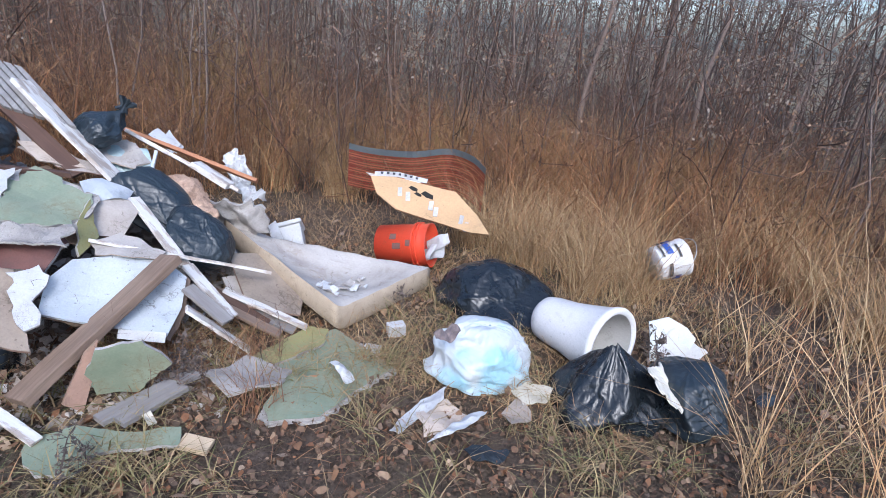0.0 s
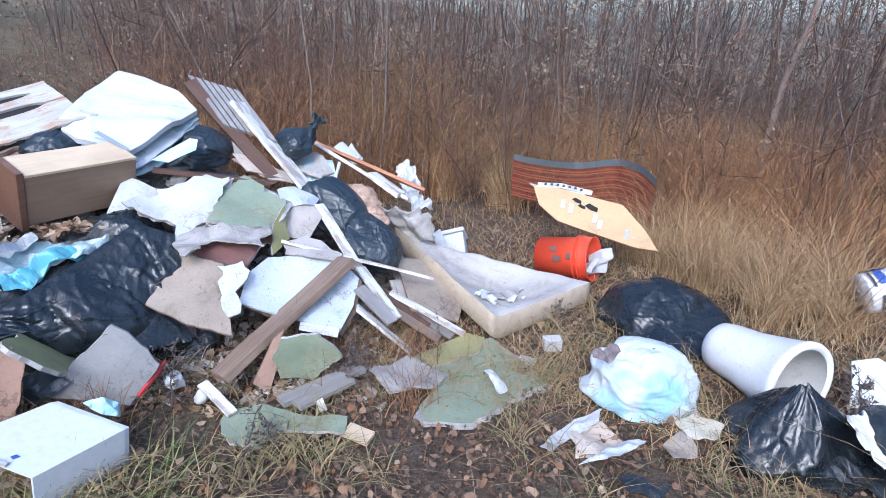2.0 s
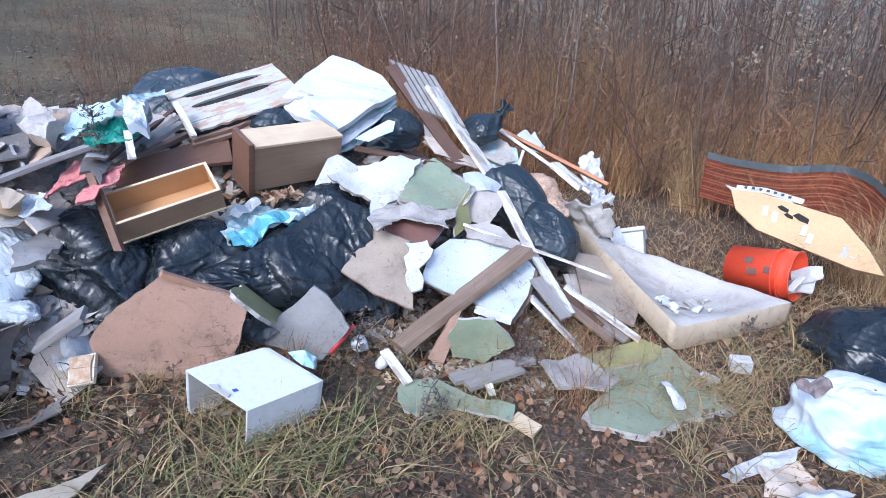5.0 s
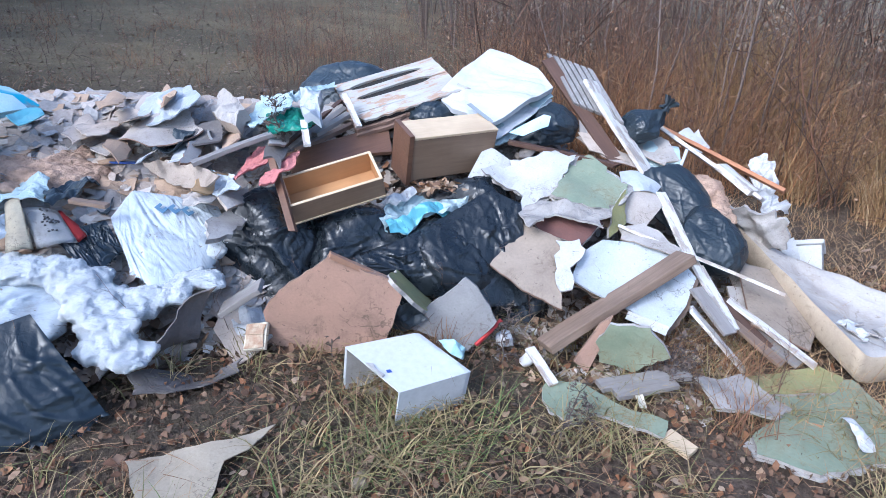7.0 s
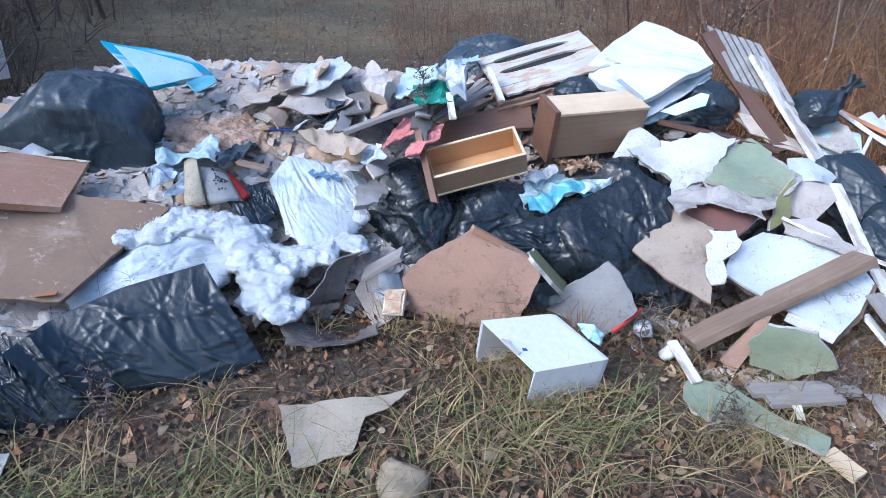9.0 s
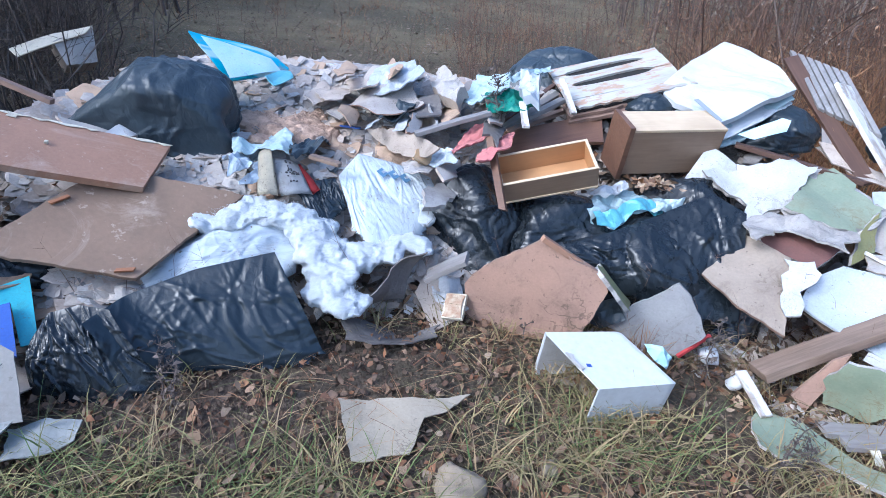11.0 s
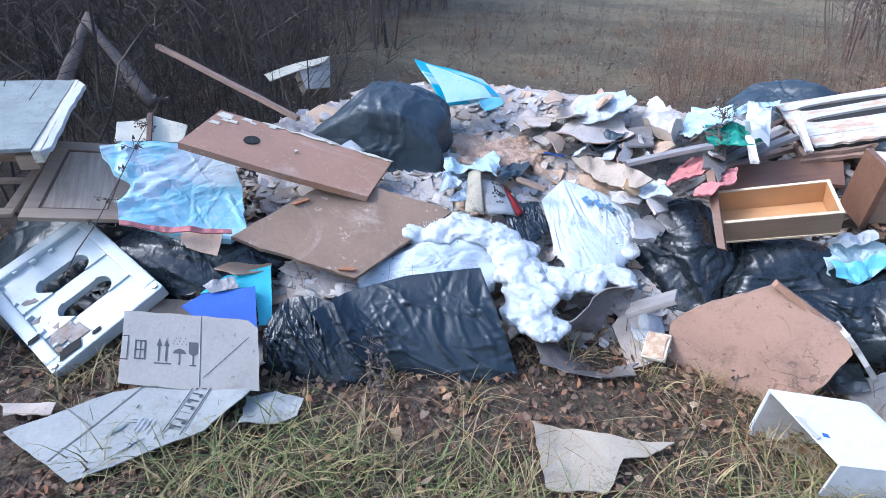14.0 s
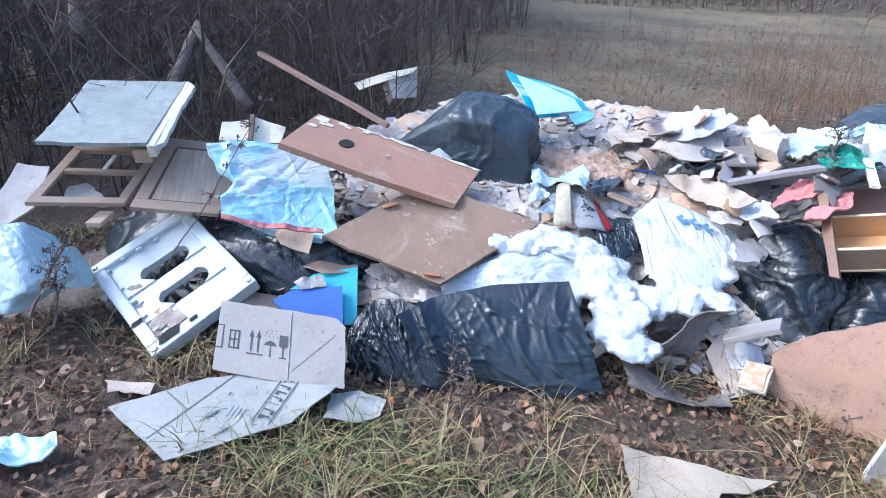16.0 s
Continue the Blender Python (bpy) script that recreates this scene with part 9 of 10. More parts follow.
sheet('bright_rag', 'blue and white wrapper crumpled flat', 'wrapper', 'haze_film', pose(-2.827, 0.164, 0.601, 8.2, -23.0, 117.0), [(-0.053, 0.045), (0.093, 0.045), (0.026, -0.044), (-0.066, -0.046)], thick=0.004, fold=0.011, cells=12, seed=137)
sheet('grey_tarp', 'long fold of grey plastic sheeting', 'tarpaulin', 'haze_film', pose(-3.006, 0.239, 0.667, 6.5, -3.7, 121.6), [(-0.182, 0.160), (-0.035, 0.160), (0.176, -0.027), (0.217, -0.158), (0.081, -0.188), (-0.037, -0.002), (-0.220, 0.054)], thick=0.006, fold=0.019, cells=26, ragged=0.008, seed=138)
sheet('slate_film', 'crumpled slate-grey plastic film on rubble', 'plastic film', 'grey_film', pose(-2.919, 0.447, 0.645, 9.6, 3.1, 102.4), [(-0.086, 0.140), (0.106, 0.140), (0.118, -0.061), (-0.012, -0.201), (-0.012, -0.043), (-0.114, 0.024)], thick=0.004, fold=0.015, cells=18, seed=139)
beam('blue_strip', 'bright blue plastic strip on the rubble', 'strip', 'binder_blue', (-3.047, 0.610, 0.752), (-3.006, 0.705, 0.739), 0.02, 0.008, seed=140)
fluffs([(-3.239, 0.235, 0.791), (-3.185, 0.312, 0.770), (-3.110, 0.381, 0.748), (-3.073, 0.458, 0.735), (-3.034, 0.505, 0.722), (-3.024, 0.344, 0.704), (-3.101, 0.278, 0.732), (-3.198, 0.464, 0.776)], radius=0.075, material='pink_fluff', label='pinkish old insulation wool spread on rubble')
glossy = sheet('blue_sheet', 'curved sheet of blue and white plastic standing up', 'panel', 'blue_panel', pose(-3.372, 0.268, 1.045, 46.4, 18.1, 96.4), [(-0.264, 0.081), (-0.078, 0.081), (0.107, 0.069), (0.210, -0.005), (0.123, -0.068), (-0.098, -0.159)], thick=0.01, warp=0.03, cells=12, seed=141)
stick(glossy, sheet('pale_sheet', 'pale stripe of blue and white plastic', 'panel', 'pale_blue', pose(-3.291, 0.239, 1.025, 43.8, 19.8, 91.2), [(-0.201, 0.086), (0.125, 0.086), (0.178, 0.025), (0.069, -0.040), (-0.068, -0.116), (-0.104, -0.040)], thick=0.004, warp=0.02, cells=8, seed=142))
stick(glossy, sheet('blue_flap', 'bent flap of pale blue plastic', 'panel', 'aqua_film', pose(-3.229, 0.386, 0.970, 21.3, -4.0, 132.1), [(-0.075, 0.035), (0.110, 0.035), (0.058, -0.037), (-0.093, -0.032)], thick=0.006, warp=0.02, seed=143))
bag('bin_bag', "big full dark bin bag at the heap's crest", 'bin bag', 'grey_film', pose(-3.220, -0.130, 0.780, 0, 0, 78.2), (0.325, 0.300, 0.300), crease=0.3, lump=0.12, fine=0.05, seed=8, neck=(-1, 0, -0.05))
sheet('white_offcut', 'white board offcut under a bag', 'board', 'white_board', pose(-3.033, -0.339, 0.795, 30.1, -9.7, 130.2), [(-0.070, 0.038), (0.042, 0.038), (0.064, -0.038), (-0.036, -0.038)], thick=0.012, seed=145)
sheet('white_offcut', 'bent grey-white card under a bag', 'card', 'haze_film', pose(-3.104, 0.103, 0.728, 39.1, -13.8, 112.4), [(-0.040, 0.033), (0.080, 0.033), (0.025, -0.036), (-0.065, -0.030)], thick=0.006, seed=146)
sheet('panel_scrap', 'pale board scrap under a bag', 'board', 'card_white', pose(-3.112, -0.455, 0.822, 15.3, 17.8, 81.5), [(-0.113, 0.038), (-0.006, 0.038), (0.123, 0.004), (0.054, -0.053), (-0.057, -0.027)], thick=0.012, seed=147)

# furniture parts and cartons
counter_slab(pose(-2.722, -0.998, 0.880, 24.7, 18.2, 87.1), 0.747, 0.279, lean=0.288)
brown_sheet(pose(-2.549, -0.815, 0.561, 31.8, 16.0, 71.3), 0.500, 0.456, lean=0.58)
sheet('cream_board', 'cream board end behind a counter slab', 'board', 'cream', pose(-3.004, -1.241, 0.905, 11.0, -43.4, -179.8), [(-0.058, 0.057), (0.038, 0.057), (0.067, -0.051), (-0.047, -0.064)], thick=0.015, seed=148)
sheet('cream_board', 'cream board with a metal hinge', 'board', 'cream', pose(-3.014, -1.099, 0.901, 12.4, -51.3, 177.0), [(-0.053, 0.067), (0.066, 0.067), (0.034, -0.074), (-0.048, -0.060)], thick=0.015, seed=149)
beam('dark_batten', 'narrow dark batten standing between boards', 'batten', 'umber', (-2.950, -1.165, 0.869), (-3.036, -1.165, 0.971), 0.02, 0.015, seed=150)
soft_bag = sheet('carrier_bag', 'crumpled pale blue carrier bag with a pink edge', 'carrier bag', 'aqua_mix', pose(-2.703, -1.036, 0.742, 30.2, -6.6, 123.8), [(-0.150, 0.269), (-0.032, 0.269), (0.228, 0.191), (0.306, 0.111), (0.236, -0.112), (0.152, -0.294), (0.078, -0.310), (-0.102, -0.202), (-0.238, -0.106), (-0.210, -0.028), (-0.115, 0.055), (-0.152, 0.156)], thick=0.03, fold=0.008, fold_size=0.03, cells=56, ragged=0.004, warp=0.05, seed=151)
stick(soft_bag, sheet('pink_hem', 'pink hem of a carrier bag', 'hem', 'red_cloth', pose(-2.507, -0.996, 0.629, 45.2, 11.5, 96.1), [(-0.182, 0.005), (-0.017, 0.005), (0.192, 0.017), (0.197, 0.001), (-0.015, -0.016), (-0.176, -0.012)], thick=0.008, fold=0.005, cells=18, seed=152))
tray = pose(-2.251, -1.391, 0.216, 20.3, -26.7, 125.0)
appliance_tray(tray, 0.446, 0.578)
drape('bin_bag', 'slack dark blue-black bin bag behind a broken appliance cover', 'bin bag', 'navy_film', [tray @ Vector((x, 0.66, -0.16)) for x in (-0.05, 0.2, 0.48)], [tray @ Vector((x, 0.02, -0.13)) for x in (-0.02, 0.2, 0.46)], bulge=0.03, folds=90, seed=21)
carton_flap(pose(-2.068, -1.117, 0.276, 40.2, 3.6, 79.4), 0.442, 0.238, lean=-0.22)
carton_sheet(pose(-1.848, -1.265, 0.185, 17.8, -0.1, 84.0))
sheet('carton_piece', 'torn white carton flap in the grass', 'cardboard', 'carton_white', pose(-1.960, -0.658, 0.204, 5.7, 0.5, 85.0), [(-0.085, 0.065), (-0.028, 0.065), (0.104, 0.039), (0.093, -0.041), (-0.004, -0.068), (-0.081, -0.060)], thick=0.004, ragged=0.008, warp=0.02, seed=153)
sheet('blue_binder', 'blue plastic ring binder lying open', 'binder', 'binder_blue', pose(-2.341, -0.845, 0.376, 20.1, -11.7, 131.4), [(-0.088, 0.098), (-0.002, 0.098), (0.153, -0.002), (0.020, -0.177), (-0.084, -0.016)], thick=0.008, warp=0.004, seed=155)
sheet('turquoise_folder', 'turquoise plastic folder behind a blue binder', 'folder', 'turquoise', pose(-2.436, -0.763, 0.376, 33.5, -20.4, 125.1), [(-0.121, 0.117), (-0.010, 0.117), (0.145, 0.042), (-0.009, -0.156), (-0.048, -0.128), (0.043, 0.009)], thick=0.006, warp=0.004, seed=156)
sheet('paper_scrap', 'torn printed paper on a folder', 'paper', 'card_white', pose(-2.432, -0.855, 0.426, 36.5, -18.0, 126.1), [(-0.049, 0.031), (-0.014, 0.031), (0.060, -0.001), (0.046, -0.051), (-0.044, -0.010)], thick=0.003, fold=0.005, cells=10, seed=157)
bag('bin_bag', 'dark bin bag under the broken appliance', 'bin bag', 'navy_film', pose(-3.063, -1.279, 0.347, 0, 0, 80.7), (0.634, 0.300, 0.280), crease=0.1, lump=0.1, seed=158)
bag('bin_bag', 'black bin bag behind the folders', 'bin bag', 'black_film', pose(-2.801, -0.997, 0.362, 0, 0, 78.2), (0.426, 0.220, 0.200), crease=0.2, seed=159)
sheet('brown_card', 'brown cardboard flap under a carrier bag', 'cardboard', 'brown_card', pose(-2.516, -0.920, 0.572, 32.7, 7.3, 94.3), [(-0.098, 0.048), (0.077, 0.048), (0.065, -0.066), (-0.043, -0.029)], thick=0.005, seed=160)
sheet('brown_card', 'brown cardboard behind a folder', 'cardboard', 'brown_card', pose(-2.551, -0.771, 0.440, 8.5, 0.6, 126.0), [(-0.101, 0.069), (0.016, 0.069), (0.093, -0.031), (0.057, -0.071), (-0.065, -0.036)], thick=0.005, seed=161)
beam('long_pole', 'long brown wooden pole sticking out of the heap', 'pole', 'ply_edge', (-3.907, -1.320, 1.211), (-3.389, -0.575, 0.884), 0.03, 0.025, seed=162)
box = sheet('far_box', 'dented white cardboard box behind the heap', 'box', 'card_white', pose(-4.355, -0.496, 1.017, 69.5, -18.9, 107.9), [(-0.088, 0.080), (0.140, 0.080), (0.051, -0.102), (-0.102, -0.058)], thick=0.2, warp=0.01, seed=163)
stick(box, sheet('box_lid', 'open flap of a white cardboard box', 'box', 'cream', pose(-4.365, -0.612, 1.063, 30.1, -18.2, 96.2), [(-0.213, 0.046), (0.018, 0.046), (0.225, 0.009), (0.170, -0.030), (-0.004, -0.032), (-0.196, -0.040)], thick=0.006, seed=164))
cabinet_panel(pose(-2.707, -1.907, 0.883, 20.0, -0.1, 93.2), 0.452, 0.565)
face_frame(pose(-2.578, -1.917, 0.693, 28.5, 6.6, 112.5), 0.328, 0.363, lean=0.407)
cabinet_door(pose(-2.666, -1.581, 0.652, 30.1, 7.7, 99.7), 0.332, 0.441, lean=0.153)
bag('carrier_bag', 'crumpled pale carrier bag by the thicket', 'carrier bag', 'haze_film', pose(-2.460, -1.890, 0.460, 0, 0, 86.2), (0.210, 0.180, 0.190), crease=0.2, seed=23, peak=0.5)
sheet('grey_sheet', "grey-white board leaning at the heap's end", 'board', 'card_white', pose(-2.817, -2.098, 0.655, 8.5, -24.0, -174.2), [(-0.168, 0.075), (0.227, 0.075), (0.210, -0.056), (-0.077, -0.087), (-0.191, -0.008)], thick=0.01, warp=0.02, seed=166)
sheet('carrier_bag', 'flattened pale blue bag in the grass', 'carrier bag', 'blue_film', pose(-1.793, -1.587, 0.179, 2.7, -5.0, 152.0), [(-0.036, 0.101), (0.024, 0.101), (0.091, -0.060), (0.043, -0.106), (-0.039, -0.053), (-0.084, 0.017)], thick=0.006, fold=0.015, cells=24, ragged=0.008, seed=167)
sheet('card_scrap', 'grey-brown card in the grass', 'scrap', 'pale_card', pose(-2.078, -1.395, 0.202, 5.7, 0.8, 82.1), [(-0.100, 0.025), (0.075, 0.025), (0.083, -0.024), (-0.058, -0.027)], thick=0.003, ragged=0.008, seed=168)
beam('oak_offcut', 'short oak offcut under the frame', 'offcut', 'oak_panel', (-2.606, -1.700, 0.591), (-2.708, -1.691, 0.611), 0.06, 0.02, seed=169)
sheet('pale_board', 'pale panel shading under the mattress edge', 'board', 'card_white', pose(-0.952, 2.570, 0.230, 38.8, -6.4, 12.8), [(-0.105, 0.205), (-0.024, 0.205), (0.115, -0.188), (0.050, -0.208), (-0.036, -0.014)], thick=0.012, seed=171)

# weeds that stand among the rubbish
weed_stalk(-1.823, 0.903, 0.142, 0.211, 172, (-0.098, 0.079), 0.004)
weed_stalk(-0.825, 1.707, 0.042, 0.126, 173, (-0.088, 0.058), 0.004)
weed_stalk(-0.789, 1.786, 0.038, 0.140, 174, (-0.082, 0.069), 0.004)
weed_stalk(-0.971, 1.192, 0.056, 0.156, 175, (-0.029, 0.135), 0.004)
weed_stalk(-0.966, 1.284, 0.055, 0.091, 176, (-0.015, 0.079), 0.004)
weed_stalk(-0.866, 1.794, 0.045, 0.162, 177, (-0.045, 0.091), 0.004)
weed_stalk(-0.890, 1.752, 0.048, 0.093, 178, (0.044, 0.088), 0.004)
weed_stalk(-1.901, 0.973, 0.148, 0.242, 179, (-0.072, 0.106), 0.004)
weed_stalk(-2.011, -1.607, 0.502, 0.202, 180, (-0.135, 0.076), 0.007)
weed_stalk(-2.025, -1.552, 0.456, 0.219, 181, (-0.097, -0.001), 0.006)
weed_stalk(-2.512, -1.405, 0.463, 0.594, 182, (-0.264, 0.362), 0.003)
weed_stalk(-2.457, 1.154, 0.803, 0.261, 183, (-0.052, 0.003), 0.006)
weed_stalk(-2.472, 1.176, 0.809, 0.208, 184, (-0.049, -0.009), 0.005)
weed_stalk(-0.088, 2.564, -0.000, 0.101, 185, (-0.018, 0.052), 0.004)
weed_stalk(0.839, 1.723, 0.325, 0.088, 186, (0.008, 0.048), 0.004)
weed_stalk(-1.961, -0.323, 0.155, 0.118, 187, (-0.082, 0.031), 0.004)
weed_stalk(-2.044, -0.351, 0.163, 0.141, 188, (-0.093, 0.028), 0.004)
weed_stalk(-1.371, 1.364, 0.097, 0.184, 189, (-0.057, 0.106), 0.004)
weed_stalk(-1.756, 1.088, 0.134, 0.122, 190, (-0.058, 0.047), 0.004)
stick(wool_bag, sheet('printed_mark', 'blocky slate-blue print on an insulation bag', 'print', 'slate_ink', pose(-2.568, 0.640, 0.644, 30, -20, 105), [(-0.016, 0.022), (0.014, 0.022), (0.014, 0.008), (-0.002, 0.008), (-0.002, -0.006), (0.014, -0.008), (0.014, -0.022), (-0.016, -0.022)], thick=0.002, warp=0, seed=191))
stick(wool_bag, sheet('printed_mark', 'blocky slate-blue print on an insulation bag', 'print', 'slate_ink', pose(-2.533, 0.678, 0.639, 30, -14, 105), [(-0.016, 0.022), (0.014, 0.022), (0.014, 0.008), (-0.002, 0.008), (-0.002, -0.006), (0.014, -0.008), (0.014, -0.022), (-0.016, -0.022)], thick=0.002, warp=0, seed=192))
stick(wool_bag, sheet('printed_mark', 'blocky slate-blue print on an insulation bag', 'print', 'slate_ink', pose(-2.506, 0.719, 0.626, 30, -8, 105), [(-0.016, 0.022), (0.014, 0.022), (0.014, 0.008), (-0.002, 0.008), (-0.002, -0.006), (0.014, -0.008), (0.014, -0.022), (-0.016, -0.022)], thick=0.002, warp=0, seed=193))
dead_trunk((-4.186, -1.479, 0.874), (-4.290, -1.788, 1.353))
dead_trunk((-4.098, -1.944, 0.926), (-4.318, -1.771, 1.370))
dead_trunk((-4.242, -2.465, 1.285), (-4.427, -2.554, 1.674))

# sheets, cloths and boards on the rubble's rim
sheet('plastic_sheet', "domed sheet of white plastic on the rubble's crest", 'plastic sheet', 'white_film', pose(-3.160, 0.954, 0.951, -9.1, -8.5, 140.5), [(-0.067, 0.131), (0.277, 0.131), (0.257, -0.025), (-0.059, -0.183), (-0.194, -0.091), (-0.213, 0.037)], fold=0.012, thick=0.006, cells=20, ragged=0.006, warp=0.04, seed=194)
sheet('cardboard', 'flattened beige cardboard on the rubble', 'cardboard', 'pale_card', pose(-3.251, 0.793, 0.904, 23.3, -12.8, 20.7), [(-0.226, 0.109), (-0.114, 0.109), (0.158, -0.014), (0.181, -0.133), (0.001, -0.071)], thick=0.005, ragged=0.006, cells=14, warp=0.04, seed=195)
sheet('cardboard', 'sagging grey-brown cardboard sheet on the rubble', 'cardboard', 'grey_board', pose(-3.005, 0.850, 0.873, -7.7, -8.2, 128.5), [(-0.103, 0.167), (0.135, 0.167), (0.278, 0.041), (-0.005, -0.198), (-0.127, -0.145), (-0.179, -0.033)], thick=0.006, warp=0.06, ragged=0.006, cells=14, seed=196)
sheet('ridged_sheet', 'dark ridged plastic sheet under cardboard', 'plastic sheet', 'grey_film', pose(-2.940, 0.845, 0.834, -4.0, -3.9, 128.5), [(0.029, 0.130), (0.183, 0.130), (0.080, -0.098), (-0.125, -0.138), (-0.168, -0.024)], fold=0.02, thick=0.004, cells=24, ragged=0.006, warp=0.04, seed=197)
sheet('cushion', "dented cream cushion on the rubble's crest", 'cushion', 'card_white', pose(-2.922, 1.135, 0.939, -20.5, -14.3, 143.5), [(0.048, 0.094), (0.273, 0.094), (0.171, 0.005), (-0.090, -0.107), (-0.239, -0.080), (-0.163, -0.006)], thick=0.06, fold=0.012, cells=18, ragged=0.006, warp=0.04, seed=198)
sheet('tarpaulin', 'crumpled blue-grey plastic tarpaulin', 'tarpaulin', 'haze_film', pose(-2.801, 1.302, 0.945, -14.4, -9.5, 134.6), [(-0.104, 0.122), (0.223, 0.122), (0.278, 0.025), (0.182, -0.087), (-0.087, -0.124), (-0.205, -0.067), (-0.286, 0.008)], fold=0.014, fold_size=0.05, thick=0.004, cells=40, ragged=0.006, warp=0.04, seed=199)
sheet('tarpaulin', 'folded pale plastic sheeting on the crest', 'tarpaulin', 'haze_film', pose(-2.753, 1.510, 0.995, 43.8, -6.3, 116.7), [(-0.171, 0.032), (-0.052, 0.032), (0.213, -0.012), (0.164, -0.049), (-0.154, -0.003)], fold=0.01, fold_size=0.04, thick=0.004, cells=28, ragged=0.006, warp=0.04, seed=200)
sheet('cloth', 'crumpled teal-green cloth lying on the heap', 'cloth', 'teal_film', pose(-2.565, 1.278, 0.893, -6.0, -5.2, 127.4), [(-0.009, 0.115), (0.245, 0.115), (0.204, 0.006), (0.076, -0.109), (-0.162, -0.120), (-0.163, -0.042), (-0.192, 0.037)], fold=0.012, fold_size=0.04, thick=0.005, cells=34, ragged=0.006, warp=0.04, seed=201)
sheet('white_bag', 'small bulging white plastic bag on teal cloth', 'plastic bag', 'white_film', pose(-2.572, 1.396, 0.941, -9.5, -3.8, 136.7), [(-0.053, 0.046), (0.159, 0.046), (0.214, 0.005), (0.054, -0.043), (-0.180, -0.057), (-0.194, 0.004)], fold=0.02, thick=0.04, cells=18, ragged=0, warp=0.04, seed=202)
sheet('grey_sheet', 'bent slate-grey board on the rubble', 'board', 'grey_cloth', pose(-2.850, 0.985, 0.848, -8.7, -4.3, 133.4), [(-0.050, 0.071), (0.178, 0.071), (0.222, -0.008), (-0.142, -0.126), (-0.209, -0.007)], thick=0.008, ragged=0.006, cells=14, warp=0.04, seed=203)
sheet('tile', 'square beige floor tile on the rubble', 'tile', 'brown_card', pose(-2.735, 1.045, 0.840, -5.9, -26.4, 74.4), [(-0.021, 0.177), (0.061, 0.177), (0.031, -0.143), (-0.070, -0.211)], thick=0.008, ragged=0.002, warp=0.004, cells=14, seed=204)
sheet('board_end', 'upright grey board end in the rubble', 'board', 'grey_board', pose(-2.685, 0.845, 0.807, 32.5, 7.7, 138.2), [(0.033, 0.044), (0.265, 0.044), (-0.061, -0.048), (-0.236, -0.039)], thick=0.01, ragged=0.006, cells=14, warp=0.04, seed=205)
sheet('board_end', 'upright grey board end in the rubble', 'board', 'plaster', pose(-2.780, 0.962, 0.818, 74.3, -10.0, -18.5), [(-0.228, 0.056), (-0.002, 0.056), (0.210, -0.053), (0.020, -0.059)], thick=0.01, ragged=0.006, cells=14, warp=0.04, seed=206)
sheet('white_card', 'white card standing on the rubble', 'card', 'white_board', pose(-2.806, 0.846, 0.804, 2.8, -1.5, 147.3), [(-0.165, 0.025), (0.199, 0.025), (0.148, -0.024), (-0.182, -0.026)], thick=0.004, ragged=0.002, cells=14, warp=0.04, seed=207)
sheet('white_card', 'bent piece of white card in the rubble', 'card', 'white_board', pose(-2.896, 0.754, 0.805, -11.1, -4.7, 146.9), [(-0.214, 0.015), (0.091, 0.015), (0.243, 0.003), (0.081, -0.019), (-0.201, -0.013)], thick=0.004, ragged=0.006, cells=14, warp=0.04, seed=208)
sheet('hardboard', 'long pale hardboard sheet across the rubble', 'board', 'pale_card', pose(-2.671, 0.761, 0.742, 57.3, -9.2, 16.7), [(-0.288, 0.065), (-0.133, 0.065), (0.099, 0.041), (0.286, -0.022), (0.225, -0.066), (0.072, -0.059), (-0.069, -0.035), (-0.191, 0.012)], thick=0.008, ragged=0.006, cells=14, warp=0.04, seed=209)
sheet('peach_board', 'peach-coloured broken board on the rubble', 'board', 'yellow_board', pose(-2.524, 0.845, 0.721, 32.3, 6.5, 131.0), [(-0.053, 0.043), (0.188, 0.043), (0.117, -0.048), (-0.093, -0.038), (-0.159, -0.000)], thick=0.006, ragged=0.006, cells=14, warp=0.04, seed=210)
sheet('pale_sheet', 'pale creased sheet over rubble', 'plastic sheet', 'wrap_film', pose(-2.542, 0.872, 0.714, 31.0, -19.9, 15.7), [(-0.236, 0.120), (-0.151, 0.120), (-0.002, 0.025), (0.117, 0.007), (0.227, -0.105), (0.105, -0.118), (-0.059, -0.049)], fold=0.012, thick=0.004, cells=22, ragged=0.006, warp=0.04, seed=211)
sheet('paper', 'pale crumpled paper under boards', 'paper', 'card_white', pose(-2.501, 0.777, 0.665, -1.3, -1.9, 120.9), [(0.025, 0.096), (0.166, 0.096), (0.037, -0.058), (-0.101, -0.120), (-0.127, -0.014)], fold=0.01, thick=0.004, cells=16, ragged=0.006, warp=0.04, seed=212)
sheet('slab', 'grey broken plaster slab beside black bags', 'plasterboard', 'plaster', pose(-2.311, 0.795, 0.609, 22.6, 5.1, 125.9), [(-0.077, 0.053), (0.199, 0.053), (0.145, -0.020), (-0.079, -0.065), (-0.188, -0.021)], thick=0.02, ragged=0.01, warp=0.02, cells=14, seed=213)
sheet('slab', 'pale broken plaster slab beside black bags', 'plasterboard', 'card_white', pose(-2.394, 0.880, 0.667, 22.9, 4.1, 127.5), [(-0.092, 0.037), (0.179, 0.037), (0.055, -0.040), (-0.142, -0.034)], thick=0.012, warp=0.02, ragged=0.006, cells=14, seed=214)
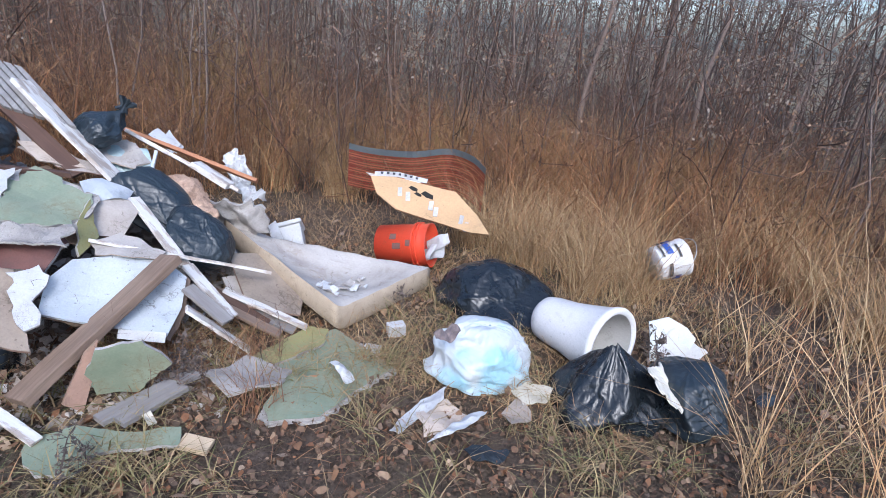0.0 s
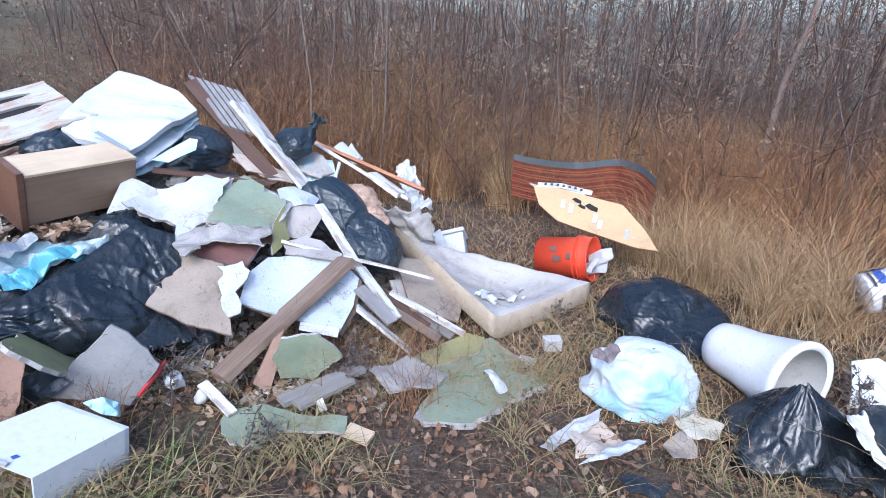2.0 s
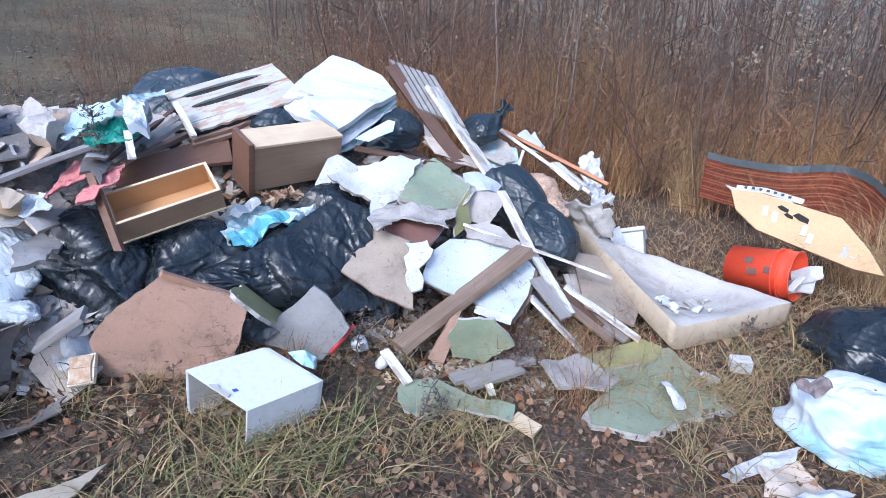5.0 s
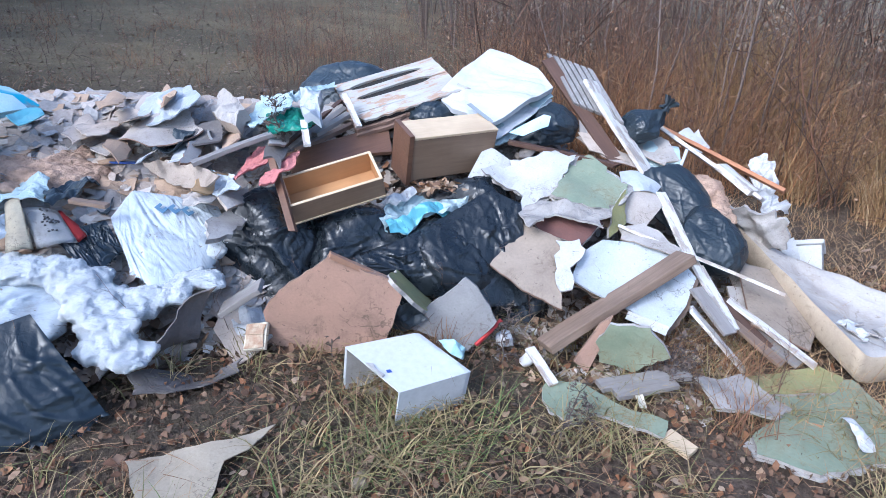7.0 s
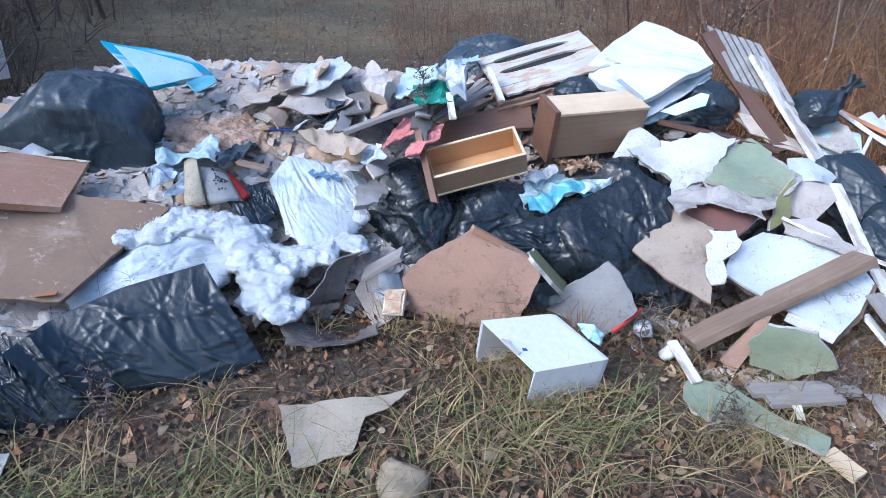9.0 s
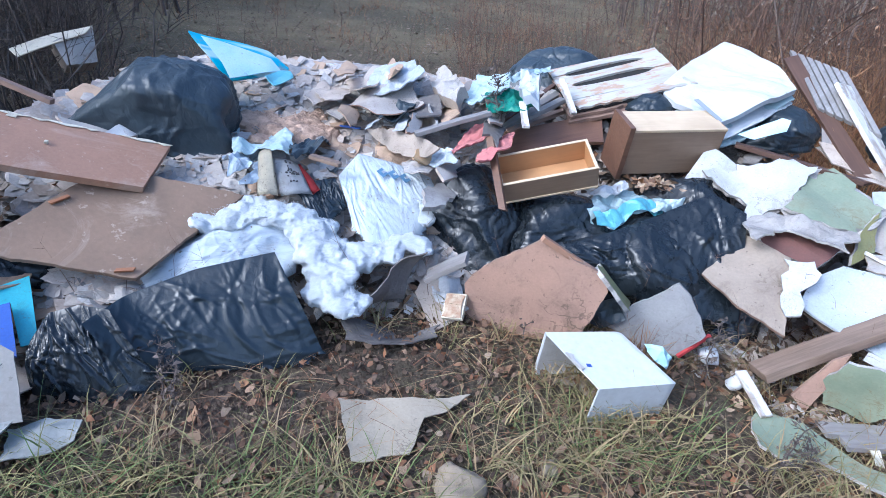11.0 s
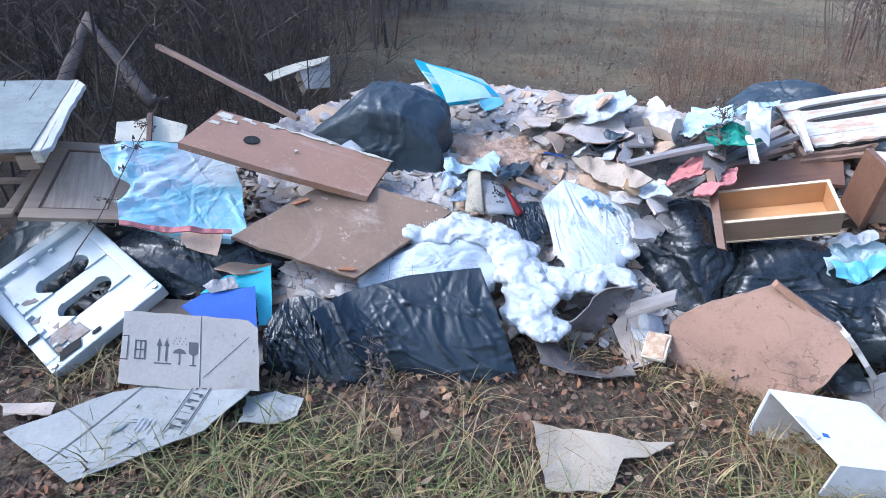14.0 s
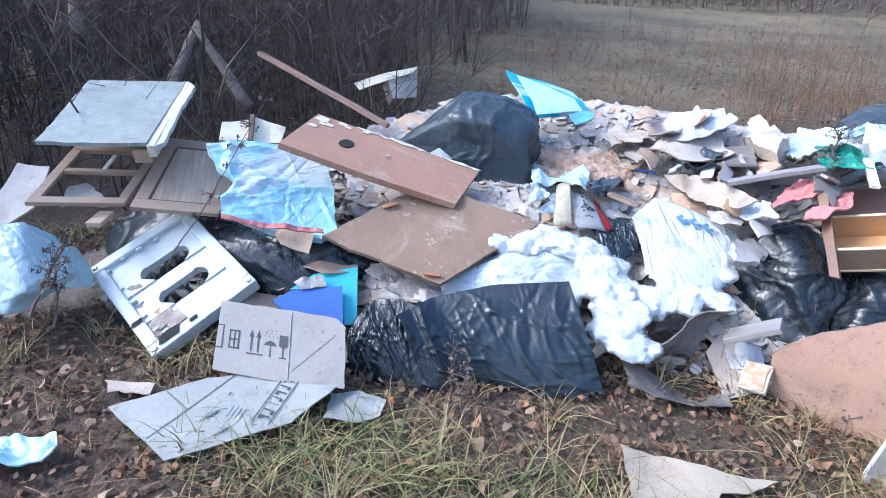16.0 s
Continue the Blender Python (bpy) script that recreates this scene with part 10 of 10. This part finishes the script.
sheet('cardboard', 'torn beige cardboard at the crest', 'cardboard', 'pale_card', pose(-3.212, 0.647, 0.899, 13.4, -1.9, 141.4), [(-0.033, 0.089), (0.272, 0.089), (0.097, -0.062), (-0.136, -0.085), (-0.200, -0.030)], thick=0.005, ragged=0.006, cells=14, warp=0.04, seed=215)
sheet('cardboard', 'curled brown cardboard at the crest', 'cardboard', 'brown_card', pose(-3.311, 0.742, 0.967, 8.6, -2.7, 147.1), [(-0.064, 0.049), (0.227, 0.049), (0.134, -0.029), (-0.104, -0.063), (-0.193, -0.006)], thick=0.005, ragged=0.006, cells=14, warp=0.04, seed=216)
sheet('cardboard', 'folded brown cardboard at the crest', 'cardboard', 'brown_card', pose(-3.183, 0.951, 0.998, -22.3, -10.7, 134.1), [(0.051, 0.080), (0.204, 0.080), (0.005, -0.062), (-0.154, -0.094), (-0.107, -0.003)], thick=0.005, ragged=0.006, cells=14, warp=0.04, seed=217)
sheet('cardboard', 'torn grey card at the crest', 'cardboard', 'grey_board', pose(-3.275, 0.878, 0.959, -7.2, -7.6, 127.3), [(-0.006, 0.074), (0.147, 0.074), (0.119, -0.004), (-0.108, -0.094), (-0.153, -0.050)], thick=0.005, ragged=0.006, cells=14, warp=0.04, seed=218)
sheet('cardboard', 'striped beige board scrap', 'cardboard', 'brown_card', pose(-2.995, 0.643, 0.810, 20.3, 2.1, 149.1), [(-0.053, 0.051), (0.239, 0.051), (-0.000, -0.050), (-0.186, -0.051)], thick=0.005, ragged=0.006, cells=14, warp=0.04, seed=219)
sheet('cardboard', 'grey-beige card lying in rubble', 'cardboard', 'pale_card', pose(-3.240, 0.569, 0.868, 28.9, -1.2, 144.2), [(-0.060, 0.053), (0.243, 0.053), (0.009, -0.063), (-0.192, -0.042)], thick=0.004, ragged=0.006, cells=14, warp=0.04, seed=220)
sheet('cardboard', 'bent grey-beige card lying in rubble', 'cardboard', 'card_white', pose(-3.111, 0.657, 0.838, 10.6, 1.8, 143.7), [(-0.121, 0.044), (0.162, 0.044), (0.131, -0.043), (-0.172, -0.044)], thick=0.004, ragged=0.006, cells=14, warp=0.04, seed=221)
sheet('film_sheet', "crumpled blue-grey film at the rubble's edge", 'plastic film', 'haze_film', pose(-2.906, 0.208, 0.715, -2.1, -0.8, 121.4), [(-0.044, 0.144), (0.138, 0.144), (0.134, -0.063), (-0.014, -0.177), (-0.061, -0.049), (-0.153, 0.000)], fold=0.02, thick=0.003, cells=26, ragged=0.006, warp=0.04, seed=222)
sheet('film_sheet', "crumpled white film at the rubble's edge", 'plastic film', 'wrap_film', pose(-2.855, 0.102, 0.668, 22.8, 5.0, 147.5), [(-0.067, 0.060), (0.215, 0.060), (0.147, -0.030), (-0.104, -0.065), (-0.190, -0.026)], fold=0.02, thick=0.003, cells=20, ragged=0.006, warp=0.04, seed=223)
sheet('film_sheet', 'crumpled slate film beside insulation wool', 'plastic film', 'grey_film', pose(-2.821, 0.390, 0.715, 20.2, 7.3, 136.9), [(-0.058, 0.059), (0.195, 0.059), (0.169, -0.028), (-0.107, -0.066), (-0.199, -0.025)], fold=0.018, thick=0.003, cells=20, ragged=0.006, warp=0.04, seed=224)
sheet('film_sheet', 'pale striped film under packets', 'plastic film', 'wrap_film', pose(-2.846, 0.220, 0.651, 64.0, 4.5, 146.7), [(-0.103, 0.038), (0.175, 0.038), (0.336, 0.008), (0.039, -0.036), (-0.175, -0.037), (-0.272, -0.012)], fold=0.02, thick=0.003, cells=22, ragged=0.006, warp=0.04, seed=225)
sheet('cloth', 'faded red cloth caught beside the drawer', 'cloth', 'red_cloth', pose(-2.424, 0.986, 0.785, 6.3, -1.8, 131.8), [(-0.081, 0.051), (0.073, 0.051), (0.217, -0.003), (0.037, -0.072), (-0.092, -0.034), (-0.155, 0.007)], fold=0.01, fold_size=0.04, thick=0.006, cells=26, ragged=0.006, warp=0.04, seed=226)
sheet('cloth', 'faded coral cloth under the drawer front', 'cloth', 'red_cloth', pose(-2.288, 1.024, 0.774, 6.1, -3.5, 122.6), [(-0.077, 0.040), (0.061, 0.040), (0.221, 0.011), (0.021, -0.059), (-0.086, -0.033), (-0.140, 0.000)], fold=0.01, fold_size=0.04, thick=0.006, cells=26, ragged=0.006, warp=0.04, seed=227)
sheet('slate_tile', 'dark slate board standing on edge', 'board', 'grey_cloth', pose(-2.416, 1.096, 0.828, 12.5, 0.1, 126.3), [(0.087, 0.075), (0.216, 0.075), (0.080, -0.034), (-0.155, -0.089), (-0.102, -0.026), (-0.126, -0.001)], thick=0.01, ragged=0.006, cells=14, warp=0.04, seed=228)
sheet('grey_board', 'pale square board in the rubble', 'board', 'card_white', pose(-2.493, 1.177, 0.871, 22.0, 4.0, 132.3), [(-0.028, 0.039), (0.233, 0.039), (0.165, 0.001), (-0.131, -0.056), (-0.240, -0.022)], thick=0.01, ragged=0.006, cells=14, warp=0.04, seed=229)
beam('grey_lath', 'long grey lath lying across the rubble', 'lath', 'grey_wood', (-2.553, 0.787, 0.800), (-2.472, 1.112, 0.883), 0.05, 0.018, seed=230)
beam('white_lath', 'thin white lath leaning on teal cloth', 'lath', 'white_wood', (-2.457, 1.267, 0.920), (-2.263, 1.155, 0.860), 0.03, 0.012, seed=231)
beam('brown_lath', 'brown lath end in the rubble', 'lath', 'weathered', (-2.673, 0.358, 0.721), (-2.579, 0.455, 0.696), 0.035, 0.015, seed=232)

# broken layers under the plasterboard
sheet('board_layer', 'crumbling grey layer under torn white plasterboard', 'plasterboard', 'core', pose(-1.740, 2.014, 0.624, 36.9, -7.9, 61.3), [(-0.227, 0.127), (-0.016, 0.127), (0.116, 0.134), (0.271, 0.073), (0.160, -0.020), (0.109, -0.097), (-0.030, -0.124), (-0.158, -0.176), (-0.072, -0.065), (-0.153, 0.021)], thick=0.008, ragged=0.012, warp=0.02, seed=233)
sheet('board_layer', 'crumbling pale layer under green plasterboard', 'plasterboard', 'core', pose(-1.533, 2.159, 0.608, 21.4, -7.7, 77.8), [(0.014, 0.183), (0.182, 0.183), (0.186, -0.100), (0.109, -0.144), (-0.033, -0.189), (-0.171, -0.071), (-0.206, 0.036), (-0.082, 0.102)], thick=0.01, ragged=0.012, warp=0.02, seed=234)
sheet('board_layer', 'brown paper layer under the first', 'plasterboard', 'brown_card', pose(-1.537, 2.168, 0.568, 23.3, -9.0, 74.4), [(0.010, 0.190), (0.170, 0.190), (0.195, -0.088), (0.107, -0.150), (-0.031, -0.202), (-0.172, -0.086), (-0.201, 0.035), (-0.078, 0.111)], thick=0.006, ragged=0.014, warp=0.03, seed=235)
sheet('board_layer', 'broken chalky layer under a green slab', 'plasterboard', 'core', pose(-0.407, 1.977, 0.022, 0.8, 1.4, 79.7), [(-0.282, 0.110), (-0.024, 0.110), (0.019, 0.243), (0.225, 0.171), (0.376, 0.056), (0.250, -0.145), (0.142, -0.299), (-0.077, -0.184), (-0.276, -0.115), (-0.355, 0.052)], thick=0.01, ragged=0.014, warp=0.004, seed=236)
sheet('board_layer', 'brown backing of a white moulded panel', 'plasterboard', 'weathered', pose(-1.128, 1.999, 0.313, 16.8, -32.6, 105.0), [(-0.121, 0.291), (0.018, 0.291), (0.201, 0.022), (0.176, -0.105), (0.101, -0.194), (-0.037, -0.188), (-0.182, -0.143), (-0.158, 0.027)], thick=0.01, ragged=0.004, warp=0.01, seed=237)

build_scraps()
build_trees()
build_plants()
